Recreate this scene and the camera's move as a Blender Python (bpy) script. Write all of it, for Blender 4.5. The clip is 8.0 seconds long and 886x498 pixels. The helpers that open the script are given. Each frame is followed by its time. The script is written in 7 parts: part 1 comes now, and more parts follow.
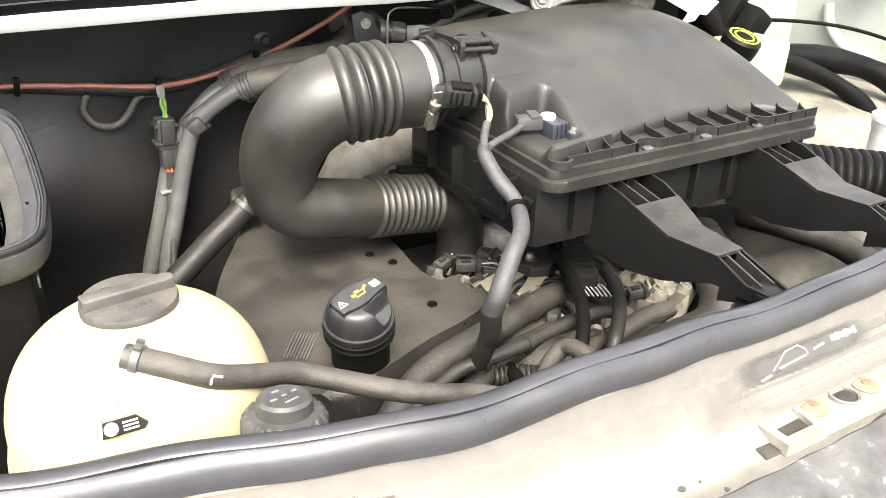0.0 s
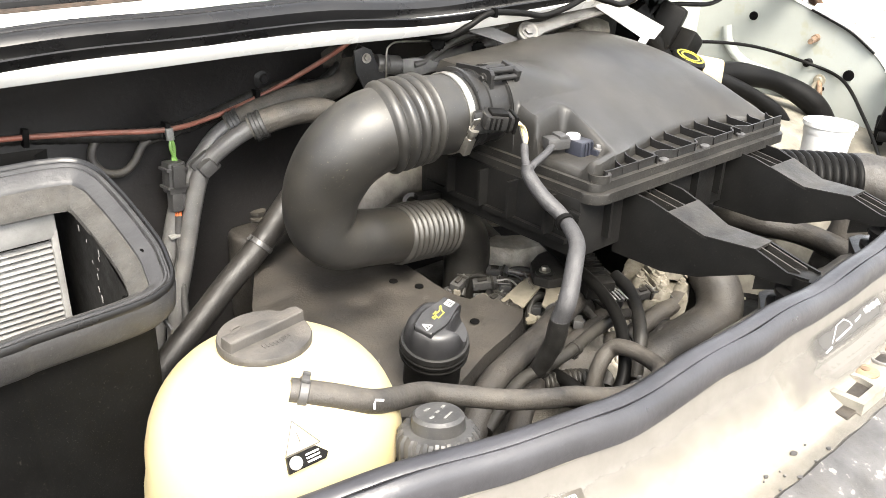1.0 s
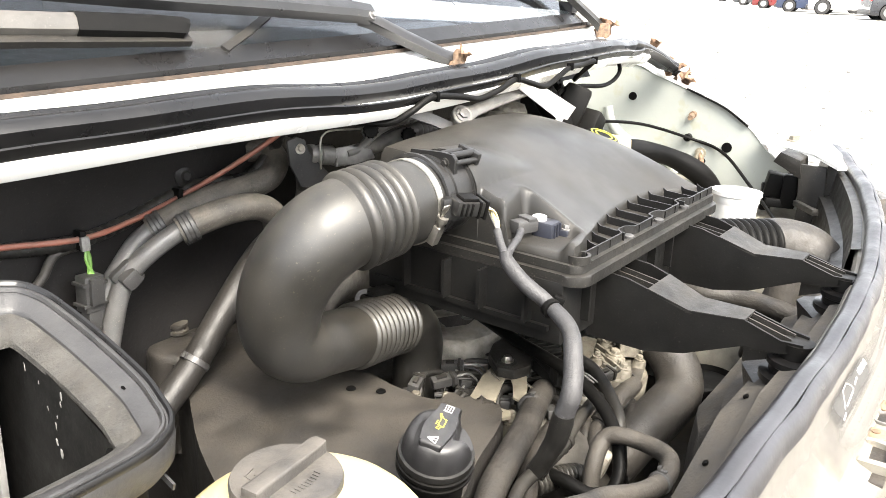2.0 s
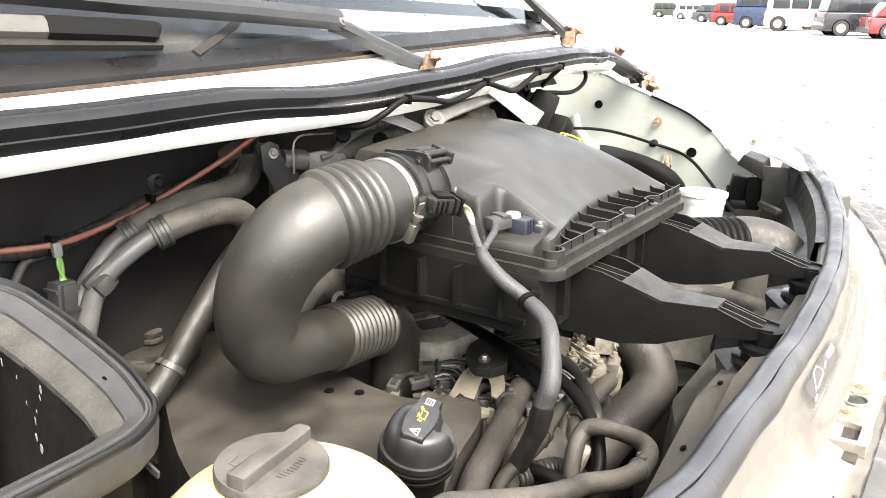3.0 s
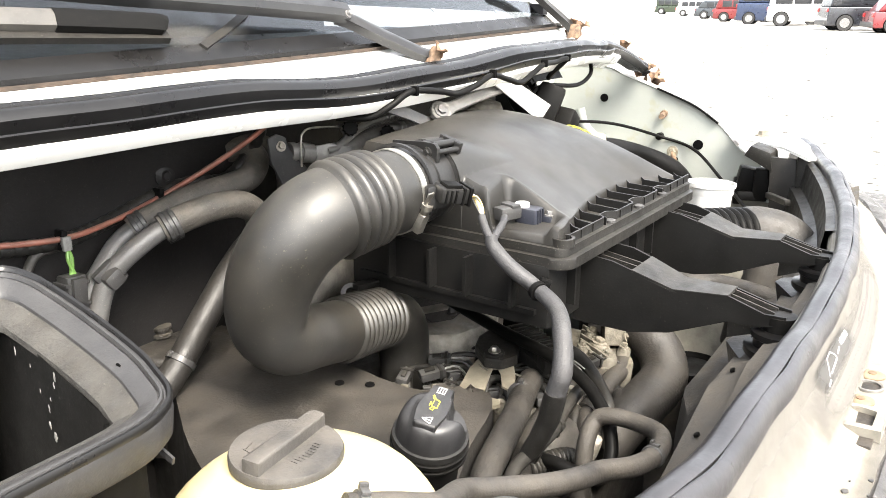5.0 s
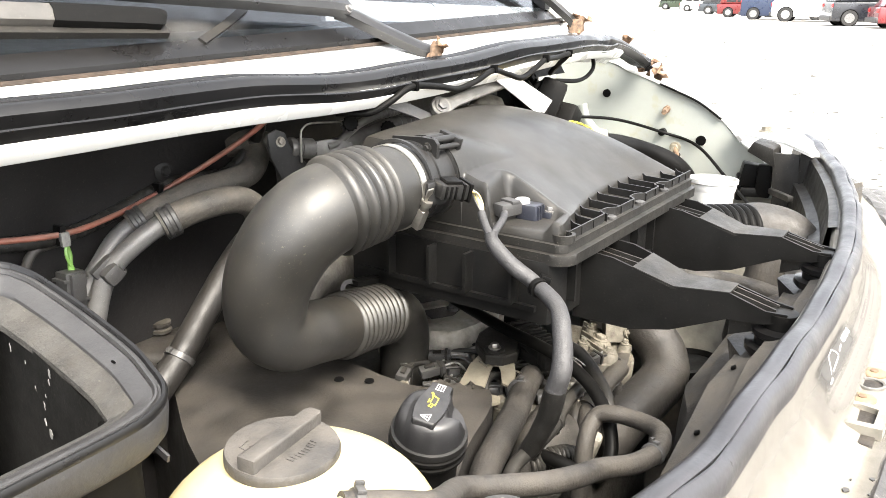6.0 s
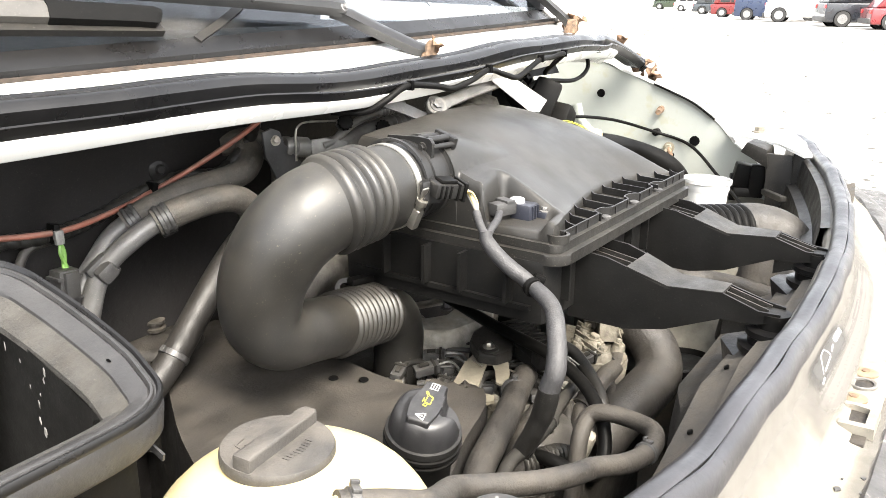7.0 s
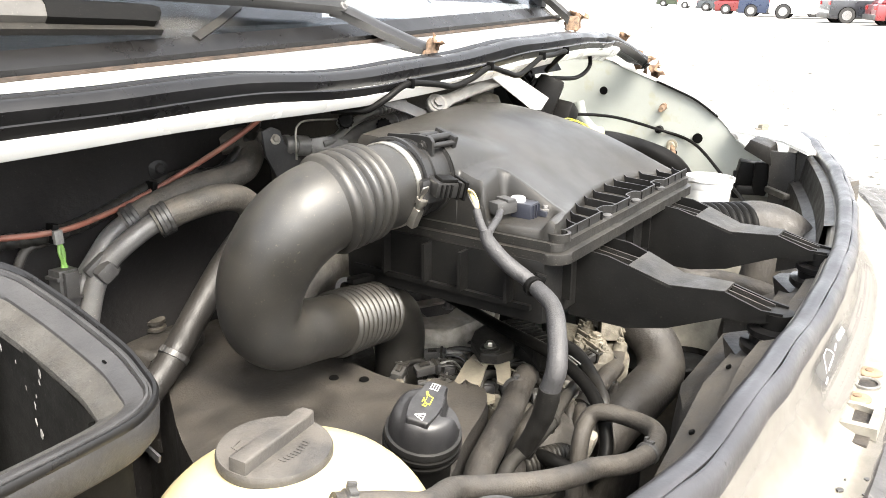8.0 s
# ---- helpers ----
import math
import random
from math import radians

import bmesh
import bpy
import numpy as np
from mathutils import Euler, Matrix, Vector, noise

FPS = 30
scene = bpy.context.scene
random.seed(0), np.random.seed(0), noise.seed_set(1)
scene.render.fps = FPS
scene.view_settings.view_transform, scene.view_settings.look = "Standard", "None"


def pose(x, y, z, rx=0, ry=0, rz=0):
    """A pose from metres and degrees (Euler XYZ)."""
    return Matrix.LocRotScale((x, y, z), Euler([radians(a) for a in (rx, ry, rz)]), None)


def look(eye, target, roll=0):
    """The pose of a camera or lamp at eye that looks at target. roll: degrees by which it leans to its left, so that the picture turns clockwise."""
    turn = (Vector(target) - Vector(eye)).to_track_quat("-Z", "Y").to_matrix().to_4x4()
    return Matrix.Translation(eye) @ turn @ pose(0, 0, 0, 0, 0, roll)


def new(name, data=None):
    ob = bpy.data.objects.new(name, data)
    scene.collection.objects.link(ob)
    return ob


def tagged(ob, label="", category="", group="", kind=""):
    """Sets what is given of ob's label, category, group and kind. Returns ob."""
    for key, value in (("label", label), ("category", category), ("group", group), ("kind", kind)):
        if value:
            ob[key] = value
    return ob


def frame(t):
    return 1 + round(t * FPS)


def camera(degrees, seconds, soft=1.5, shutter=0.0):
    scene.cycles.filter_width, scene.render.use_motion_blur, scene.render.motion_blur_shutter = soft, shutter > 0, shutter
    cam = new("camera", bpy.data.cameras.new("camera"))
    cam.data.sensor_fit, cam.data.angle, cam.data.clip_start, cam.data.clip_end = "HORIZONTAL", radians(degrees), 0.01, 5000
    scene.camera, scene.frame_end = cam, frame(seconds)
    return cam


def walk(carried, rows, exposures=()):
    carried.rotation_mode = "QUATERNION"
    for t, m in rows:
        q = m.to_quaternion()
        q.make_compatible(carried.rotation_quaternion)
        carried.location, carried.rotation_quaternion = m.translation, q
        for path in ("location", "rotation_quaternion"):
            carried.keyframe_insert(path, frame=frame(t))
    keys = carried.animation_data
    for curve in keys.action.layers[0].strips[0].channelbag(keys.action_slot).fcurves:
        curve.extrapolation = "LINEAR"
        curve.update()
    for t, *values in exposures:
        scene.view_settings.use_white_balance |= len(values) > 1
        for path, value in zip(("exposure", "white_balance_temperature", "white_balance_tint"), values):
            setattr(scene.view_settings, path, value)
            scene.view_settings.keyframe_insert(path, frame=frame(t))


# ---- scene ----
cam = camera(59.4, 8.0, soft=0.8)
METRES, EYE, TILT, LEAN, TURN = 0.45, 1.5, -27.9, -1.0, -29.0
ROWS = [
    (0.0, 0.0, 0.0, 0.0, -0.0, 0.0, 0.0),
    (0.5, -0.2144, -0.1179, -0.0118, -4.27, 1.1, 1.71),
    (1.0, -0.4617, -0.0434, -0.0053, -9.94, 1.79, 5.12),
    (1.5, -0.682, 0.131, 0.0555, -16.27, 2.56, 9.64),
    (2.0, -0.7065, 0.1825, 0.0649, -20.7, 6.72, 10.47),
    (3.5, -0.7449, 0.1848, -0.0042, -23.04, 7.66, 12.46),
    (4.0, -0.75, 0.1928, -0.0054, -22.46, 7.73, 12.48),
    (4.5, -0.751, 0.196, -0.0043, -22.46, 7.89, 12.61),
    (6.0, -0.7345, 0.2031, -0.0028, -22.18, 7.5, 12.47),
    (6.5, -0.7424, 0.1985, -0.0004, -22.34, 7.71, 12.34),
    (7.0, -0.7382, 0.2008, -0.0013, -22.68, 7.3, 12.35),
    (7.5, -0.7348, 0.2053, 0.002, -22.33, 7.37, 12.29),
    (8.0, -0.7263, 0.2059, 0.001, -22.39, 7.2, 12.41),
]
walk(cam, [(t, pose(0, 0, EYE, TILT, LEAN, TURN) @ pose(METRES * x, METRES * y, METRES * z, 90 + pitch, roll, yaw)) for t, x, y, z, yaw, pitch, roll in ROWS],
     exposures=((0.0, 3.1), (0.5, 3.0), (1.0, 3.0), (2.0, 3.15), (3.5, 3.1), (8.0, 3.05)))

# ---- light ----
SUN_EL, SUN_AZ = 50.0, 206.0
world = bpy.data.worlds.new("world")
scene.world = world
world.use_nodes = True
wn = world.node_tree
sky = wn.nodes.new("ShaderNodeTexSky")
sky.sky_type = "NISHITA"
sky.sun_disc = False
sky.sun_elevation = radians(SUN_EL)
sky.sun_rotation = radians(SUN_AZ)
sky.dust_density = 4.0
sky.ozone_density = 0.6
bg = wn.nodes["Background"]
haze = wn.nodes.new("ShaderNodeHueSaturation")
haze.inputs["Saturation"].default_value = 0.20
wn.links.new(sky.outputs[0], haze.inputs["Color"])
wn.links.new(haze.outputs[0], bg.inputs[0])
bg.inputs[1].default_value = 0.125
sun = new("sun", bpy.data.lights.new("sun", "SUN"))
sun.data.energy = 1.5
sun.data.angle = radians(28)
sun.data.color = (1.0, 0.90, 0.74)
_az = radians(SUN_AZ)
_d = Vector((math.sin(_az) * math.cos(radians(SUN_EL)), math.cos(_az) * math.cos(radians(SUN_EL)), math.sin(radians(SUN_EL))))
sun.matrix_world = look(_d * 10, (0, 0, 0))


# ---- materials ----
def mat(name, color, rough=0.6, metal=0.0, dust=0.0, dust_col=(0.33, 0.29, 0.23), var=0.25, scale=30.0, bump=0.15, bump_scale=180.0,
        spots=0.0, spot_col=(0.02, 0.02, 0.02), spot_scale=40.0, spot_at=0.62, coat=0.0, trans=0.0, sss=0.0, rand=0.0, spec=0.5, specks=1.0):
    """A procedural surface: base colour with blotches, dust on the faces that look up, specks and a fine relief."""
    m = bpy.data.materials.new(name)
    m.use_nodes = True
    nt = m.node_tree
    N, L = nt.nodes, nt.links
    b = N["Principled BSDF"]
    tc = N.new("ShaderNodeNewGeometry")
    pos = tc.outputs["Position"]

    def noise_tex(s, detail=5.0, rough_=0.6):
        t = N.new("ShaderNodeTexNoise")
        t.inputs["Scale"].default_value = s
        t.inputs["Detail"].default_value = detail
        t.inputs["Roughness"].default_value = rough_
        L.new(pos, t.inputs["Vector"])
        return t.outputs["Fac"]

    def mix(fac, a, c):
        x = N.new("ShaderNodeMix")
        x.data_type = "RGBA"
        for sock, v in ((x.inputs[0], fac), (x.inputs[6], a), (x.inputs[7], c)):
            if hasattr(v, "is_linked"):
                L.new(v, sock)
            elif isinstance(v, (int, float)):
                sock.default_value = v
            else:
                sock.default_value = (*v, 1)
        return x.outputs[2]

    def ramp(v, lo, hi, a=0.0, c=1.0):
        r = N.new("ShaderNodeMapRange")
        r.inputs[1].default_value, r.inputs[2].default_value, r.inputs[3].default_value, r.inputs[4].default_value = lo, hi, a, c
        L.new(v, r.inputs[0])
        return r.outputs[0]

    dark = tuple(c * (1 - var) for c in color)
    light = tuple(min(1.0, c * (1 + var)) for c in color)
    col = mix(ramp(noise_tex(scale), 0.35, 0.65), dark, light)
    if rand:
        oi = N.new("ShaderNodeObjectInfo")
        col = mix(ramp(oi.outputs["Random"], 0, 1, 0, rand), col, tuple(c * 0.45 for c in color))
    rv = ramp(noise_tex(scale * 1.7), 0.3, 0.7, max(0.02, rough - 0.1), min(1.0, rough + 0.12))
    if dust:
        sep = N.new("ShaderNodeSeparateXYZ")
        L.new(tc.outputs["Normal"], sep.inputs[0])
        up = ramp(sep.outputs[2], -0.1, 0.95, 0.25, 1.0)
        patch = ramp(noise_tex(scale * 0.7, 9.0, 0.72), 0.36, 0.66, 0.08, 1.25)
        f = N.new("ShaderNodeMath")
        f.operation = "MULTIPLY"
        L.new(up, f.inputs[0])
        L.new(patch, f.inputs[1])
        g = N.new("ShaderNodeMath")
        g.operation = "MULTIPLY"
        L.new(f.outputs[0], g.inputs[0])
        g.inputs[1].default_value = dust
        speck = ramp(noise_tex(330.0, 2.0), 0.68, 0.72, 0.0, specks * min(0.7, 0.04 + 2.2 * dust))
        fine = ramp(noise_tex(1100.0, 1.0), 0.66, 0.72, 0.0, specks * min(0.6, 0.03 + 1.6 * dust))
        e = N.new("ShaderNodeMath")
        e.operation = "MAXIMUM"
        L.new(speck, e.inputs[0])
        L.new(fine, e.inputs[1])
        h = N.new("ShaderNodeMath")
        h.operation = "MAXIMUM"
        L.new(g.outputs[0], h.inputs[0])
        L.new(e.outputs[0], h.inputs[1])
        col = mix(h.outputs[0], col, dust_col)
        q = N.new("ShaderNodeMath")
        q.operation = "MULTIPLY_ADD"
        L.new(g.outputs[0], q.inputs[0])
        q.inputs[1].default_value = 0.5
        L.new(rv, q.inputs[2])
        rv = q.outputs[0]
    if spots:
        s = ramp(noise_tex(spot_scale, 6.0, 0.62), spot_at, spot_at + 0.05, 0.0, spots)
        col = mix(s, col, spot_col)
    L.new(col, b.inputs["Base Color"])
    L.new(rv, b.inputs["Roughness"])
    b.inputs["Metallic"].default_value = metal
    b.inputs["Coat Weight"].default_value = coat
    b.inputs["Specular IOR Level"].default_value = spec
    b.inputs["Transmission Weight"].default_value = trans
    if sss:
        b.inputs["Subsurface Weight"].default_value = sss
        b.inputs["Subsurface Radius"].default_value = (0.02, 0.016, 0.009)
        b.inputs["Subsurface Scale"].default_value = 1.0
    if bump:
        bm_ = N.new("ShaderNodeBump")
        bm_.inputs["Strength"].default_value = bump
        bm_.inputs["Distance"].default_value = 0.002
        L.new(noise_tex(bump_scale, 6.0), bm_.inputs["Height"])
        L.new(bm_.outputs[0], b.inputs["Normal"])
    return m


BLACK = mat("black_plastic", (0.0026, 0.0026, 0.0026), 0.45, dust=0.013, dust_col=(0.2, 0.18, 0.15), scale=18, bump=0.10, bump_scale=260, spec=0.07)
BOXBLACK = mat("black_box_plastic", (0.0042, 0.0042, 0.0042), 0.42, dust=0.03, dust_col=(0.2, 0.18, 0.15), scale=22, bump=0.12, bump_scale=260, spec=0.15, specks=0.6)
BLACKD = mat("black_plastic_dusty", (0.009, 0.0088, 0.0085), 0.42, dust=0.075, dust_col=(0.24, 0.216, 0.18), scale=26, bump=0.15, spec=0.22)
SATIN = mat("satin_black_plastic", (0.007, 0.007, 0.0072), 0.36, dust=0.045, dust_col=(0.22, 0.20, 0.17), scale=30, bump=0.10, bump_scale=300, spec=0.30)
SATIN = mat("satin_black_plastic", (0.007, 0.007, 0.0072), 0.36, dust=0.045, dust_col=(0.22, 0.20, 0.17), scale=30, bump=0.10, bump_scale=300, spec=0.30)
LID = mat("air_lid_plastic", (0.0105, 0.0105, 0.0104), 0.36, dust=0.10, dust_col=(0.19, 0.168, 0.135), scale=7, bump=0.10, bump_scale=420, spec=0.30, specks=0.8)
DUCT = mat("satin_rubber_duct", (0.0075, 0.0075, 0.0074), 0.43, dust=0.19, dust_col=(0.112, 0.095, 0.066), scale=13, bump=0.20, bump_scale=30, spec=0.52, specks=0.9, var=0.4)
RUBBER = mat("black_rubber_seal", (0.0036, 0.0036, 0.0040), 0.30, dust=0.009, scale=12, bump=0.03, spec=0.34, specks=0.4)
SEALF = mat("worn_rubber_seal", (0.0155, 0.0155, 0.0182), 0.36, dust=0.07, dust_col=(0.15, 0.142, 0.148), scale=18, bump=0.15, spec=0.5, specks=0.5)
HOSE = mat("dusty_rubber_hose", (0.017, 0.0155, 0.014), 0.52, dust=0.45, dust_col=(0.086, 0.074, 0.058), scale=44, bump=0.4, bump_scale=260)
HOSED = mat("dark_dusty_hose", (0.0125, 0.0115, 0.0105), 0.48, dust=0.42, dust_col=(0.048, 0.041, 0.032), scale=40, bump=0.4, bump_scale=240)
HOSEK = mat("black_duct_hose", (0.0075, 0.007, 0.0067), 0.46, dust=0.22, dust_col=(0.045, 0.039, 0.031), scale=30, bump=0.3, bump_scale=200, spec=0.4)
HEATER = mat("pale_dusty_hose", (0.026, 0.024, 0.0215), 0.55, dust=0.6, dust_col=(0.165, 0.146, 0.118), scale=40, bump=0.45, bump_scale=240)
TAPE = mat("grey_cloth_tape", (0.020, 0.020, 0.0215), 0.58, dust=0.14, dust_col=(0.13, 0.124, 0.118), scale=60, bump=0.35, bump_scale=420, spec=0.45)
FELT = mat("black_insulation_mat", (0.0095, 0.0091, 0.0093), 0.42, dust=0.12, dust_col=(0.075, 0.067, 0.060), scale=9, bump=0.5, bump_scale=90, spec=0.32)
COVER = mat("dusty_engine_cover", (0.0095, 0.0090, 0.0086), 0.48, dust=0.55, dust_col=(0.043, 0.036, 0.027), scale=14, bump=0.3, bump_scale=240, specks=1.6)
WHITE = mat("white_van_paint", (0.72, 0.72, 0.70), 0.28, dust=0.08, scale=5, bump=0.02, coat=0.4, var=0.04)
INNER = mat("pale_inner_paint", (0.265, 0.280, 0.262), 0.42, dust=0.25, dust_col=(0.25, 0.245, 0.205), scale=6, bump=0.06, var=0.07,
            spots=0.35, spot_col=(0.23, 0.215, 0.12), spot_scale=7, spot_at=0.60)
PANEL = mat("weathered_front_panel", (0.150, 0.142, 0.121), 0.42, dust=0.60, dust_col=(0.115, 0.098, 0.072), scale=9, bump=0.12, var=0.14,
            spots=0.8, spot_col=(0.05, 0.043, 0.035), spot_scale=85, spot_at=0.68)
GRIME = mat("grimy_panel_edge", (0.036, 0.035, 0.035), 0.5, dust=0.3, dust_col=(0.08, 0.074, 0.066), scale=30, var=0.5, bump=0.5, bump_scale=120,
            spots=0.9, spot_col=(0.20, 0.19, 0.17), spot_scale=60, spot_at=0.60)
TANK = mat("cream_translucent_plastic", (0.36, 0.305, 0.175), 0.36, dust=0.06, scale=7, bump=0.03, var=0.05, sss=0.5)
CAPGREY = mat("dusty_grey_cap", (0.024, 0.0225, 0.021), 0.52, dust=0.50, dust_col=(0.088, 0.077, 0.064), scale=45, bump=0.4, bump_scale=260, specks=0.6)
ALU = mat("dull_cast_aluminium", (0.13, 0.12, 0.10), 0.6, metal=0.25, dust=0.6, dust_col=(0.115, 0.10, 0.072), scale=45, bump=0.6, bump_scale=190, var=0.5)
IRON = mat("grimy_cast_iron", (0.045, 0.042, 0.037), 0.6, dust=0.5, dust_col=(0.060, 0.052, 0.041), scale=40, bump=0.6, bump_scale=200, var=0.4)
CAST = mat("dusty_cast_metal", (0.25, 0.235, 0.205), 0.55, metal=0.1, dust=0.6, dust_col=(0.30, 0.265, 0.21), scale=40, bump=0.6, bump_scale=200, var=0.45)
PIPE = mat("pale_aluminium_pipe", (0.145, 0.141, 0.132), 0.36, metal=0.35, dust=0.3, dust_col=(0.14, 0.126, 0.105), scale=40, bump=0.25)
RIMG = mat("grey_rim_plastic", (0.015, 0.0148, 0.0155), 0.42, dust=0.075, dust_col=(0.16, 0.152, 0.14), scale=34, bump=0.30, spec=0.42, specks=0.5)
SILT = mat("silt_covered_ledge", (0.020, 0.0193, 0.018), 0.7, dust=0.45, dust_col=(0.058, 0.053, 0.045), scale=60, bump=0.6, bump_scale=300, var=0.5, spec=0.3)
STEEL = mat("bright_steel", (0.42, 0.405, 0.37), 0.38, metal=1.0, dust=0.2, scale=50, bump=0.1)
ZINC = mat("zinc_plated_bracket", (0.20, 0.182, 0.14), 0.45, metal=0.3, dust=0.5, dust_col=(0.14, 0.12, 0.09), scale=28, bump=0.2)
LATCH = mat("painted_latch_plate", (0.150, 0.142, 0.122), 0.4, dust=0.25, dust_col=(0.24, 0.20, 0.135), scale=30, bump=0.15,
            spots=0.6, spot_col=(0.13, 0.07, 0.04), spot_scale=60, spot_at=0.64)
RUST = mat("rusty_steel", (0.105, 0.068, 0.042), 0.85, scale=120, var=0.5, bump=0.6)
DIRT = mat("brown_dirt", (0.026, 0.017, 0.011), 0.9, scale=60, var=0.5, bump=0.4)
LEAF = mat("dry_leaf", (0.115, 0.068, 0.040), 0.8, scale=90, var=0.5, bump=0.4)
COPPER = mat("red_brown_cable", (0.20, 0.065, 0.042), 0.4, dust=0.35, dust_col=(0.25, 0.2, 0.16), scale=30, bump=0.05)
FILTER = mat("grey_filter_pleats", (0.135, 0.134, 0.13), 0.85, dust=0.25, dust_col=(0.10, 0.093, 0.082), scale=25, bump=0.4)
SHROUD = mat("dusty_fan_shroud", (0.030, 0.028, 0.026), 0.65, dust=0.8, dust_col=(0.080, 0.069, 0.054), scale=24, bump=0.4, bump_scale=240)
YELLOW = mat("yellow_print", (0.42, 0.40, 0.03), 0.5, var=0.2, bump=0.05)
PRINT = mat("white_print", (0.42, 0.42, 0.41), 0.5, var=0.15, bump=0.0)
GREYP = mat("grey_connector", (0.024, 0.024, 0.0245), 0.40, dust=0.18, dust_col=(0.16, 0.15, 0.135), scale=40, bump=0.15, spec=0.5)
COATED = mat("coated_steel_pipe", (0.055, 0.055, 0.056), 0.42, dust=0.35, dust_col=(0.17, 0.156, 0.135), scale=40, bump=0.25, spec=0.7)
SHIELD = mat("dull_heat_shield", (0.12, 0.112, 0.098), 0.5, metal=0.2, dust=0.5, dust_col=(0.14, 0.125, 0.10), scale=40, bump=0.6, bump_scale=160, var=0.4)
ARCH = mat("dusty_olive_arch", (0.115, 0.108, 0.088), 0.6, dust=0.4, dust_col=(0.10, 0.088, 0.064), scale=18, bump=0.3, var=0.4)
BLUEP = mat("blue_grey_sensor", (0.011, 0.0125, 0.019), 0.4, dust=0.16, dust_col=(0.12, 0.12, 0.13), scale=30, bump=0.1)
GREENW = mat("green_wire", (0.12, 0.24, 0.05), 0.5, bump=0.0)
YELW = mat("yellow_wire", (0.26, 0.20, 0.07), 0.5, bump=0.0)
WHITEW = mat("white_wire", (0.30, 0.29, 0.26), 0.5, bump=0.0)
REDW = mat("orange_wire", (0.55, 0.13, 0.04), 0.5, bump=0.0)
FAINT = mat("faint_print", (0.14, 0.138, 0.13), 0.5, var=0.3, scale=200, bump=0.0)
VOID = mat("dark_hole", (0.004, 0.004, 0.004), 0.9, bump=0.0, spec=0.0)
HOLEB = mat("rusty_dark_recess", (0.022, 0.018, 0.014), 0.7, var=0.5, scale=90, bump=0.3)
CAPBLACK = mat("gloss_black_cap", (0.011, 0.011, 0.012), 0.42, dust=0.11, dust_col=(0.14, 0.136, 0.13), scale=60, bump=0.10, spec=0.42, specks=0.4)
LABEL = mat("dull_film_label", (0.055, 0.050, 0.043), 0.7, dust=0.3, dust_col=(0.08, 0.072, 0.06), scale=40, bump=0.02, spec=0.1)

SCREW = mat("rust_stained_screw", (0.15, 0.105, 0.062), 0.55, dust=0.3, dust_col=(0.20, 0.16, 0.10), scale=90, var=0.4, bump=0.3)
BLADE = mat("faded_wiper_blade", (0.034, 0.032, 0.029), 0.5, dust=0.3, dust_col=(0.10, 0.09, 0.08), scale=30, bump=0.1)
GRAVEL = mat("pale_gravel_ground", (0.285, 0.275, 0.255), 0.95, scale=0.5, var=0.14, bump=0.7, bump_scale=14,
            spots=0.6, spot_col=(0.13, 0.122, 0.108), spot_scale=3.0, spot_at=0.62)
PEBBLE = mat("dark_pebbles", (0.055, 0.052, 0.046), 0.9, scale=20, var=0.5, bump=0.3)
TYRE = mat("tyre_rubber", (0.02, 0.02, 0.02), 0.8, bump=0.1)
RIM = mat("alloy_rim", (0.26, 0.26, 0.26), 0.4, metal=0.8, bump=0.0)
DASH = mat("dark_dashboard", (0.010, 0.010, 0.012), 0.7, bump=0.2)


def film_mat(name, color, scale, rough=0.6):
    """A thin film for dirt, and for shade by the seal: its cover comes from a mesh value and a noise."""
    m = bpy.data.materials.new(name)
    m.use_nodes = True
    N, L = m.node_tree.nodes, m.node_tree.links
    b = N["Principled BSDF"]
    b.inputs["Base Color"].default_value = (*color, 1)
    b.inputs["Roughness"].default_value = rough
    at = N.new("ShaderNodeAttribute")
    at.attribute_name = "film_cover"
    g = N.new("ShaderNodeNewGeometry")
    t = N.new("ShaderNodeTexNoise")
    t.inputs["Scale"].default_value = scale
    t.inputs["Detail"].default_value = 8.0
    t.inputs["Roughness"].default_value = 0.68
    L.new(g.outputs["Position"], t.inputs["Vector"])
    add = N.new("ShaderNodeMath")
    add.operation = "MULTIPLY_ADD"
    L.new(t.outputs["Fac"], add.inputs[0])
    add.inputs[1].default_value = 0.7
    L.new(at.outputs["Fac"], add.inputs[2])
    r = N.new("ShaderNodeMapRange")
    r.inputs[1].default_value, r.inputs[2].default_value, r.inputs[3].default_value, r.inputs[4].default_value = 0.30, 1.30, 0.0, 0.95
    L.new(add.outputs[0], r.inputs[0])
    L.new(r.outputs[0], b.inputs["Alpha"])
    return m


STAINSHADE = film_mat("grey_dirt_shade_film", (0.085, 0.079, 0.070), 30)
ARMGREY = mat("satin_arm_coating", (0.0085, 0.0088, 0.0098), 0.36, dust=0.02, scale=20, bump=0.08, spec=0.38)
STICKFILM = film_mat("dark_sticker_film", (0.034, 0.032, 0.029), 30)
SCREENDIRT = film_mat("screen_dirt_film", (0.048, 0.047, 0.045), 42, 0.7)


def glass_mat(name, tint, rough=0.02):
    m = bpy.data.materials.new(name)
    m.use_nodes = True
    b = m.node_tree.nodes["Principled BSDF"]
    b.inputs["Base Color"].default_value = (*tint, 1)
    b.inputs["Roughness"].default_value = rough
    b.inputs["Transmission Weight"].default_value = 1.0
    b.inputs["IOR"].default_value = 1.42
    b.inputs["Specular IOR Level"].default_value = 0.45
    return m


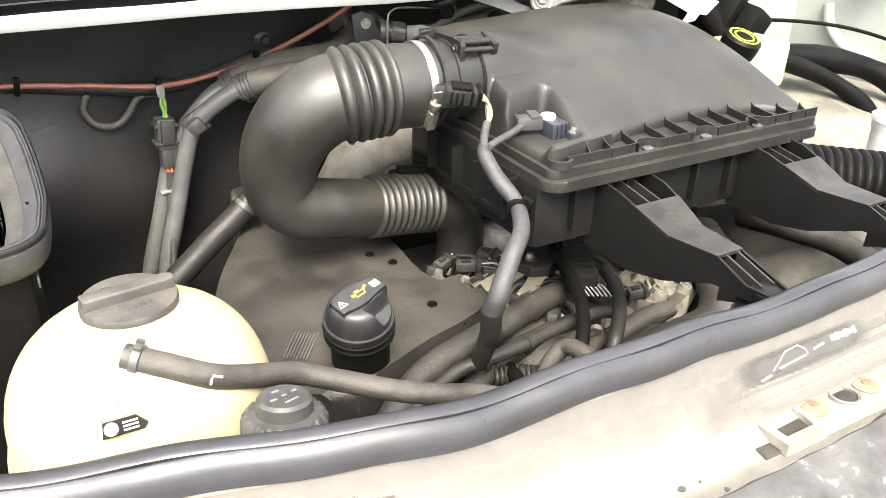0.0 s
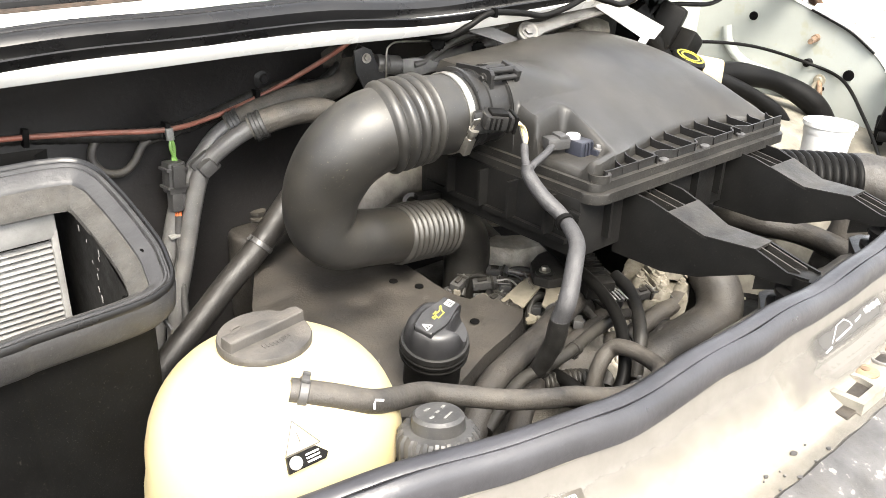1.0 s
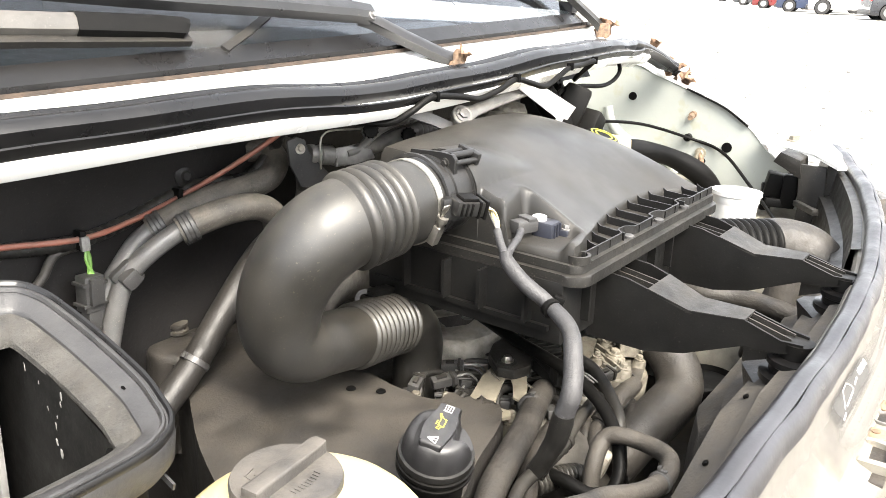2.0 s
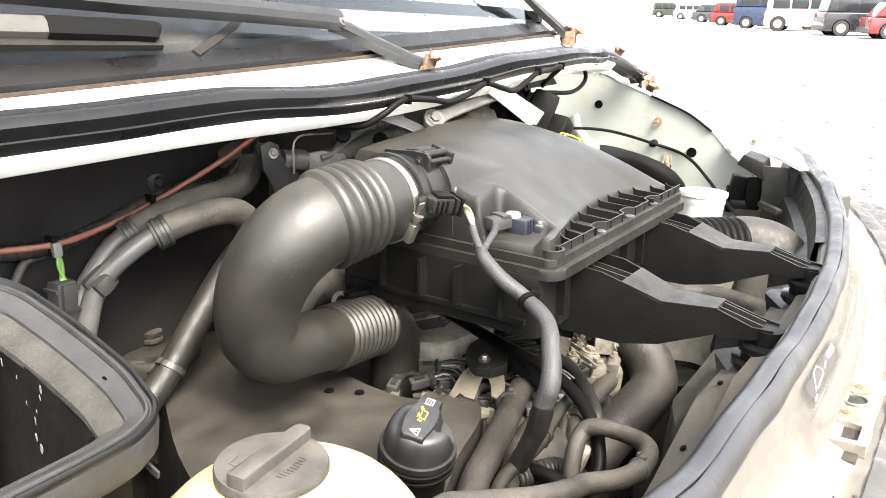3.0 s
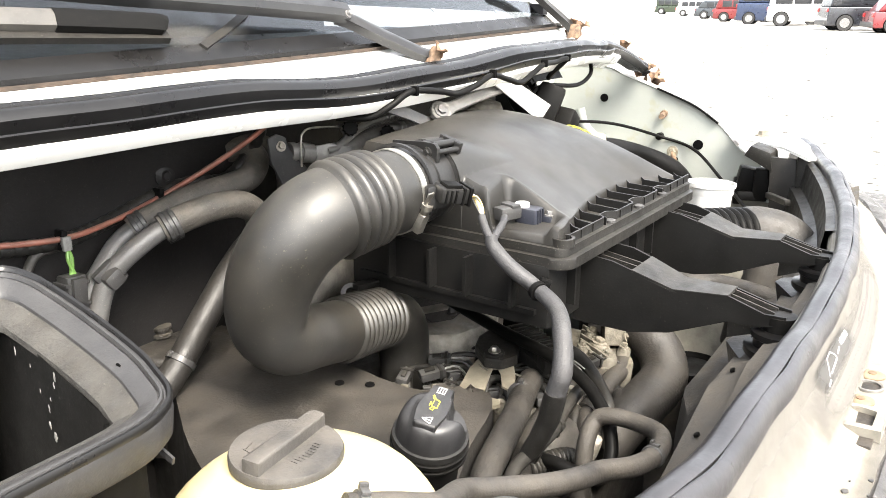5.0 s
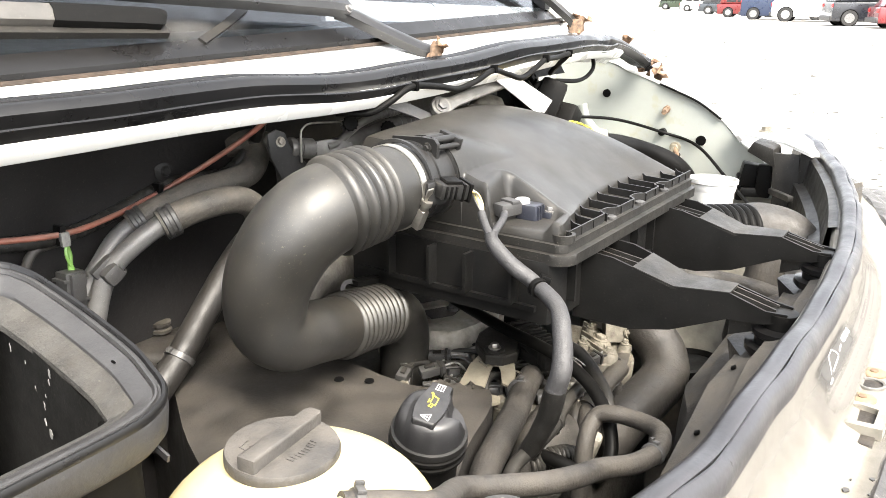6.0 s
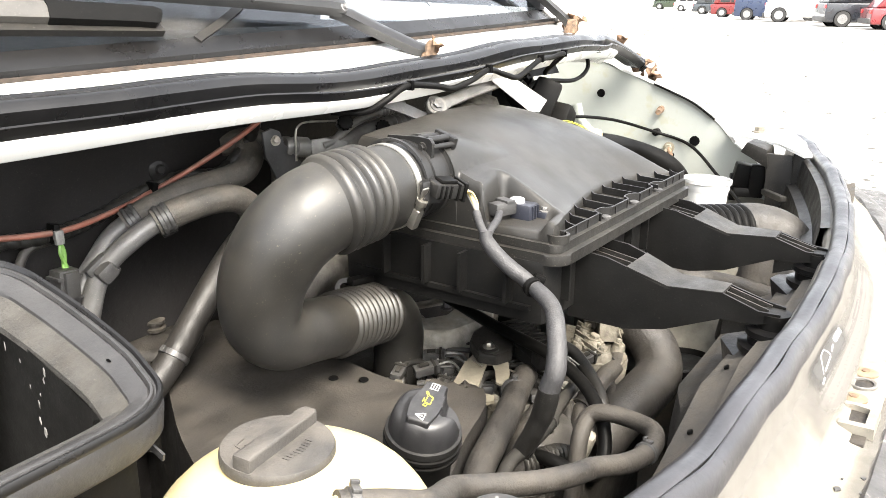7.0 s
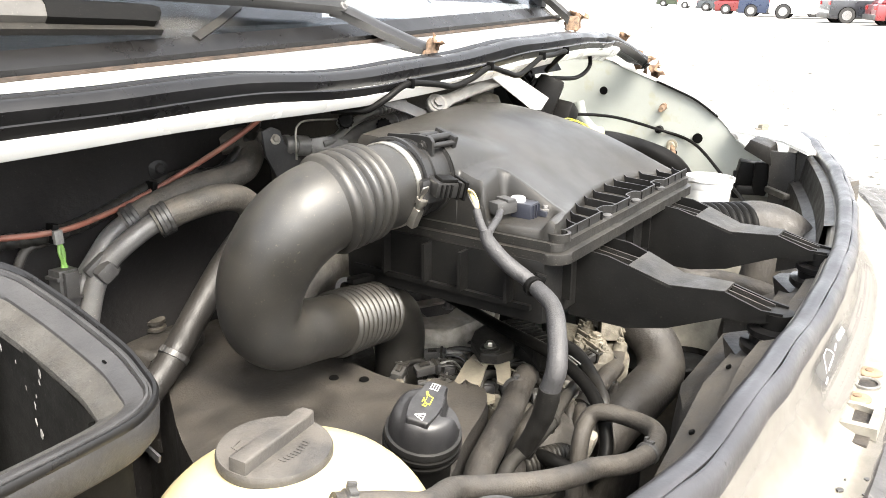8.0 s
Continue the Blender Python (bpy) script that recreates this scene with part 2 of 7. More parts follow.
GLASS = glass_mat("windscreen_glass", (0.40, 0.45, 0.50))
CARGLASS = mat("dark_car_glass", (0.02, 0.022, 0.025), 0.06, bump=0.0, var=0.05)


# white glow put into the wall that covers the dark horizon
HORIZONGLOW = bpy.data.materials.new("pale_horizon_glow")
HORIZONGLOW.use_nodes = True
HORIZONGLOW.node_tree.nodes["Principled BSDF"].inputs["Base Color"].default_value = (0.7, 0.7, 0.69, 1)
HORIZONGLOW.node_tree.nodes["Principled BSDF"].inputs["Emission Color"].default_value = (1.0, 0.99, 0.97, 1)
HORIZONGLOW.node_tree.nodes["Principled BSDF"].inputs["Emission Strength"].default_value = 0.22


# ---- mesh helpers ----
def part(name, bm, material, parent=None, label="", smooth=True):
    me = bpy.data.meshes.new(name)
    bmesh.ops.recalc_face_normals(bm, faces=bm.faces[:])
    bm.to_mesh(me)
    bm.free()
    me.materials.append(material)
    if smooth:
        me.polygons.foreach_set("use_smooth", [True] * len(me.polygons))
        me.set_sharp_from_angle(angle=radians(38))
    ob = new(name, me)
    if parent is not None:
        ob.parent = parent
    if label:
        ob["label"] = label
    return ob


def thing(name, label, category, group="", kind=""):
    return tagged(new(name), label, category, group, kind)


def spline(pts, n=8):
    """Catmull-Rom through the points, n steps a span; works on tuples of any length."""
    P = [np.array(p, float) for p in pts]
    P = [2 * P[0] - P[1]] + P + [2 * P[-1] - P[-2]]
    out = []
    for i in range(1, len(P) - 2):
        a, b, c, d = P[i - 1:i + 3]
        for k in range(n):
            t = k / n
            out.append(0.5 * (2 * b + (c - a) * t + (2 * a - 5 * b + 4 * c - d) * t * t + (3 * b - a - 3 * c + d) * t ** 3))
    out.append(P[-2])
    return out


def sweep(bm, path, section, closed=True, caps=True, up=None):
    """Sweeps a section (a function of index, giving local 2D points) along a list of 3D points."""
    path = [Vector(p) for p in path]
    n = len(path)
    tang = [(path[min(i + 1, n - 1)] - path[max(i - 1, 0)]).normalized() for i in range(n)]
    ref = Vector(up) if up else (Vector((0, 0, 1)) if abs(tang[0].z) < 0.9 else Vector((0, 1, 0)))
    u = (ref - tang[0] * ref.dot(tang[0])).normalized()
    rings = []
    for i in range(n):
        if up:
            u = Vector(up)
        u = (u - tang[i] * u.dot(tang[i])).normalized()
        w = tang[i].cross(u)
        rings.append([bm.verts.new(path[i] + w * a + u * b) for a, b in section(i)])
    m = len(rings[0])
    for r0, r1 in zip(rings, rings[1:]):
        for j in range(m if closed else m - 1):
            k = (j + 1) % m
            bm.faces.new((r0[j], r0[k], r1[k], r1[j]))
    if caps and closed:
        bm.faces.new(rings[0][::-1])
        bm.faces.new(rings[-1])
    return rings


def tube(bm, pts, radius, n=8, seg=14, ripple=None, caps=True):
    """A round hose. pts: (x, y, z) or (x, y, z, r). ripple: (start, end, count, height) along the path from 0 to 1."""
    full = spline([(*p, radius) if len(p) == 3 else p for p in pts], n)
    if ripple:
        P = np.array(full)
        s = np.concatenate([[0], np.cumsum(np.linalg.norm(np.diff(P[:, :3], axis=0), axis=1))])
        s /= s[-1]
        q = sorted(set(np.linspace(0, 1, len(s)).tolist() + sum([np.linspace(a, b, c * 8 + 1).tolist() for a, b, c, h in ripple], [])))
        P = np.stack([np.interp(q, s, P[:, k]) for k in range(4)], 1)
        for i, x in enumerate(q):
            for a, b, c, h in ripple:
                if a <= x <= b:
                    P[i, 3] += h * (0.5 - 0.5 * math.cos(2 * math.pi * c * (x - a) / (b - a))) ** 0.42
        full = list(P)
    ang = [2 * math.pi * j / seg for j in range(seg)]
    sweep(bm, [p[:3] for p in full], lambda i: [(full[i][3] * math.cos(a), full[i][3] * math.sin(a)) for a in ang], caps=caps)
    return bm


def lathe(bm, profile, m=None, seg=28, caps=True):
    """Turns (radius, height) rows round the local z axis."""
    m = m or Matrix()
    rings = [[bm.verts.new(m @ Vector((r * math.cos(2 * math.pi * j / seg), r * math.sin(2 * math.pi * j / seg), z))) for j in range(seg)] for r, z in profile]
    for a, b in zip(rings, rings[1:]):
        for j in range(seg):
            k = (j + 1) % seg
            bm.faces.new((a[j], a[k], b[k], b[j]))
    if caps:
        bm.faces.new(rings[0][::-1])
        bm.faces.new(rings[-1])
    return bm


def box(bm, sx, sy, sz, m=None, bevel=0.0, seg=2):
    r = bmesh.ops.create_cube(bm, size=1.0, matrix=(m or Matrix()) @ Matrix.Diagonal((sx, sy, sz, 1)))
    if bevel:
        es = list({e for v in r["verts"] for e in v.link_edges})
        bmesh.ops.bevel(bm, geom=es, offset=bevel, segments=seg, profile=0.6, affect="EDGES")
    return bm


def prism(bm, outline, z0, z1, m=None, bevel=0.0, taper=0.0, seg=2):
    """An outline in x, y raised from z0 to z1."""
    m = m or Matrix()
    c = Vector((sum(p[0] for p in outline) / len(outline), sum(p[1] for p in outline) / len(outline)))
    lo = [bm.verts.new(m @ Vector((c.x + (p[0] - c.x) * (1 + taper), c.y + (p[1] - c.y) * (1 + taper), z0))) for p in outline]
    hi = [bm.verts.new(m @ Vector((*p, z1))) for p in outline]
    n = len(outline)
    bm.faces.new(lo[::-1])
    top = bm.faces.new(hi)
    for j in range(n):
        bm.faces.new((lo[j], lo[(j + 1) % n], hi[(j + 1) % n], hi[j]))
    if bevel:
        es = list(top.edges) + [e for v in hi for e in v.link_edges if e not in top.edges]
        bmesh.ops.bevel(bm, geom=es, offset=bevel, segments=seg, profile=0.6, affect="EDGES")
    return bm


def along(a, b):
    """A pose at a whose z axis points to b, and the distance."""
    a, b = Vector(a), Vector(b)
    d = b - a
    return Matrix.Translation(a) @ d.to_track_quat("Z", "Y").to_matrix().to_4x4(), d.length


def rod(bm, a, b, r, seg=12, r2=None):
    m, l = along(a, b)
    return lathe(bm, [(r, 0), (r if r2 is None else r2, l)], m, seg)


def bolt(bm, at, normal=(0, 0, 1), r=0.006, h=0.005):
    m = Matrix.Translation(at) @ Vector(normal).to_track_quat("Z", "Y").to_matrix().to_4x4()
    lathe(bm, [(r * 1.5, -0.001), (r * 1.5, 0.0015), (r * 1.1, 0.002)], m, 16)
    lathe(bm, [(r, 0.0015), (r, h), (r * 0.85, h + 0.001)], m, 6)
    return bm


def singles(name, shapes, material, parent, label=""):
    """Boxes given as (size x, y, z, pose, bevel), each a part of its own."""
    for sx, sy, sz, m, bev in shapes:
        bm = bmesh.new()
        box(bm, sx, sy, sz, m, bev)
        part(name, bm, material, parent, label)


def B():
    return bmesh.new()


def lerp(x, xs, ys):
    return float(np.interp(x, xs, ys))


# ---- ground and distance ----
def yard_z(d):
    t = min(max((d - 7.0) / 17.0, 0.0), 1.0)
    return 0.31 * t * t * (3 - 2 * t)


bm = B()
lathe(bm, [(r, yard_z(r)) for r in [0.0001, 3.0, 6.0] + [7 + 0.85 * k for k in range(21)] + [40, 120, 620, 4500]], Matrix(), 64, caps=False)
tagged(part("ground", bm, GRAVEL), "pale sunlit gravel yard with scattered dark pebbles", "ground", kind="structure")


# added ring wall; its glow stands in for the bright horizon
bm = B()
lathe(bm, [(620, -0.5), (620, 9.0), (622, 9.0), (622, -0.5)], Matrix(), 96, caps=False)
tagged(part("backdrop", bm, HORIZONGLOW), "pale glowing ring wall along the far edge of the yard", "backdrop", kind="structure")


# ---- van body ----
van = thing("van_body", "white van front with the bonnet taken off", "van", kind="structure")
COWLX = [-0.75, -0.3, 0.0, 0.1, 0.2, 0.3, 0.4, 0.5, 0.6, 0.7, 0.8, 0.9, 1.0, 1.2, 1.32, 1.40, 1.475, 1.53, 1.56]
COWLZ = [1.305, 1.314, 1.323, 1.325, 1.3275, 1.3275, 1.3255, 1.325, 1.3275, 1.331, 1.334, 1.338, 1.341, 1.342, 1.336, 1.327, 1.307, 1.283, 1.26]


def cowl_y(x):
    return 0.85 + 0.10 * (x - 0.5) ** 2


def cowl_z(x):
    return lerp(x, COWLX, COWLZ)


def smooth_xs(a, b, n):
    return [a + (b - a) * i / n for i in range(n + 1)]


def cowl_sheet(bm, prof, a=-0.75, b=1.40, n=60):
    """A sheet along the cowl from rows of (back from the lip, above the lip); the last column may be given as a function of x."""
    rows = []
    for x in smooth_xs(a, b, n):
        rows.append([bm.verts.new((x, cowl_y(x) + p[0], cowl_z(x) + p[1])) for p in prof(x)])
    for r0, r1 in zip(rows, rows[1:]):
        for j in range(len(r0) - 1):
            bm.faces.new((r0[j], r0[j + 1], r1[j + 1], r1[j]))
    return bm


def glass_z(x):
    return 1.382 + 0.026 * (x - 0.1)


def glass_y(x):
    return 0.972 + 0.05 * (x - 0.5) ** 2


def scuttle_rise(x):
    """Height of the scuttle's back edge over the lip: up to the glass, then down to the wing."""
    k = min(max((x - 1.24) / 0.08, 0), 1)
    return max(0.03, glass_z(x) - cowl_z(x)) * (1 - k) + 0.045 * k


bm = B()
cowl_sheet(bm, lambda x: [(0.20 - 0.16 * min(max((x - 1.15) / 0.15, 0), 1), -0.012), (0.03, -0.004), (0.0125, -0.001), (0.0105, 0.0002), (0.0003, 0.0125), (0.001, 0.018), (0.012, 0.022), (0.05, 0.022), (0.054, 0.036),
                          (0.06, 0.040), (max(0.07, glass_y(x) - cowl_y(x)), scuttle_rise(x) - 0.003), (max(0.075, glass_y(x) - cowl_y(x) + 0.006), scuttle_rise(x) - 0.012)])
part("cowl_panel", bm, WHITE, van, "glossy white scuttle panel under the windscreen")
# rubber seal on the scuttle: a flat skirt with a lip, a round bulb and a flat back
strip = thing("weather_strip", "long black ribbed rubber seal on the white scuttle edge", "rubber seal")
xs = smooth_xs(-0.75, 1.31, 100)
wav = [0.0025 * math.sin(x * 9.0) + 0.0015 * math.sin(x * 23 + 1) for x in xs]
path = [(x, cowl_y(x) + 0.026, cowl_z(x) + 0.020 + w) for x, w in zip(xs, wav)] + [tuple(p) for p in spline([(1.33, 0.950, 1.356), (1.40, 0.957, 1.347), (1.475, 0.955, 1.327), (1.525, 0.946, 1.306), (1.54, 0.938, 1.297)], 7)]
for nm, sect in (("skirt_lip", [(-0.0205, -0.0075), (-0.0225, -0.0075), (-0.0312, 0.0038), (-0.0325, 0.0066), (-0.0308, 0.0080), (-0.0280, 0.0070), (-0.0235, 0.0040), (-0.0150, 0.0030), (-0.014, -0.001), (-0.019, -0.001)]),
                 ("bulb", [(-0.0105, 0.001), (-0.0140, 0.009), (-0.0163, 0.0165), (-0.0125, 0.0225), (-0.006, 0.0258), (0.001, 0.0255), (0.0065, 0.022), (0.0085, 0.016), (0.0085, 0.001)]),
                 ("back_strip", [(0.009, 0.001), (0.0092, 0.0185), (0.0125, 0.0245), (0.016, 0.0262), (0.0172, 0.0250), (0.0185, 0.0264), (0.0225, 0.0268), (0.027, 0.022), (0.027, 0.004), (0.024, -0.001)])):
    bm = B()
    sweep(bm, path, lambda i: [(-a, b) for a, b in sect], up=(0, 0, 1))
    part(nm, bm, RUBBER, strip)

# bulkhead below the scuttle, with a sagging sound mat
bm = B()
n, k = 90, 40
grid = []
for i in range(n + 1):
    x = -0.8 + 1.88 * i / n
    col = []
    for j in range(k + 1):
        z = 0.5 + (cowl_z(x) - 0.012 - 0.5) * j / k
        y = 1.075 - 0.03 * (j / k) ** 4 + 0.016 * noise.noise(Vector((x * 3.2, z * 3.2, 0.3))) + 0.006 * noise.noise(Vector((x * 9, z * 9, 4)))
        y -= 0.05 * math.exp(-((x + 0.05) / 0.16) ** 2 - ((z - 1.08) / 0.10) ** 2)
        col.append(bm.verts.new((x, y, z)))
    grid.append(col)
for a, b in zip(grid, grid[1:]):
    for j in range(k):
        bm.faces.new((a[j], a[j + 1], b[j + 1], b[j]))
part("bulkhead_mat", bm, FELT, van, "black sound-deadening mat with folds")
bm = B()
box(bm, 2.5, 0.02, 0.9, pose(0.45, 1.19, 0.88))
part("bulkhead", bm, INNER, van)

# far inner wing: a plate whose top edge falls to the front
bm = B()
TOP = [(1.30, 1.30), (1.12, 1.312), (1.03, 1.304), (0.985, 1.286), (0.93, 1.268), (0.861, 1.243), (0.806, 1.221), (0.748, 1.184), (0.706, 1.140), (0.653, 1.106), (0.63, 1.08), (0.60, 1.06), (0.52, 1.04)]
outl = [(y, z) for y, z in TOP] + [(0.52, 0.4), (1.30, 0.4)]
m = Matrix(((0, 0, 1, 1.565), (1, 0, 0, 0), (0, 1, 0, 0), (0, 0, 0, 1)))
prism(bm, outl, 0, 0.012, m)
part("inner_wing", bm, INNER, van, "pale grey-green painted inner wing with holes and rust stains")
bm = B()
ed = [(1.566, y, z + 0.002) for y, z in spline(TOP[1:9], 6)]
sweep(bm, ed, lambda i: [(0.004, 0.0), (0.004, 0.006), (-0.055, -0.004), (-0.055, -0.014), (-0.006, -0.004)], up=(0, 0, 1))
part("wing_edge", bm, WHITE, van, "folded white edge of the wing")
bm = B()
sweep(bm, [(1.560, y, z + 0.004) for y, z in spline([(0.902, 1.2575), (0.861, 1.243), (0.806, 1.221), (0.752, 1.187)], 8)], lambda i: [(-0.004, -0.002), (-0.004, 0.0025), (0.004, 0.0025), (0.004, -0.002)], up=(0, 0, 1))
part("edge_rubber", bm, RUBBER, van, "black rubber edging on the wing")
for y, z, r in ((1.037, 1.231, 0.0095), (0.795, 1.137, 0.0112), (0.65, 1.095, 0.006), (0.845, 1.098, 0.005)):
    bm = B()
    lathe(bm, [(r * 1.05, 0), (r, 0.004)], Matrix.Translation((1.5645, y, z)) @ Euler((0, radians(-90), 0)).to_matrix().to_4x4(), 20)
    part("wing_hole", bm, VOID, van, "round punched hole")
# raised bead and the wheel-arch shelf in front of the wing plate
bm = B()
tube(bm, [(1.564, 1.10, 1.20), (1.562, 1.085, 1.16), (1.558, 1.04, 1.125), (1.556, 0.96, 1.105), (1.556, 0.90, 1.06)], 0.012, 8, 10)
part("pressed_bead", bm, INNER, van)
bm = B()
SH = [[(1.565, 0.62, 1.02), (1.45, 0.60, 1.00), (1.25, 0.58, 0.93), (1.10, 0.58, 0.80)], [(1.565, 0.78, 1.04), (1.42, 0.76, 1.05), (1.20, 0.74, 1.02), (1.02, 0.73, 0.85)],
      [(1.565, 0.92, 1.06), (1.42, 0.90, 1.085), (1.18, 0.88, 1.08), (0.98, 0.86, 0.95)], [(1.565, 1.09, 1.06), (1.42, 1.08, 1.09), (1.18, 1.07, 1.10), (0.96, 1.06, 1.0)]]
rows = [spline(r, 6) for r in SH]
cols = [spline([r[i] for r in rows], 6) for i in range(len(rows[0]))]
vv = [[bm.verts.new(p) for p in c] for c in cols]
for a, b in zip(vv, vv[1:]):
    for j in range(len(a) - 1):
        bm.faces.new((a[j], a[j + 1], b[j + 1], b[j]))
part("wheel_arch", bm, ARCH, van, "dusty olive painted wheel arch inside the bay")

# near inner wing and the bay floor close the place
bm = B()
box(bm, 0.02, 0.9, 0.8, pose(-0.58, 0.8, 0.8))
part("inner_wing_near", bm, INNER, van)
bm = B()
box(bm, 2.2, 0.9, 0.02, pose(0.5, 0.75, 0.50))
part("bay_floor", bm, SHROUD, van, "dusty dark undertray")

# front cross panel
FX = [-0.60, -0.35, -0.15, -0.06, 0.066, 0.17, 0.28, 0.45, 0.68, 0.89, 1.15, 1.43, 1.60]
FY = [0.66, 0.545, 0.455, 0.420, 0.384, 0.359, 0.351, 0.348, 0.353, 0.376, 0.426, 0.510, 0.58]
front_pts = [p for p in spline(list(zip(FX, FY)), 8) if p[0] > -0.108]


def front_frame(i):
    a, b = front_pts[max(i - 1, 0)], front_pts[min(i + 1, len(front_pts) - 1)]
    d = (b - a) / np.linalg.norm(b - a)
    return front_pts[i], np.array((d[1], -d[0]))


bm = B()
# (forward of the seal, height)
FPROF = [(-0.020, 1.02), (-0.018, 1.138), (-0.014, 1.146), (0.0, 1.149), (0.012, 1.147), (0.0155, 1.138), (0.0165, 1.127), (0.019, 1.121), (0.028, 1.113), (0.036, 1.1035), (0.044, 1.093),
         (0.052, 1.085), (0.066, 1.0795), (0.085, 1.077), (0.105, 1.074), (0.116, 1.066), (0.120, 1.052), (0.150, 1.044), (0.155, 0.90)]
rows = []
for i in range(len(front_pts)):
    (px, py), (nx, ny) = front_frame(i)
    rows.append([bm.verts.new((px + nx * f, py + ny * f, z + 0.0015 * noise.noise(Vector((px * 14, f * 30, 2))))) for f, z in FPROF])
for a, b in zip(rows, rows[1:]):
    for j in range(len(FPROF) - 1):
        bm.faces.new((a[j], a[j + 1], b[j + 1], b[j]))
part("front_panel", bm, PANEL, van, "sun-bleached cream front panel, chipped and dirty")
# films on the panel: along the seal and in the hollow beside the sticker
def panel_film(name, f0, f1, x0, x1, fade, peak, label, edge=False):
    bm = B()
    lay = bm.verts.layers.float.new("film_cover")
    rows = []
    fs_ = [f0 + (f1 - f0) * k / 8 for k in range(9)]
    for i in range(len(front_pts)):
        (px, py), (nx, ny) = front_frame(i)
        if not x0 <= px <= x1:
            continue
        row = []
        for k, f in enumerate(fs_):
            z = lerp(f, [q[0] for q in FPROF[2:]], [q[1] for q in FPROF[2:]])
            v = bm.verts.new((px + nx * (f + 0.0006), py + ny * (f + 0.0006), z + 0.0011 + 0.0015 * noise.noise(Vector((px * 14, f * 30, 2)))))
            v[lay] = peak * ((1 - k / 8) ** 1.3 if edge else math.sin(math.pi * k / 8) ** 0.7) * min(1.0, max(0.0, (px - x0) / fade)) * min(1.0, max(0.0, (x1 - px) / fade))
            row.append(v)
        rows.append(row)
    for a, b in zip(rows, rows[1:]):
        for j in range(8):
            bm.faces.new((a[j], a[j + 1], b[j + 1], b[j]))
    part(name, bm, STAINSHADE, van, label)


front_pts = [np.array(p) for p in zip(np.linspace(-0.102, 1.60, 171), np.interp(np.linspace(-0.102, 1.60, 171), [p[0] for p in front_pts], [p[1] for p in front_pts]))]
# dirt along the seal, with the seal's shade painted into the same film
panel_film("seal_dirt_shade", 0.0150, 0.046, -0.14, 1.60, 0.02, 0.95, "grey dirt and painted shade along the seal", True)
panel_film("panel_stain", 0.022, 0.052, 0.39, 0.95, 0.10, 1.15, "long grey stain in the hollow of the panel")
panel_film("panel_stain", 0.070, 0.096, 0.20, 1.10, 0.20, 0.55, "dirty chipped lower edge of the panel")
CH = random.Random(5)
for k in range(15):
    i = min(range(len(front_pts)), key=lambda j: abs(front_pts[j][0] - (0.26 + 0.16 * CH.random() ** 0.8)))
    (px, py), (nx, ny) = front_frame(i)
    f = 0.066 + 0.022 * CH.random()
    z = lerp(f, [q[0] for q in FPROF[2:]], [q[1] for q in FPROF[2:]])
    r = 0.0008 + 0.0032 * CH.random() ** 2
    bm = B()
    dx = 0.012 * (CH.random() - 0.5)
    prism(bm, [(r * (0.6 + 0.7 * CH.random()) * math.cos(a), 0.8 * r * (0.6 + 0.7 * CH.random()) * math.sin(a)) for a in [2 * math.pi * j / 7 for j in range(7)]], 0, 0.0012, pose(px + nx * f + dx, py + ny * f, z + 0.0008, -4, 0, 0))
    part("paint_chip", bm, GRIME, van)
# front seal: a round bulb, a groove and an outer lip
seal = thing("bonnet_seal", "worn grey rubber bonnet seal along the front panel", "rubber seal")
fs = [(p[0], p[1] - 0.004, 1.152 + 0.0025 * math.sin(p[0] * 21) + 0.0015 * math.sin(p[0] * 47)) for p in front_pts]
lipw = [0.0016 * math.sin(p[0] * 33 + 1) + 0.001 * math.sin(p[0] * 71) for p in front_pts]
bm = B()
sweep(bm, fs, lambda i: [(a, b) for a, b in [(-0.013, -0.002), (-0.0138, 0.004), (-0.0115, 0.0115), (-0.0065, 0.0158), (-0.001, 0.0166), (0.0030, 0.0158), (0.0047, 0.0143), (0.0047, -0.004)]], up=(0, 0, 1))
part("bulb", bm, SEALF, seal)
bm = B()
sweep(bm, fs, lambda i: [(a + lipw[i] * 0.5, b) for a, b in [(0.0049, -0.004), (0.0050, 0.0138), (0.0066, 0.0142), (0.0105, 0.0122), (0.0140, 0.0066), (0.0152, -0.001), (0.0150, -0.008), (0.010, -0.008)]], up=(0, 0, 1))
part("outer_lip", bm, SEALF, seal)

# windscreen: flat strips side by side, with a dark printed edge
def screen_rows(levels, a=-0.75, b=1.235, n=10, off=0.0):
    out = []
    for i in range(n + 1):
        x = a + (b - a) * i / n
        out.append([(x - 0.10 * s * max(0, x - 0.9) / 0.335, glass_y(x) + 0.004 + s * 0.766 - off * 0.643, glass_z(x) + s * 0.643 + off * 0.766) for s in levels])
    return out


bm = B()
front = [[bm.verts.new(p) for p in r] for r in screen_rows((0, 1.0))]
back = [[bm.verts.new(p) for p in r] for r in screen_rows((0, 1.0), off=-0.005)]
for q, flip in ((front, False), (back, True)):
    for a, b in zip(q, q[1:]):
        f = (a[0], a[1], b[1], b[0])
        bm.faces.new(f[::-1] if flip else f)
for i in range(len(front) - 1):
    for j in (0, 1):
        bm.faces.new((front[i][j], front[i + 1][j], back[i + 1][j], back[i][j]))
for i in (0, -1):
    bm.faces.new((front[i][0], front[i][1], back[i][1], back[i][0]))
ws = part("windscreen", bm, GLASS, van, "dirty dark windscreen with rain streaks", smooth=False)
ws.visible_shadow = False
bm = B()
vv = [[bm.verts.new(p) for p in r] for r in screen_rows((0.002, 0.030), off=0.0012, n=40)]
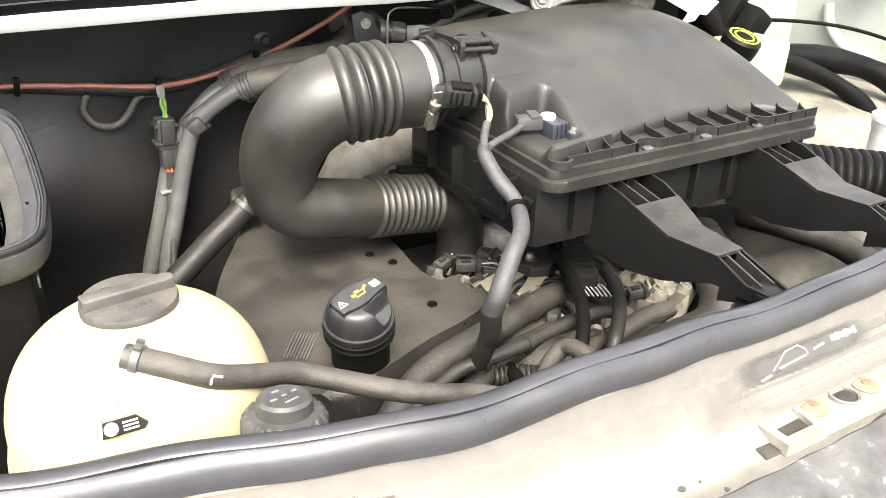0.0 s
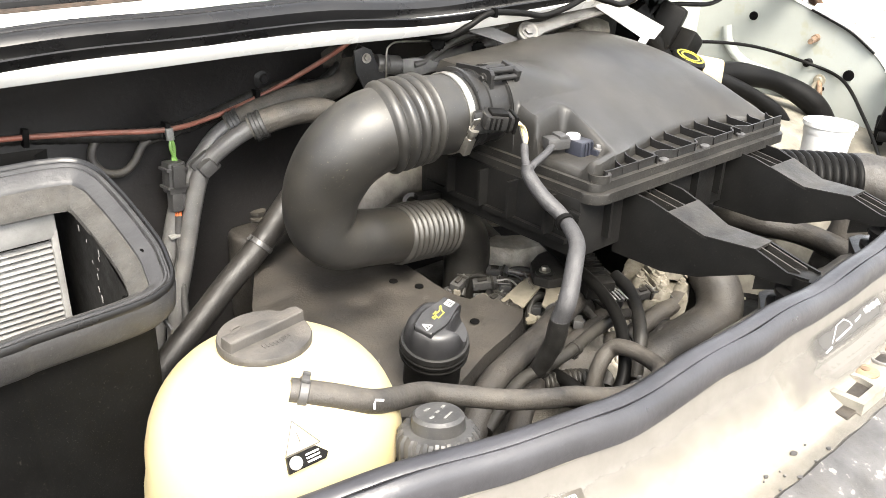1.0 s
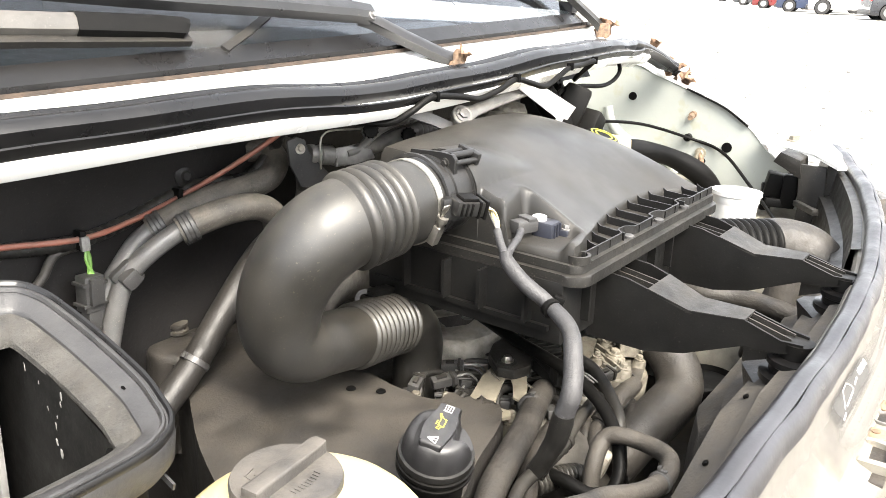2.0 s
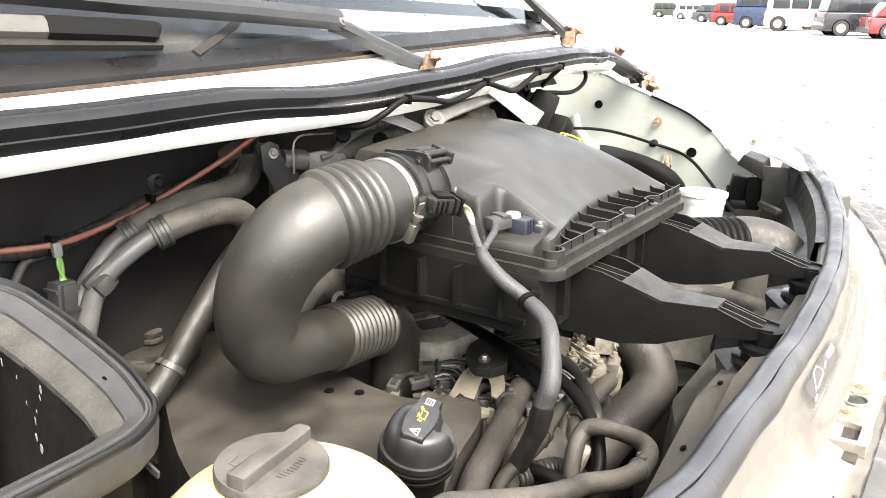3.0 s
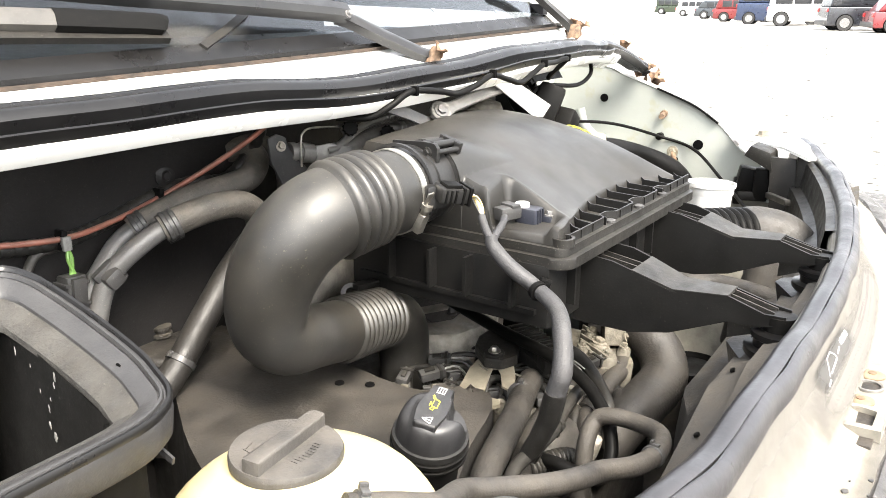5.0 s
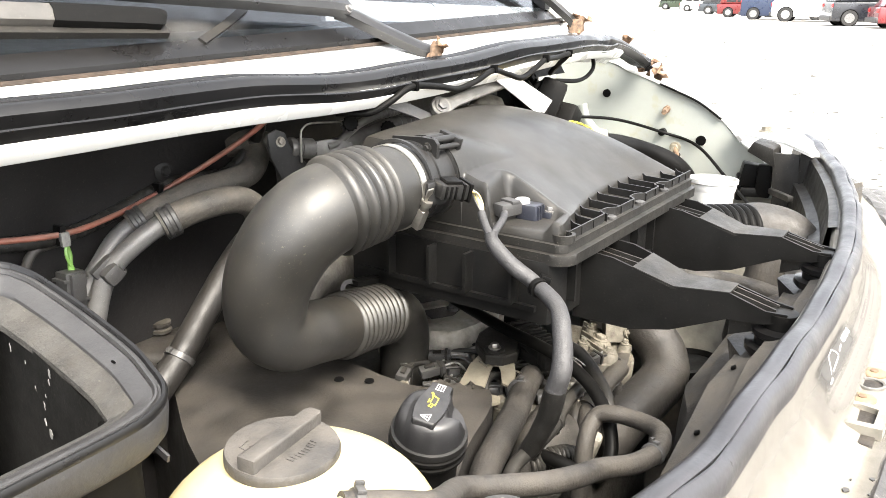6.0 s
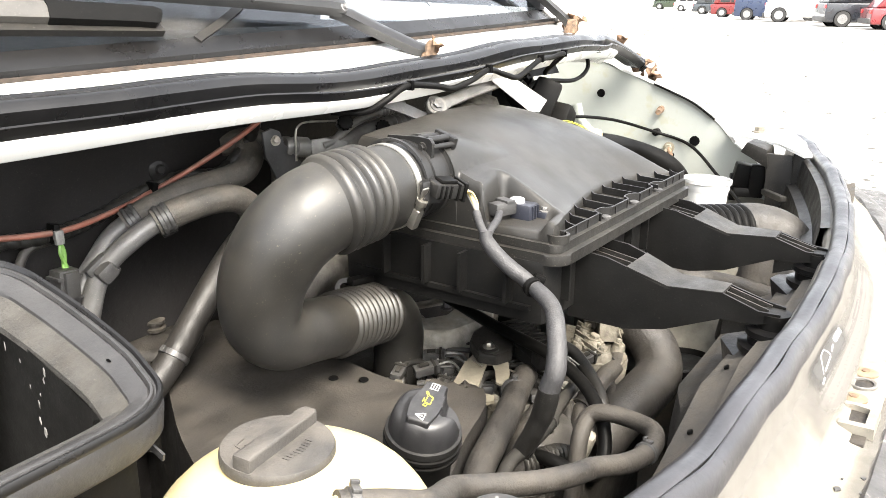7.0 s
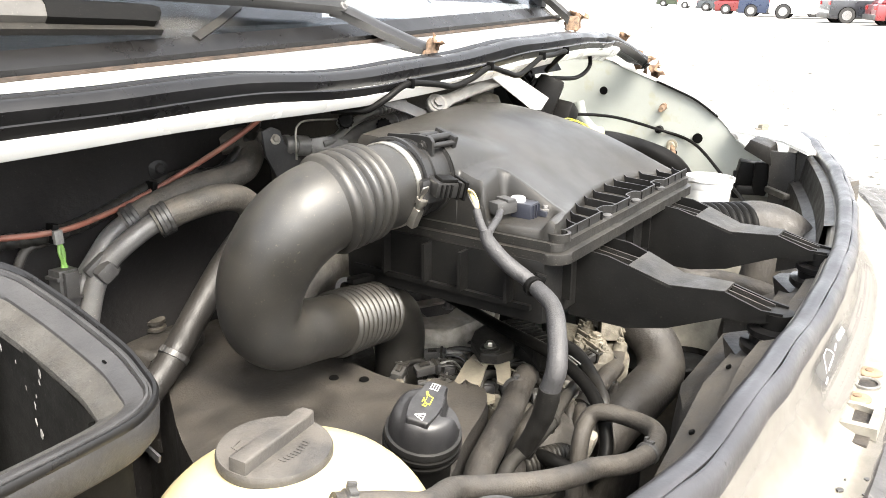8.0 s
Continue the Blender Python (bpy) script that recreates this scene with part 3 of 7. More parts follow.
for a, b in zip(vv, vv[1:]):
    bm.faces.new((a[0], a[1], b[1], b[0]))
part("printed_edge", bm, RUBBER, van, "black printed edge of the glass")
# dirt on the glass: a grey film, washed in streaks, thicker in the corner under the wiper
bm = B()
lay = bm.verts.layers.float.new("film_cover")
lev = [0.006 + 0.16 * (k / 14) ** 1.3 for k in range(15)]
rows = []
for r in screen_rows(lev, n=90, off=0.0020):
    row = []
    for k, p in enumerate(r):
        v = bm.verts.new(p)
        blot = math.exp(-((p[0] - 0.33) / 0.07) ** 2 - ((lev[k] - 0.055) / 0.035) ** 2)
        v[lay] = -0.30 + 0.16 * math.exp(-lev[k] / 0.012) + 0.75 * blot + 0.30 * noise.noise(Vector((p[0] * 46, lev[k] * 9, 1))) + 0.10 * noise.noise(Vector((p[0] * 11, lev[k] * 26, 5)))
        row.append(v)
    rows.append(row)
for a, b in zip(rows, rows[1:]):
    for j in range(len(lev) - 1):
        bm.faces.new((a[j], a[j + 1], b[j + 1], b[j]))
part("glass_dirt", bm, SCREENDIRT, van, "thin grey-brown dirt film washed in streaks on the glass")
bm = B()
gp = [(x, glass_y(x) - 0.001, glass_z(x) + 0.001) for x in smooth_xs(-0.75, 1.24, 50)]
sweep(bm, gp, lambda i: [(-0.007, -0.006), (-0.007, 0.001), (0.0, 0.003), (0.006, 0.004), (0.006, -0.006)], up=(0, 0, 1))
part("windscreen_gasket", bm, RUBBER, van, "thin black glass gasket with brown dirt")
bm = B()
gp = [(x, glass_y(x) - 0.0095, glass_z(x) - 0.001) for x in smooth_xs(-0.75, 1.24, 50)]
sweep(bm, gp, lambda i: [(-0.0008, -0.004), (-0.0008, 0.0004), (0.0008, 0.0005), (0.0008, -0.004)], up=(0, 0, 1))
part("gasket_dirt", bm, DIRT, van, "line of brown dirt along the glass")
bm = B()
rows = [[bm.verts.new((x, y, z)) for y, z in ((1.02, 1.30), (1.05, 1.345), (1.12, 1.375), (1.35, 1.40), (1.6, 1.38), (1.65, 1.1))] for x in smooth_xs(-0.8, 1.3, 20)]
for a, b in zip(rows, rows[1:]):
    for j in range(5):
        bm.faces.new((a[j], a[j + 1], b[j + 1], b[j]))
part("dashboard", bm, DASH, van, "black dashboard behind the glass")
bm = B()
sweep(bm, [(1.245, 1.00, 1.40), (1.23, 1.08, 1.468), (1.19, 1.35, 1.70), (1.13, 1.75, 2.03)], lambda i: [(-0.02, -0.02), (-0.02, 0.012), (0.0, 0.02), (0.06, 0.0), (0.07, -0.04)], up=(0, 0, 1))
part("windscreen_pillar", bm, WHITE, van)
bm = B()
box(bm, 2.0, 1.6, 0.03, pose(0.25, 2.5, 2.05))
part("roof", bm, DASH, van)
bm = B()
box(bm, 2.0, 0.03, 2.0, pose(0.25, 3.2, 1.1))
part("rear_partition", bm, DASH, van)
bm = B()
box(bm, 0.03, 2.0, 0.9, pose(1.26, 2.2, 0.95))
box(bm, 0.03, 1.3, 0.65, pose(1.26, 2.55, 1.725))
part("far_door", bm, WHITE, van)
bm = B()
CABP = [(1.04, 0.45), (3.2, 0.45), (3.2, 2.05), (1.80, 2.05), (1.04, 1.42)]
to_side = Matrix(((0, 0, 1, 1.20), (1, 0, 0, 0), (0, 1, 0, 0), (0, 0, 0, 1)))
prism(bm, [(1.04, 0.45), (3.2, 0.45), (3.2, 1.40), (1.04, 1.40)], 0, 0.02, to_side)
prism(bm, [(1.65, 1.40), (3.2, 1.40), (3.2, 2.05), (1.65, 2.05)], 0, 0.02, to_side)
prism(bm, [(1.02, 1.432), (1.65, 1.452), (1.65, 1.485), (1.02, 1.452)], 0, 0.02, to_side)
part("far_door_lining", bm, DASH, van, "black door lining round the open side window")
bm = B()
prism(bm, CABP, 0, 0.02, Matrix(((0, 0, 1, -0.79), (1, 0, 0, 0), (0, 1, 0, 0), (0, 0, 0, 1))))
part("near_door_lining", bm, DASH, van)
bm = B()
box(bm, 2.0, 1.6, 0.02, pose(0.25, 2.4, 0.55))
part("cab_floor", bm, DASH, van)


# outer skin of the cab and the front below the panel
bm = B()
box(bm, 2.16, 1.56, 0.02, pose(0.22, 2.48, 2.085), 0.008)
part("roof_skin", bm, WHITE, van)
bm = B()
prism(bm, CABP, 0, 0.02, Matrix(((0, 0, 1, -0.83), (1, 0, 0, 0), (0, 1, 0, 0), (0, 0, 0, 1))), bevel=0.004)
part("near_door", bm, WHITE, van)
bm = B()
box(bm, 2.1, 0.02, 1.7, pose(0.22, 3.24, 1.2))
part("rear_skin", bm, WHITE, van)
bm = B()
rows = []
for i in range(len(front_pts)):
    (px, py), (nx, ny) = front_frame(i)
    rows.append([bm.verts.new((px + nx * f, py + ny * f, z)) for f, z in ((0.235, 0.91), (0.25, 0.70), (0.27, 0.64), (0.275, 0.42), (0.25, 0.36), (0.15, 0.34))])
for a, b in zip(rows, rows[1:]):
    for j in range(5):
        bm.faces.new((a[j], a[j + 1], b[j + 1], b[j]))
part("bumper_skin", bm, WHITE, van)
for x in (-0.80, 1.60):
    bm = B()
    prism(bm, [(0.64, 0.40), (1.10, 0.40), (1.10, 1.27), (0.90, 1.24), (0.72, 1.10), (0.64, 1.00)], 0, 0.02, Matrix(((0, 0, 1, x), (1, 0, 0, 0), (0, 1, 0, 0), (0, 0, 0, 1))), bevel=0.004)
    part("wing_skin", bm, WHITE, van)


# ---- air filter box ----
airbox = thing("air_filter_box", "large black plastic air filter box with two mounting arms", "air filter box")
bm = B()
prism(bm, [(0.445, 0.592), (0.86, 0.592), (0.87, 0.87), (0.44, 0.87)], 1.114, 1.186, bevel=0.008)
part("lower_box", bm, BOXBLACK, airbox)
for x in (0.49, 0.56, 0.665, 0.72, 0.80):
    bm = B()
    box(bm, 0.004, 0.012, 0.05, pose(x, 0.588, 1.156))
    part("box_rib", bm, BOXBLACK, airbox)
for y in (0.63, 0.69, 0.74, 0.80):
    bm = B()
    prism(bm, [(0, -0.002), (0.018, -0.002), (0.018, 0.002), (0, 0.002)], -0.022, 0.024, pose(0.428, y, 1.158))
    part("box_rib", bm, BOXBLACK, airbox)
bm = B()
box(bm, 0.006, 0.25, 0.006, pose(0.4405, 0.73, 1.132))
part("box_ledge", bm, BOXBLACK, airbox)
bm = B()


def rrect(x0, y0, x1, y1, r, n=5):
    out = []
    for cx, cy, a0 in ((x1 - r, y0 + r, -90), (x1 - r, y1 - r, 0), (x0 + r, y1 - r, 90), (x0 + r, y0 + r, 180)):
        for i in range(n + 1):
            a = radians(a0 + 90 * i / n)
            out.append((cx + r * math.cos(a), cy + r * math.sin(a)))
    return out


prism(bm, rrect(0.447, 0.572, 0.862, 0.876, 0.022), 1.182, 1.194, bevel=0.003)
part("lower_flange", bm, BLACKD, airbox)
bm = B()
prism(bm, rrect(0.453, 0.580, 0.86, 0.872, 0.012), 1.1945, 1.204, bevel=0.002)
part("lid_flange", bm, BLACKD, airbox)


# lid shell: a height over the plan, set back in an arch behind the front flange
def smooth(x, xs, ys):
    """A smooth curve through the points, level at none."""
    n = len(xs)
    d = [(ys[min(i + 1, n - 1)] - ys[max(i - 1, 0)]) / (xs[min(i + 1, n - 1)] - xs[max(i - 1, 0)]) for i in range(n)]
    x = min(max(x, xs[0]), xs[-1])
    i = min(max(sum(1 for q in xs if q <= x) - 1, 0), n - 2)
    w = xs[i + 1] - xs[i]
    t = (x - xs[i]) / w
    return (ys[i] * (1 + 2 * t) + d[i] * w * t) * (1 - t) ** 2 + (ys[i + 1] * (3 - 2 * t) - d[i + 1] * w * (1 - t)) * t * t


def lid_front(x):
    return smooth(x, [0.458, 0.475, 0.53, 0.60, 0.68, 0.74, 0.79, 0.825, 0.86], [0.5885, 0.590, 0.608, 0.628, 0.640, 0.641, 0.632, 0.613, 0.596])


def lid_h(x, y):
    f = lid_front(x)
    v = (y - f) / (0.865 - f)
    crest = smooth(x, [0.45, 0.50, 0.56, 0.62, 0.70, 0.78, 0.84, 0.88], [1.290, 1.295, 1.298, 1.302, 1.303, 1.297, 1.282, 1.262])
    front = smooth(x, [0.45, 0.475, 0.50, 0.55, 0.65, 0.75, 0.86], [1.206, 1.207, 1.210, 1.213, 1.216, 1.214, 1.208])
    h = front + (crest - front) * (1 - (1 - min(max(v, 0), 1)) ** 1.9)
    # the round neck that runs out to the air meter
    k = min(max((0.60 - x) / 0.13, 0), 1)
    q = 0.050 ** 2 - (y - 0.765) ** 2
    neck = 1.2535 + (math.sqrt(q) if q > 0 else -0.03)
    if neck > h:
        h += (neck - h) * k * k * (3 - 2 * k)
    return h


def pocket(x, y):
    """Signed distance to the sensor pocket's rounded outline; positive inside."""
    sx, sy, r = 0.058, 0.041, 0.014
    y0 = y - 0.6495 - 0.22 * (x - 0.50)
    qx, qy = abs(x - 0.463) - sx + r, abs(y0) - sy + r
    return r - math.hypot(max(qx, 0), max(qy, 0)) - min(max(qx, qy), 0)


def lid_grid(nx=150, ny=120):
    bm = B()
    vs = []
    for i in range(nx + 1):
        row = []
        for j in range(ny + 1):
            x = 0.458 + 0.405 * i / nx
            f = lid_front(x)
            y = f + (0.872 - f) * j / ny
            h = lid_h(x, y)
            d = pocket(x, y)
            s = min(max((d + 0.001) / 0.011, 0), 1)
            s = s * s * (3 - 2 * s)
            h = h * (1 - s) + min(h, 1.2125) * s
            # soft roll of the rim round the pocket
            h += 0.0018 * math.exp(-((d + 0.004) / 0.0045) ** 2)
            e = min(i / 3 if not (0.715 < y < 0.815) else 1.0, (nx - i) / 6, j / 1.5, (ny - j) / 5.0, 1)
            h = 1.2045 + (h - 1.2045) * math.sqrt(1 - (1 - e) ** 2)
            row.append(bm.verts.new((x, y, h)))
        vs.append(row)
    for a, b in zip(vs, vs[1:]):
        for j in range(ny):
            bm.faces.new((a[j], b[j], b[j + 1], a[j + 1]))
    # side walls down to the flange
    for line in ([r[0] for r in vs], vs[0], [r[-1] for r in vs], vs[-1]):
        low = [bm.verts.new((v.co.x, v.co.y, 1.2042)) for v in line]
        for k in range(len(line) - 1):
            bm.faces.new((line[k], line[k + 1], low[k + 1], low[k]))
    return bm


lid = part("lid", lid_grid(), LID, airbox, "smooth domed black lid, dusty and scuffed")
# ribs in the front gutter, with a wavy low wall that holds the screws
for x in (0.505, 0.535, 0.570, 0.612, 0.648, 0.690, 0.722, 0.752, 0.785, 0.812, 0.838):
    f = lid_front(x + 0.010) + 0.003
    top = 1.2165
    bm = B()
    v = [bm.verts.new(p) for p in ((x, 0.585, 1.204), (x + 0.010, f, 1.204), (x + 0.010, f, top), (x + 0.008, f - 0.006, top - 0.003), (x, 0.585, 1.2135))]
    w = [bm.verts.new(p.co + Vector((0.0015, 0, 0))) for p in v]
    bm.faces.new(v[::-1]), bm.faces.new(w)
    for a in range(5):
        bm.faces.new((v[a], v[(a + 1) % 5], w[(a + 1) % 5], w[a]))
    part("rib", bm, SATIN, lid)
SCREWX = (0.468, 0.585, 0.672, 0.755)
bm = B()
wall = []
for i in range(150):
    x = 0.476 + 0.384 * i / 149
    y = 0.587 + sum(0.010 / (1 + math.exp((abs(x - s) - 0.013) / 0.0018)) for s in SCREWX[1:])
    wall.append((x, y, 1.2035))
sweep(bm, wall, lambda i: [(-0.0009, 0), (-0.0009, 0.0108), (0.0009, 0.0108), (0.0009, 0)], up=(0, 0, 1))
part("front_wall", bm, SATIN, lid)
for s in SCREWX:
    bm = B()
    lathe(bm, [(0.0062, 0), (0.0062, 0.003), (0.0042, 0.0042)], pose(s, 0.586 if s > 0.5 else 0.590, 1.204), 16)
    part("screw", bm, GREYP, airbox, "small dull screw")
bm = B()
lathe(bm, [(0.013, 0), (0.013, 0.009), (0.0095, 0.009), (0.0095, 0.002)], pose(0.470, 0.590, 1.204), 20, caps=False)
part("screw_boss", bm, BLACKD, lid)


def mount_arm(x0, zt):
    """A hollow arm from the box to the rubber mount on the front panel: web plates, a top skin and open pockets at both ends."""
    arm = new("mount_arm")
    arm.parent = airbox
    # profile in y (forward), z: upper line and lower line
    up = [(0.60, zt + 0.004), (0.555, zt), (0.528, zt - 0.008), (0.487, zt - 0.022), (0.430, zt - 0.019), (0.392, zt - 0.030), (0.372, zt - 0.031)]
    lo = [(0.372, zt - 0.040), (0.392, zt - 0.044), (0.430, zt - 0.048), (0.487, zt - 0.072), (0.53, zt - 0.080), (0.60, zt - 0.080)]
    half = {0.60: 0.032, 0.555: 0.032, 0.528: 0.030, 0.487: 0.024, 0.430: 0.017, 0.392: 0.019, 0.372: 0.014}

    def hw(y):
        ks = sorted(half)
        return lerp(y, ks, [half[q] for q in ks])
    for s in (-1, 1):
        bm = B()
        ring = up + lo
        a = [bm.verts.new((x0 + s * hw(y), y, z)) for y, z in ring]
        b = [bm.verts.new((x0 + s * (hw(y) - 0.003), y, z)) for y, z in ring]
        nn = len(ring)
        for i in range(nn):
            bm.faces.new((a[i], a[(i + 1) % nn], b[(i + 1) % nn], b[i]))
        k = len(up)
        for vs in (a, b):
            lows = {y: vs[k + i] for i, (y, z) in enumerate(lo)}
            tops = [(y, vs[i]) for i, (y, z) in enumerate(up)]
            lowy = [(0.60, lows[0.60]), (0.53, lows[0.53]), (0.487, lows[0.487]), (0.430, lows[0.430]), (0.392, lows[0.392]), (0.372, lows[0.372])]
            poly = [v for _, v in tops] + [v for _, v in lowy[::-1]]
            bm.faces.new(poly)
        part("side_web", bm, BOXBLACK, arm)
    bm = B()
    ys = [(0.532, zt - 0.0065), (0.487, zt - 0.0215), (0.430, zt - 0.0185)]
    t = [(bm.verts.new((x0 - hw(y), y, z + 0.0005)), bm.verts.new((x0 + hw(y), y, z + 0.0005)), bm.verts.new((x0 + hw(y), y, z - 0.003)), bm.verts.new((x0 - hw(y), y, z - 0.003))) for y, z in ys]
    for a, b in zip(t, t[1:]):
        for j in range(4):
            bm.faces.new((a[j], a[(j + 1) % 4], b[(j + 1) % 4], b[j]))
    bm.faces.new(t[0]), bm.faces.new(t[-1][::-1])
    part("top_skin", bm, BLACKD, arm, "flat dusty upper face")
    for dx in (-0.006, 0.009):
        for y0, y1, za, zb in ((0.532, 0.60, zt - 0.010, zt), (0.385, 0.430, zt - 0.031, zt - 0.0195)):
            bm = B()
            v = [bm.verts.new(p) for p in ((x0 + dx, y0, za), (x0 + dx, y1, zb), (x0 + dx, y1, zb - 0.05), (x0 + dx, y0, za - 0.02))]
            w = [bm.verts.new(p.co + Vector((0.0022, 0, 0))) for p in v]
            bm.faces.new(v), bm.faces.new(w[::-1])
            for a in range(4):
                bm.faces.new((v[a], v[(a + 1) % 4], w[(a + 1) % 4], w[a]))
            part("inner_rib", bm, BLACKD, arm)
    bm = B()
    lathe(bm, [(0.0165, -0.012), (0.0165, 0.012), (0.008, 0.013)], pose(x0, 0.380, zt - 0.046), 24)
    part("arm_eye", bm, BOXBLACK, arm)
    bm = B()
    lathe(bm, [(0.030, -0.020), (0.033, -0.016), (0.033, -0.010), (0.024, -0.008), (0.024, 0.0), (0.027, 0.002), (0.027, 0.008), (0.018, 0.010)], pose(x0, 0.380, zt - 0.060), 26)
    part("rubber_mount", bm, RUBBER, arm, "round black rubber mount")
    return arm


mount_arm(0.555, 1.178)
mount_arm(0.775, 1.184)

bm = B()
lathe(bm, [(0.012, -0.004), (0.012, 0.004), (0.0065, 0.004), (0.0065, -0.004)], Matrix.Translation((0.398, 0.835, 1.118)) @ Euler((radians(60), 0, radians(-40))).to_matrix().to_4x4(), 20, caps=False)
ef = part("foot_eye", bm, BLACKD, airbox)
singles("foot_arm", [(0.05, 0.016, 0.008, pose(0.425, 0.832, 1.122, 0, 8, 0), 0.002)], BLACK, ef)

# air meter between hose and box
meter = thing("air_flow_meter", "round black air flow meter with a plugged connector", "air flow meter")
AX = Matrix.Translation((0.39, 0.765, 1.255)) @ Euler((0, radians(90), 0)).to_matrix().to_4x4()
bm = B()
lathe(bm, [(0.043, -0.01), (0.0445, 0.004), (0.0445, 0.036), (0.0465, 0.037), (0.0465, 0.046), (0.0445, 0.047), (0.0445, 0.066), (0.0475, 0.067), (0.0475, 0.073), (0.045, 0.074), (0.045, 0.115)], AX, 44)
part("housing", bm, SATIN, meter)
bm = B()
lathe(bm, [(0.0485, 0.0), (0.0515, 0.001), (0.0515, 0.005), (0.0485, 0.006)], AX @ pose(0, 0, 0.014), 44, caps=False)
part("collar", bm, SATIN, meter)
YZ = Matrix(((0, 0, 1, 0.430), (1, 0, 0, 0), (0, 1, 0, 0), (0, 0, 0, 1)))
bm = B()
prism(bm, [(0.7285, 1.2835), (0.7275, 1.3005), (0.7315, 1.3055), (0.748, 1.3065), (0.790, 1.3045), (0.792, 1.294), (0.752, 1.290), (0.742, 1.2835)], 0, 0.006, YZ, bevel=0.0012)
part("flange", bm, SATIN, meter)
bm = B()
prism(bm, [(0.7225, 1.250), (0.7335, 1.250), (0.7375, 1.284), (0.7285, 1.284)], 0, 0.007, YZ, bevel=0.0012)
part("stay", bm, SATIN, meter)
for y, z, r in ((0.7505, 1.3035, 0.0034), (0.7375, 1.3025, 0.0042), (0.7305, 1.2955, 0.0032)):
    bm = B()
    rod(bm, (0.434, y, z), (0.474, y - 0.002, z - 0.001), r)
    part("clip_lug", bm, SATIN, meter)
singles("lug_tab", [(0.008, 0.030, 0.015, pose(0.473, 0.740, 1.2985, 18, 0, 0), 0.0025)], SATIN, meter)
bm = B()
bolt(bm, (0.4295, 0.7405, 1.2955), (-1, 0, 0), 0.0038, 0.003)
part("bolt", bm, BLACKD, meter, "small Torx bolt")
bm = B()
box(bm, 0.026, 0.034, 0.026, pose(0.408, 0.722, 1.254, 0, 0, -20), 0.004)
part("sensor_base", bm, SATIN, meter)
plug = new("plug")
plug.parent = meter
PM = pose(0.416, 0.697, 1.257, 10, 8, -22)
bm = B()
box(bm, 0.040, 0.021, 0.017, PM, 0.003)
part("plug_body", bm, SATIN, plug, "dark grey plug")
singles("latch_tab", [(0.020, 0.016, 0.004, PM @ pose(-0.004, 0, 0.0102), 0.001)], BLACK, plug)
singles("plug_collar", [(0.004, 0.025, 0.021, PM @ pose(0.016, 0, 0), 0.001), (0.003, 0.0235, 0.0195, PM @ pose(0.008, 0, 0), 0.0008)], BLACK, plug)
singles("plug_rib", [(0.0025, 0.002, 0.014, PM @ pose(dx, -0.0108, 0), 0.0004) for dx in (-0.014, -0.008, -0.002)], BLACK, plug)
for i, (mt, dy) in enumerate(((YELW, -0.006), (WHITEW, -0.002), (YELW, 0.002), (GREYP, 0.006))):
    bm = B()
    s = PM @ Vector((0.018, dy, 0.0))
    tube(bm, [s, s + Vector((0.006, -0.005 + dy * 0.3, -0.002)), Vector((0.435 - dy * 0.3, 0.674 + dy * 0.4, 1.240)), Vector((0.429, 0.666, 1.230))], 0.0013, 5, 6)
    part("wire", bm, mt, plug)

# intake hose
hose = thing("intake_hose", "thick satin black U-shaped rubber intake hose with bellows", "intake hose")
UP = [(0.412, 0.764, 1.254, 0.0465), (0.385, 0.764, 1.254, 0.0468), (0.36, 0.764, 1.255, 0.0468), (0.315, 0.764, 1.253, 0.0468), (0.285, 0.770, 1.247, 0.0475), (0.260, 0.782, 1.227, 0.0468), (0.245, 0.795, 1.196, 0.0455),
      (0.239, 0.802, 1.166, 0.0432), (0.2425, 0.804, 1.136, 0.0405), (0.262, 0.801, 1.115, 0.0375), (0.300, 0.803, 1.105, 0.0355), (0.350, 0.811, 1.092, 0.0355), (0.40, 0.818, 1.083, 0.0355), (0.448, 0.822, 1.073, 0.035),
      (0.478, 0.826, 1.056, 0.0345), (0.496, 0.832, 1.025, 0.0340), (0.500, 0.836, 0.985, 0.033), (0.497, 0.838, 0.92, 0.032)]
P_ = np.array(spline(UP, 8))
s_ = np.concatenate([[0], np.cumsum(np.linalg.norm(np.diff(P_[:, :3], axis=0), axis=1))])
s_ /= s_[-1]


def at_x(x, lo=True):
    idx = range(len(P_) // 3) if lo else range(len(P_) // 2, len(P_))
    return s_[min(idx, key=lambda i: abs(P_[i, 0] - x))]


r1 = (at_x(0.356), at_x(0.299), 5, 0.0062)
r2 = (at_x(0.352, False), at_x(0.446, False), 10, 0.0042)
tube_bm = tube(B(), UP, 0.04, 8, 40, ripple=[r1, r2])
part("hose_body", tube_bm, DUCT, hose)
bm = B()
lathe(bm, [(0.0472, 0), (0.0484, 0.0003), (0.0484, 0.0088), (0.0472, 0.0091)], Matrix.Translation((0.389, 0.764, 1.254)) @ Euler((0, radians(90), 0)).to_matrix().to_4x4(), 48, caps=False)
clamp = part("hose_clamp", bm, STEEL, hose, "bright steel band clamp")
bm = B()
CM = Matrix.Translation((0.391, 0.722, 1.226)) @ Euler((radians(25), 0, 0)).to_matrix().to_4x4()
box(bm, 0.011, 0.010, 0.024, CM, 0.002)
lathe(bm, [(0.005, 0.012), (0.005, 0.018), (0.0065, 0.018), (0.0065, 0.024)], CM, 10)
box(bm, 0.010, 0.002, 0.020, CM @ pose(0, 0.001, 0.028), 0.0005)
part("clamp_screw", bm, STEEL, clamp)
bm = B()
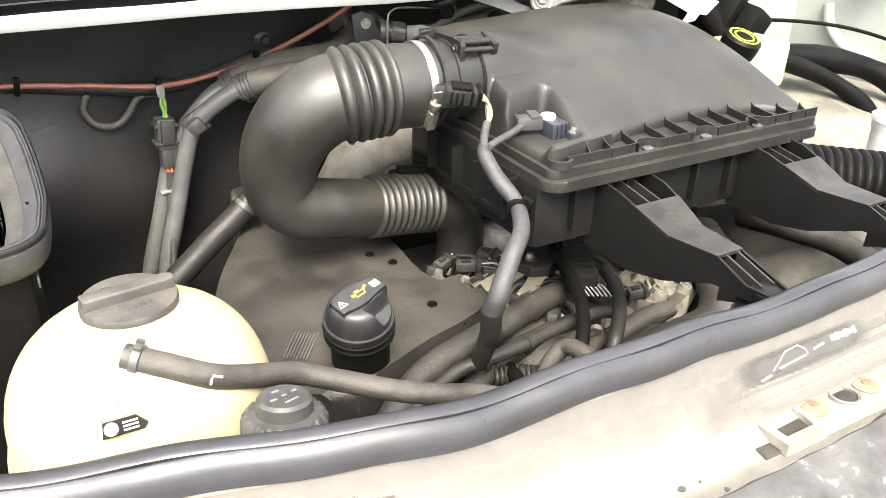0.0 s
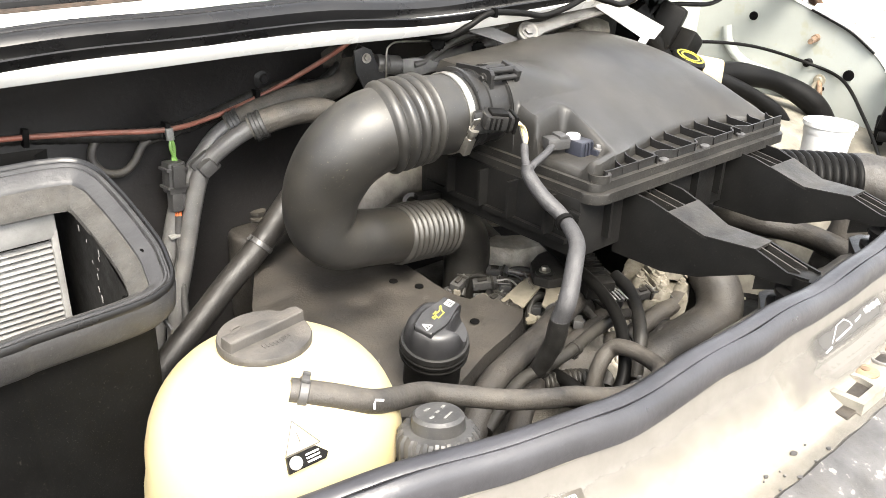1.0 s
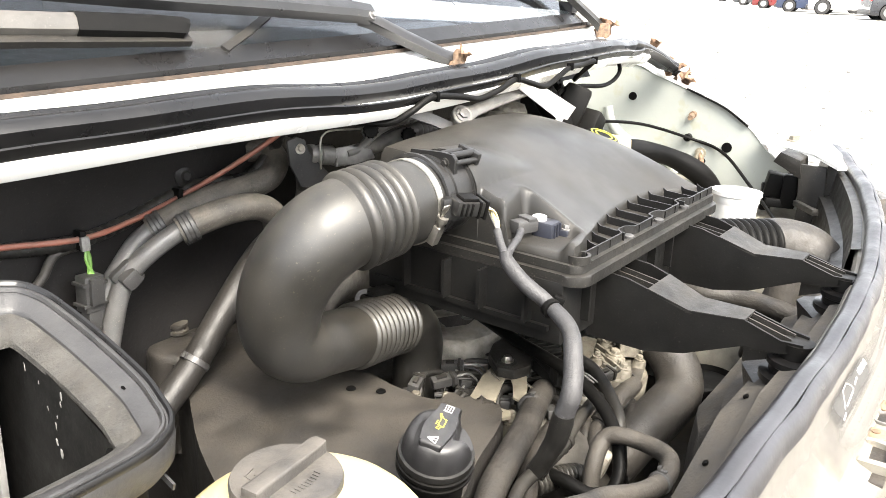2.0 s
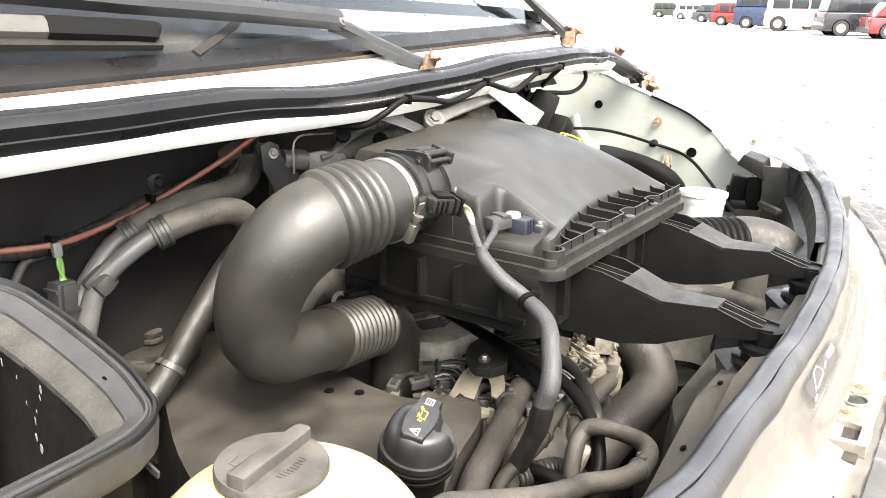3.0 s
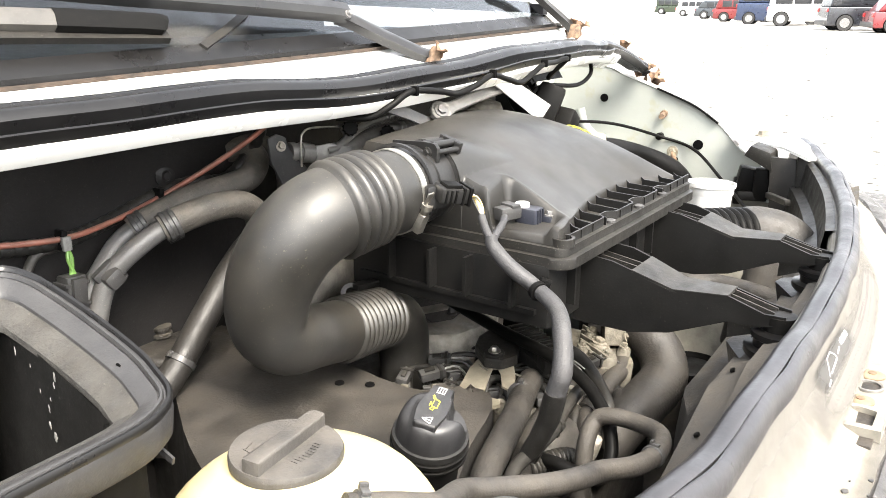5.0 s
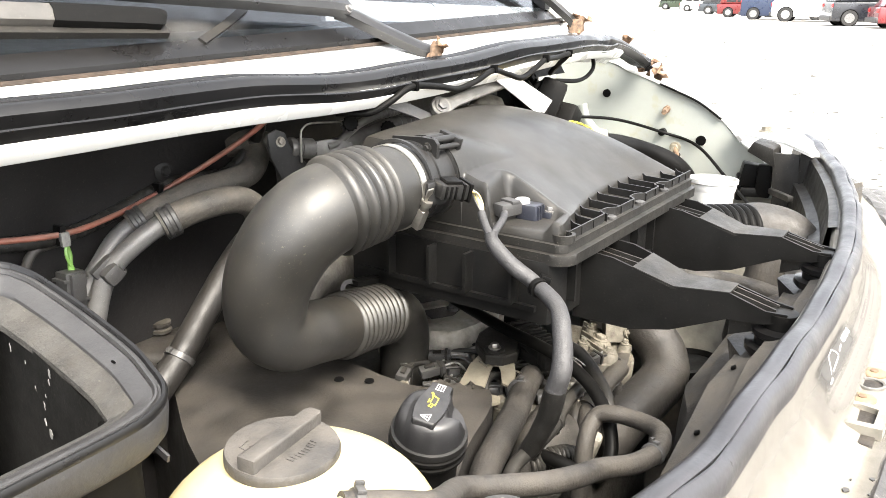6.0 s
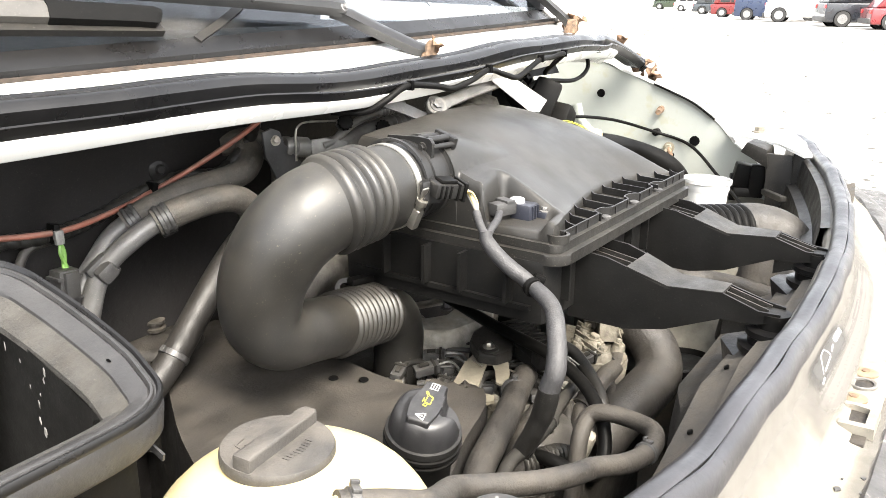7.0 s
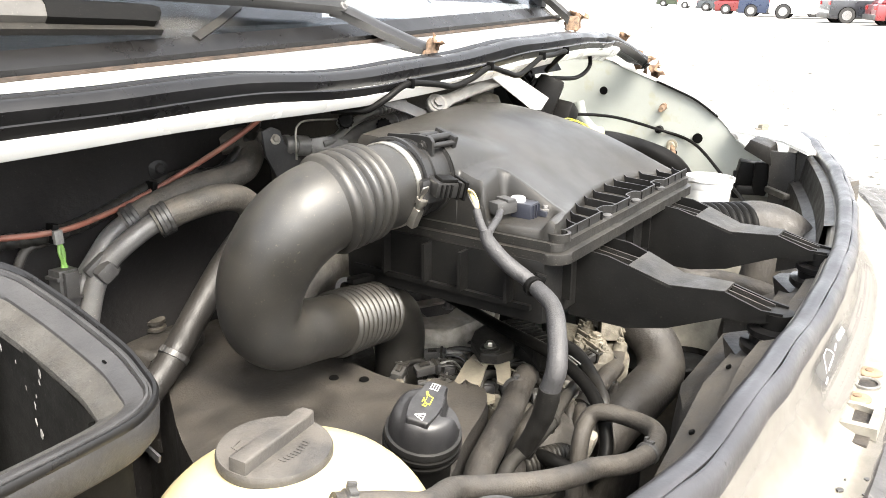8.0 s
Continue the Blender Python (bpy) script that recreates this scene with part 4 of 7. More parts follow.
box(bm, 0.012, 0.010, 0.006, pose(0.397, 0.716, 1.245, 20, 10, 30), 0.002)
part("clamp_tab", bm, ZINC, clamp)

# temperature sensor in the lid's pocket
ts = thing("pressure_sensor", "blue-grey sensor with plug in the lid pocket", "sensor")
bm = B()
box(bm, 0.022, 0.026, 0.022, pose(0.506, 0.652, 1.219), 0.003)
box(bm, 0.012, 0.012, 0.012, pose(0.518, 0.634, 1.214), 0.002)
for dx in (-0.006, 0.0, 0.006):
    box(bm, 0.0015, 0.030, 0.018, pose(0.507 + dx, 0.652, 1.219))
part("sensor_body", bm, BLUEP, ts)
bm = B()
lathe(bm, [(0.0085, 0), (0.0085, 0.004), (0.0072, 0.005)], pose(0.503, 0.660, 1.230), 20)
part("sensor_cap", bm, PRINT, ts, "pale round cap")
bm = B()
bolt(bm, (0.519, 0.633, 1.2195), (0, 0, 1), 0.004)
part("bolt", bm, COATED, ts)
bm = B()
box(bm, 0.030, 0.018, 0.015, pose(0.483, 0.668, 1.226, 0, 0, -18), 0.003)
box(bm, 0.012, 0.021, 0.004, pose(0.488, 0.667, 1.234, 0, 0, -18), 0.001)
part("plug", bm, GREYP, ts)


# ---- wiring branch to the sensors ----
har = thing("sensor_harness", "grey taped wiring branch from the sensor plugs", "wiring")
bm = B()
tube(bm, [(0.429, 0.668, 1.233), (0.418, 0.655, 1.222), (0.411, 0.643, 1.213)], 0.0045, 6, 10)
part("sleeve", bm, TAPE, har)
bm = B()
tube(bm, [(0.474, 0.666, 1.224), (0.452, 0.655, 1.222), (0.428, 0.648, 1.218), (0.411, 0.643, 1.213)], 0.0042, 6, 10)
part("sleeve", bm, TAPE, har)
bm = B()
tube(bm, [(0.412, 0.645, 1.220, 0.0065), (0.411, 0.641, 1.208, 0.0075), (0.418, 0.624, 1.187, 0.0085), (0.424, 0.598, 1.169, 0.0085), (0.408, 0.563, 1.157, 0.0088), (0.386, 0.545, 1.143, 0.0095),
          (0.366, 0.533, 1.114, 0.0102), (0.361, 0.537, 1.088, 0.0105)], 0.009, 8, 16)
for q in bm.verts:
    q.co += Vector((1, 1, 0.4)) * 0.0012 * noise.noise(q.co * 70)
part("taped_cable", bm, TAPE, har)
bm = B()
tube(bm, [(0.361, 0.5365, 1.092, 0.0108), (0.362, 0.539, 1.078, 0.0112), (0.366, 0.546, 1.055, 0.0110), (0.366, 0.556, 1.030, 0.0104), (0.370, 0.570, 1.004, 0.0098)], 0.009, 8, 16)
for q in bm.verts:
    q.co += Vector((1, 1, 0.4)) * 0.0012 * noise.noise(q.co * 70)
part("dark_tape_sleeve", bm, BLACKD, har, "darker dusty tape on the lower cable")
bm = B()
lathe(bm, [(0.0105, -0.003), (0.011, 0), (0.0105, 0.003)], along((0.421, 0.592, 1.166), (0.40, 0.55, 1.155))[0], 16)
box(bm, 0.008, 0.012, 0.008, pose(0.433, 0.590, 1.172, 20, 0, 30), 0.001)
part("cable_tie", bm, BLACK, har)

# ---- coolant expansion tank ----
tank = thing("coolant_tank", "round cream translucent coolant tank with grey cap", "coolant tank")
bm = B()
TC = Vector((0.038, 0.552, 1.086))
prof = []
for i in range(25):
    a = -math.pi / 2 + math.pi * i / 24
    prof.append((max(0.002, 0.102 * max(math.cos(a), 1e-6) ** (0.66 if a > 0 else 0.95)), 0.090 * math.sin(a) * (1 if a > 0 else 1.25)))
lathe(bm, prof, Matrix.Translation(TC), 48)
for v in bm.verts:
    v.co.x += 0.30 * min(0.0, v.co.z - TC.z)
part("tank_body", bm, TANK, tank)
CAPM = pose(0.041, 0.566, 1.1665, 1.5, 1, 0)
bm = B()
lathe(bm, [(0.030, -0.02), (0.031, 0.0), (0.0355, 0.0065), (0.0366, 0.0078), (0.0368, 0.0128), (0.0358, 0.0150), (0.029, 0.0158), (0.010, 0.0156)], CAPM, 52)
cap = part("screw_cap", bm, CAPGREY, tank, "dusty dark grey screw cap")
bm = B()
GB = CAPM @ pose(0, 0, -0.001, 0, 0, 8)
prism(bm, [(-0.035, -0.0068), (0.030, -0.0058), (0.0355, -0.005), (0.0355, 0.005), (0.030, 0.0058), (-0.035, 0.0068)], 0.014, 0.0255, GB, bevel=0.0022)
part("grip_bar", bm, CAPGREY, cap)
singles("moulded_mark", [(0.008, 0.0010, 0.0006, GB @ pose(dx, dy, 0.0170, 0, 0, r), 0) for dx, dy, r in ((-0.014, 0.014, 0), (-0.010, 0.018, 40), (-0.017, 0.017, 80), (-0.012, 0.021, 10))]
        + [(0.0009, 0.005, 0.0006, GB @ pose(-0.012 + i * 0.003, -0.0155 - 0.002 * math.sin(i * 0.4), 0.0170), 0) for i in range(9)], CAPGREY, cap)
bm = B()
SP = (0.030, 0.503, 1.164)
rod(bm, (0.012, 0.512, 1.165), (0.030, 0.4995, 1.170), 0.0075)
part("spigot", bm, TANK, tank)
# sticker
bm = B()
SM = Matrix.Translation((0.0144, 0.4634, 1.1411)) @ Vector((-0.14, -0.78, 0.52)).to_track_quat("Z", "Y").to_matrix().to_4x4() @ pose(0, 0, 0, 0, 0, 6)
prism(bm, [(-0.0145, -0.0055), (0.013, -0.0055), (0.016, -0.0018), (0.009, 0.0055), (-0.0125, 0.0055)], -0.004, 0.0008, SM)
stk = part("sticker", bm, BLACK, tank, "small dark warning sticker")
# pale disc painted for the glare on the sticker
bm = B()
lathe(bm, [(0.0048, 0), (0.0048, 0.0004)], SM @ pose(-0.0078, 0, 0.001), 18)
part("sticker_disc", bm, FAINT, stk)
singles("sticker_bar", [(0.010, 0.0012, 0.0004, SM @ pose(0.005, -0.0028 + 0.0026 * i, 0.0011), 0) for i in range(3)], PRINT, stk)

singles("triangle_stroke", [(math.dist(a, b), 0.0007, 0.0005, SM @ pose(0, 0.0055, 0.0006, -10, 0, 0) @ pose((a[0] + b[0]) / 2, (a[1] + b[1]) / 2, 0, 0, 0, math.degrees(math.atan2(b[1] - a[1], b[0] - a[0]))), 0)
                            for a, b in (((-0.013, 0.001), (0.0, 0.022)), ((0.0, 0.022), (0.013, 0.001)), ((-0.013, 0.001), (0.013, 0.001)), ((0.0, 0.006), (0.0, 0.014)))], CAPGREY, stk)

# vent hose from the tank
th = thing("tank_hose", "dusty grey-brown coolant hose from tank to engine", "hose")
bm = B()
TH = [(0.026, 0.502, 1.171), (0.052, 0.487, 1.163), (0.082, 0.480, 1.148), (0.113, 0.490, 1.131), (0.150, 0.503, 1.112), (0.185, 0.492, 1.099), (0.225, 0.474, 1.087), (0.265, 0.463, 1.076), (0.302, 0.460, 1.064),
      (0.340, 0.445, 1.054), (0.378, 0.440, 1.047), (0.415, 0.446, 1.040), (0.442, 0.460, 1.034), (0.455, 0.486, 1.030), (0.456, 0.514, 1.028), (0.452, 0.532, 1.020), (0.434, 0.534, 1.000), (0.42, 0.53, 0.96), (0.41, 0.53, 0.92)]
tube(bm, TH, 0.0095, 8, 16)
part("hose_body", bm, HOSE, th)
for a, b in (((0.031, 0.499, 1.1695), (0.0375, 0.495, 1.1675)), ((0.372, 0.4405, 1.0482), (0.380, 0.440, 1.0466))):
    bm = B()
    m, l = along(a, b)
    lathe(bm, [(0.0103, 0), (0.0112, 0.0006), (0.0112, 0.0064), (0.0103, 0.007)], m, 22)
    box(bm, 0.009, 0.003, 0.006, m @ pose(0, 0.0118, 0.0035), 0.001)
    box(bm, 0.003, 0.004, 0.006, m @ pose(0.003, 0.0135, 0.0035), 0.0006)
    part("spring_clip", bm, GREYP, th, "steel spring clip")

HMK = Matrix.Translation((0.0807, 0.4718, 1.1545)) @ Vector((-0.136, -0.797, 0.584)).to_track_quat("Z", "Y").to_matrix().to_4x4()
singles("chalk_mark", [(0.011, 0.0016, 0.0006, HMK @ pose(0, 0, 0, 0, 0, -18), 0), (0.0016, 0.006, 0.0006, HMK @ pose(-0.003, -0.003, 0, 0, 0, -18), 0)], PRINT, th)

# ---- power steering reservoir ----
ps = thing("steering_fluid_reservoir", "black fluid reservoir with ribbed cap beside the tank", "reservoir")
PS = pose(0.120, 0.447, 1.095, -8, 6, 0)
bm = B()
pts = []
for k, (r, z) in enumerate(((0.030, 0.0), (0.0305, 0.006), (0.0305, 0.022), (0.027, 0.027), (0.0215, 0.028), (0.0205, 0.037), (0.018, 0.0395))):
    pts.append([(r + (0.0020 if (j // 3) % 2 == 0 and k < 4 else 0.0), 2 * math.pi * j / 120, z) for j in range(120)])
rings = [[bm.verts.new(PS @ Vector((r * math.cos(a), r * math.sin(a), z))) for r, a, z in ring] for ring in pts]
for a, b in zip(rings, rings[1:]):
    for j in range(120):
        bm.faces.new((a[j], a[(j + 1) % 120], b[(j + 1) % 120], b[j]))
bm.faces.new(rings[-1])
pc = part("ribbed_cap", bm, GREYP, ps, "dark ribbed screw cap with pale print")
singles("cap_print", [(w, 0.0022 if w < 0.01 else 0.0016, 0.0005, PS @ pose(dx, dy, 0.0397, 0, 0, 20 + 500 * dx), 0) for dx, dy, w in ((-0.009, -0.003, 0.005), (0.000, 0.001, 0.004), (0.009, 0.005, 0.005), (-0.004, 0.009, 0.006), (0.003, -0.008, 0.012))], FAINT, pc)
bm = B()
lathe(bm, [(0.034, -0.12), (0.036, -0.03), (0.036, -0.012), (0.033, -0.006), (0.033, 0.0), (0.028, 0.001)], PS, 36)
lathe(bm, [(0.0375, -0.010), (0.040, -0.008), (0.040, -0.003), (0.0375, -0.001)], PS, 36)
part("reservoir_body", bm, BLACK, ps)

# ---- cabin air intake box with its filter ----
cab = thing("cabin_filter_housing", "open black plastic air intake box with foam rim", "filter housing")
RIM_PTS = [(-0.44, 0.583), (-0.154, 0.590), (-0.108, 0.593), (-0.043, 0.5955), (-0.018, 0.602), (-0.006, 0.613), (-0.001, 0.632), (0.002, 0.655), (0.001, 0.70), (-0.002, 0.735), (-0.006, 0.758), (-0.017, 0.776), (-0.040, 0.783), (-0.10, 0.784), (-0.44, 0.784)]


def closed_spline(pts, n=6):
    q = [np.array(p, float) for p in pts]
    N = len(q)
    out = []
    for i in range(N):
        a, b, c, d = q[i - 1], q[i], q[(i + 1) % N], q[(i + 2) % N]
        for k in range(n):
            t = k / n
            out.append(0.5 * (2 * b + (c - a) * t + (2 * a - 5 * b + 4 * c - d) * t * t + (3 * b - a - 3 * c + d) * t ** 3))
    return out


rim = closed_spline(RIM_PTS, 8)
rc = np.mean(rim, axis=0)


def ring_loft(bm, levels, close_bottom=False, back=0.0):
    """Rings of the rim outline: (inset towards the inside, height)."""
    N = len(rim)
    rings = []
    for ins, z in levels:
        ring = []
        for i in range(N):
            d = rim[(i + 1) % N] - rim[i - 1]
            d = d / np.linalg.norm(d)
            nrm = np.array((-d[1], d[0]))
            p = rim[i] + nrm * ins
            y0 = p[1]
            p[1] += back * min(max((p[1] - 0.70) / 0.05, 0), 1)
            ring.append(bm.verts.new((p[0], p[1], z + 0.30 * (y0 - 0.62))))
        rings.append(ring)
    for a, b in zip(rings, rings[1:]):
        for j in range(N):
            bm.faces.new((a[j], a[(j + 1) % N], b[(j + 1) % N], b[j]))
    if close_bottom:
        bm.faces.new(rings[-1])
    return bm


ZR = 1.2315
bm = ring_loft(B(), [(0.0045, ZR - 0.030), (0.0005, ZR - 0.024), (-0.0012, ZR - 0.010), (-0.0008, ZR - 0.004), (0.0, ZR - 0.002), (0.0035, ZR - 0.0025), (0.0062, ZR - 0.0042), (0.0075, ZR - 0.0035), (0.0105, ZR - 0.0045), (0.0165, ZR - 0.0085),
                     (0.0182, ZR - 0.0098), (0.0188, ZR - 0.0125)])
part("rim", bm, RIMG, cab, "satin grey plastic rim")
bm = ring_loft(B(), [(-0.0010, ZR - 0.0045), (-0.0016, ZR - 0.0010), (-0.0004, ZR + 0.0012), (0.0014, ZR + 0.0006), (0.0024, ZR - 0.0016)])
part("rim_seal", bm, RUBBER, cab, "thin black rubber lip")
bm = ring_loft(B(), [(0.0036, ZR - 0.0026), (0.0044, ZR - 0.0010), (0.0058, ZR - 0.0010), (0.0066, ZR - 0.0036)])
part("rim_bead", bm, RIMG, cab)
bm = ring_loft(B(), [(0.0184, ZR - 0.0118), (0.0196, ZR - 0.0128), (0.0240, ZR - 0.0150), (0.0310, ZR - 0.0195), (0.0330, ZR - 0.0215), (0.0335, ZR - 0.026)])
part("silted_ledge", bm, SILT, cab, "ledge below the rim under pale silt")
bm = B()
lathe(bm, [(0.0016, 0), (0.0016, 0.0006)], pose(-0.0125, 0.655, ZR - 0.0065 + 0.30 * 0.035, 17, 25, 0), 12)
part("drain_hole", bm, VOID, cab)
IN = [(-0.44, 0.625), (-0.06, 0.627), (-0.040, 0.634), (-0.0345, 0.650), (-0.0345, 0.79), (-0.040, 0.828), (-0.06, 0.842), (-0.44, 0.845)]
ins = closed_spline(IN, 5)
bm = B()
rings = [[bm.verts.new((p[0] * (1.0 if p[0] < -0.2 else k), p[1], z + 0.30 * (p[1] - 0.62) * f)) for p in ins] for k, z, f in ((0.98, ZR - 0.0235, 1), (1.0, ZR - 0.030, 1), (1.15, 1.10, 0.3), (1.35, 0.86, 0))]
for a, b in zip(rings, rings[1:]):
    for j in range(len(ins)):
        bm.faces.new((a[j], a[(j + 1) % len(ins)], b[(j + 1) % len(ins)], b[j]))
bm.faces.new(rings[-1])
part("inner_wall", bm, BLACK, cab, "black inner wall with white droppings")
bm = ring_loft(B(), [(0.0045, ZR - 0.0295), (0.012, ZR - 0.033), (0.018, ZR - 0.034), (0.0185, ZR - 0.040), (0.021, ZR - 0.20), (0.026, ZR - 0.45)], True, 0.115)
part("outer_wall", bm, BLACK, cab)
for y0, y1 in ((0.600, 0.640), (0.668, 0.742)):
    bm = B()
    box(bm, 0.0016, y1 - y0, 0.005, pose(-0.0170, (y0 + y1) / 2, ZR - 0.037 + 0.30 * ((y0 + y1) / 2 - 0.62), 16.7, 0, 0))
    part("wall_tab", bm, RIMG, cab)
DR = random.Random(3)
for y, z, w in ((0.692, 1.226, 1.7), (0.694, 1.220, 1.2), (0.722, 1.226, 1.4), (0.740, 1.231, 1.3), (0.704, 1.188, 1.9), (0.699, 1.181, 2.1), (0.697, 1.162, 1.6), (0.700, 1.208, 1.0), (0.703, 1.200, 1.1), (0.712, 1.210, 0.8), (0.697, 1.150, 1.0)):
    bm = B()
    bmesh.ops.create_icosphere(bm, subdivisions=2, radius=0.0009 * w, matrix=Matrix.Translation((-0.0352 - 0.045 * (1.222 - z), y, z)) @ Matrix.Diagonal((0.25, 0.5 + 0.4 * DR.random(), 1.2 + 2.2 * DR.random(), 1)))
    for q in bm.verts:
        q.co += Vector((0, 1, 1)) * 0.0009 * noise.noise(q.co * 420)
    part("bird_dropping", bm, FAINT, cab)
# pleated filter: zigzag sheet in a pale frame
fl = thing("pleated_filter", "grey pleated air filter standing in the intake box", "air filter")
FM = Matrix.Translation((-0.046, 0.771, 1.243)) @ Euler((radians(6), 0, radians(2))).to_matrix().to_4x4() @ Matrix.Shear("XZ", 4, (0.10, 0.0))
bm = B()
zz = [(-0.005 if i % 2 else -0.0095, -0.026 - 0.0030 * i) for i in range(86)]
a = [bm.verts.new(FM @ Vector((-0.006, y, z))) for y, z in zz]
b = [bm.verts.new(FM @ Vector((-0.36, y, z))) for y, z in zz]
for i in range(len(zz) - 1):
    bm.faces.new((a[i], a[i + 1], b[i + 1], b[i]))
part("pleats", bm, FILTER, fl, smooth=False)
bm = B()
box(bm, 0.37, 0.018, 0.024, FM @ pose(-0.185, -0.004, -0.012), 0.003)
box(bm, 0.006, 0.018, 0.26, FM @ pose(-0.003, -0.004, -0.145), 0.002)
part("frame", bm, FILTER, fl, "pale felt frame")

# ---- engine ----
eng = thing("engine", "dusty van engine with black plastic cover and aluminium castings", "engine")
bm = B()
COVP = [(0.150, 0.640), (0.215, 0.575), (0.270, 0.590), (0.335, 0.618), (0.395, 0.634), (0.425, 0.648), (0.447, 0.674), (0.440, 0.695), (0.412, 0.715), (0.396, 0.76), (0.398, 0.82), (0.40, 0.90), (0.395, 1.02), (0.370, 1.13), (0.30, 1.135), (0.272, 1.10), (0.235, 0.98), (0.170, 0.86), (0.135, 0.75)]
prism(bm, [tuple(p) for p in closed_spline(COVP, 4)], 0.80, 1.018, bevel=0.018, taper=0.03, seg=4)
for v in bm.verts:
    v.co.z += 0.006 * noise.noise(v.co * 7) + 0.02 * max(0, v.co.y - 0.9) * (v.co.z > 0.95) - 0.10 * max(0.0, 0.24 - v.co.x) * (v.co.z > 0.95)
cover = part("engine_cover", bm, COVER, eng, "matt black engine cover under brown dust")
for x, y in ((0.354, 0.818), (0.372, 0.786), (0.369, 0.674)):
    bm = B()
    lathe(bm, [(0.006, 0), (0.0055, 0.0015)], pose(x, y, 1.0205), 14)
    part("cover_hole", bm, VOID, cover)
bm = B()
prism(bm, [tuple(p) for p in closed_spline([(0.238, 1.05), (0.258, 1.095), (0.30, 1.10), (0.342, 1.08), (0.335, 1.03), (0.27, 1.005)], 3)], 0.90, 1.036, bevel=0.012, taper=0.1, seg=3)
part("cover_hump", bm, HOSED, cover)
bm = B()
lathe(bm, [(0.008, -0.01), (0.008, 0.004), (0.0135, 0.005), (0.0135, 0.009), (0.010, 0.010), (0.010, 0.014), (0.013, 0.015), (0.013, 0.019), (0.007, 0.021)], pose(0.294, 1.076, 1.034), 20)
part("rubber_grommet", bm, HOSE, cover)
MK = pose(0.205, 0.668, 1.0085, 0, 0, 0) @ pose(0, 0, 0, 0, 0, 55)
singles("moulded_line", [(0.05 - 0.003 * (i % 3), 0.0012, 0.001, MK @ pose(0, -0.014 + 0.0035 * i, 0.011), 0) for i in range(8)], COATED, cover)
# filler neck and oil cap
OIL = pose(0.249, 0.607, 1.066, 12, -6, 0)
bm = B()
lathe(bm, [(0.031, -0.10), (0.030, -0.02), (0.0315, -0.004), (0.0335, 0.0)], OIL, 40)
lathe(bm, [(0.0335, 0.0), (0.0365, 0.001), (0.0365, 0.0045), (0.0335, 0.0055)], OIL, 40)
lathe(bm, [(0.0330, -0.007), (0.0360, -0.006), (0.0360, -0.0035), (0.0330, -0.0025)], OIL, 40)
part("filler_neck", bm, BLACK, eng)
oc = new("oil_cap")
oc.parent = eng
oc["label"] = "black oil filler cap with yellow oil-can symbol"
bm = B()
lathe(bm, [(0.0335, 0.0058), (0.0352, 0.0065), (0.0358, 0.009), (0.0352, 0.0135), (0.0335, 0.014)], OIL, 48)
part("cap_skirt", bm, SATIN, oc)
GM = OIL @ pose(0, 0, 0, 0, 0, 17)


def cap_height(u, v):
    """A dome with a flat bar across and a scoop on either side of it."""
    r = min(1.0, math.hypot(u, v) / 0.0328)
    dome = 0.010 + 0.0310 * max(0.0, 1 - r ** 9) ** 0.5
    w = 0.0115 + 0.0020 * math.cos(u / 0.034 * math.pi)
    d = -v - w
    s = min(max(d / 0.0040, 0), 1) * min(max((u + 0.010 - 0.4 * d) / 0.010, 0), 1)
    s = s * s * (3 - 2 * s)
    h = dome * (1 - s) + min(dome, 0.0225 - 0.12 * d) * s
    back = min(max((v - w) / 0.006, 0), 1) * min(max((0.014 - u) / 0.012, 0), 1)
    h -= 0.0045 * back
    return h


bm = B()
cen = bm.verts.new(GM @ Vector((0, 0, cap_height(0, 0))))
prev = None
for k in range(1, 29):
    rr = 0.0328 * (1 - (1 - k / 28) ** 1.5)
    ring = [bm.verts.new(GM @ Vector((rr * math.cos(2 * math.pi * j / 96), rr * math.sin(2 * math.pi * j / 96), cap_height(rr * math.cos(2 * math.pi * j / 96), rr * math.sin(2 * math.pi * j / 96))))) for j in range(96)]
    for j in range(96):
        if prev:
            bm.faces.new((prev[j], prev[(j + 1) % 96], ring[(j + 1) % 96], ring[j]))
        else:
            bm.faces.new((cen, ring[j], ring[(j + 1) % 96]))
    prev = ring
part("cap_dome", bm, CAPBLACK, oc)
bm = B()
wv = [(-0.026 + 0.056 * i / 20, 0.0118 + 0.0020 * math.cos((i / 20 - 0.5) * 2 * math.pi + 0.6)) for i in range(21)]
prism(bm, wv + [(a, -b) for a, b in wv[::-1]], 0.016, 0.0445, GM, bevel=0.0028, seg=3)
part("cap_grip", bm, CAPBLACK, oc)
PT = GM @ pose(0.002, 0, 0.0447)
oil_sym = new("oil_can_symbol")
oil_sym.parent = oc
can = [(-0.0065, -0.0032), (0.0035, -0.0032), (0.0050, 0.0010), (0.0098, 0.0042), (0.0088, 0.0050), (0.0030, 0.0020), (-0.0050, 0.0020), (-0.0065, -0.0032)]
hook = [(-0.0055, 0.0008), (-0.0095, 0.0024), (-0.0100, -0.0006), (-0.0062, -0.0010)]
for pth in (can, hook, [(-0.0025, 0.0021), (-0.0025, 0.0040)], [(-0.0050, 0.0042), (0.0, 0.0042)]):
    singles("symbol_stroke", [(math.dist(a, b) + 0.0006, 0.0008, 0.0004, PT @ pose((a[0] + b[0]) / 2 + 0.002, (a[1] + b[1]) / 2, 0.0002, 0, 0, math.degrees(math.atan2(b[1] - a[1], b[0] - a[0]))), 0) for a, b in zip(pth, pth[1:])], YELLOW, oil_sym)
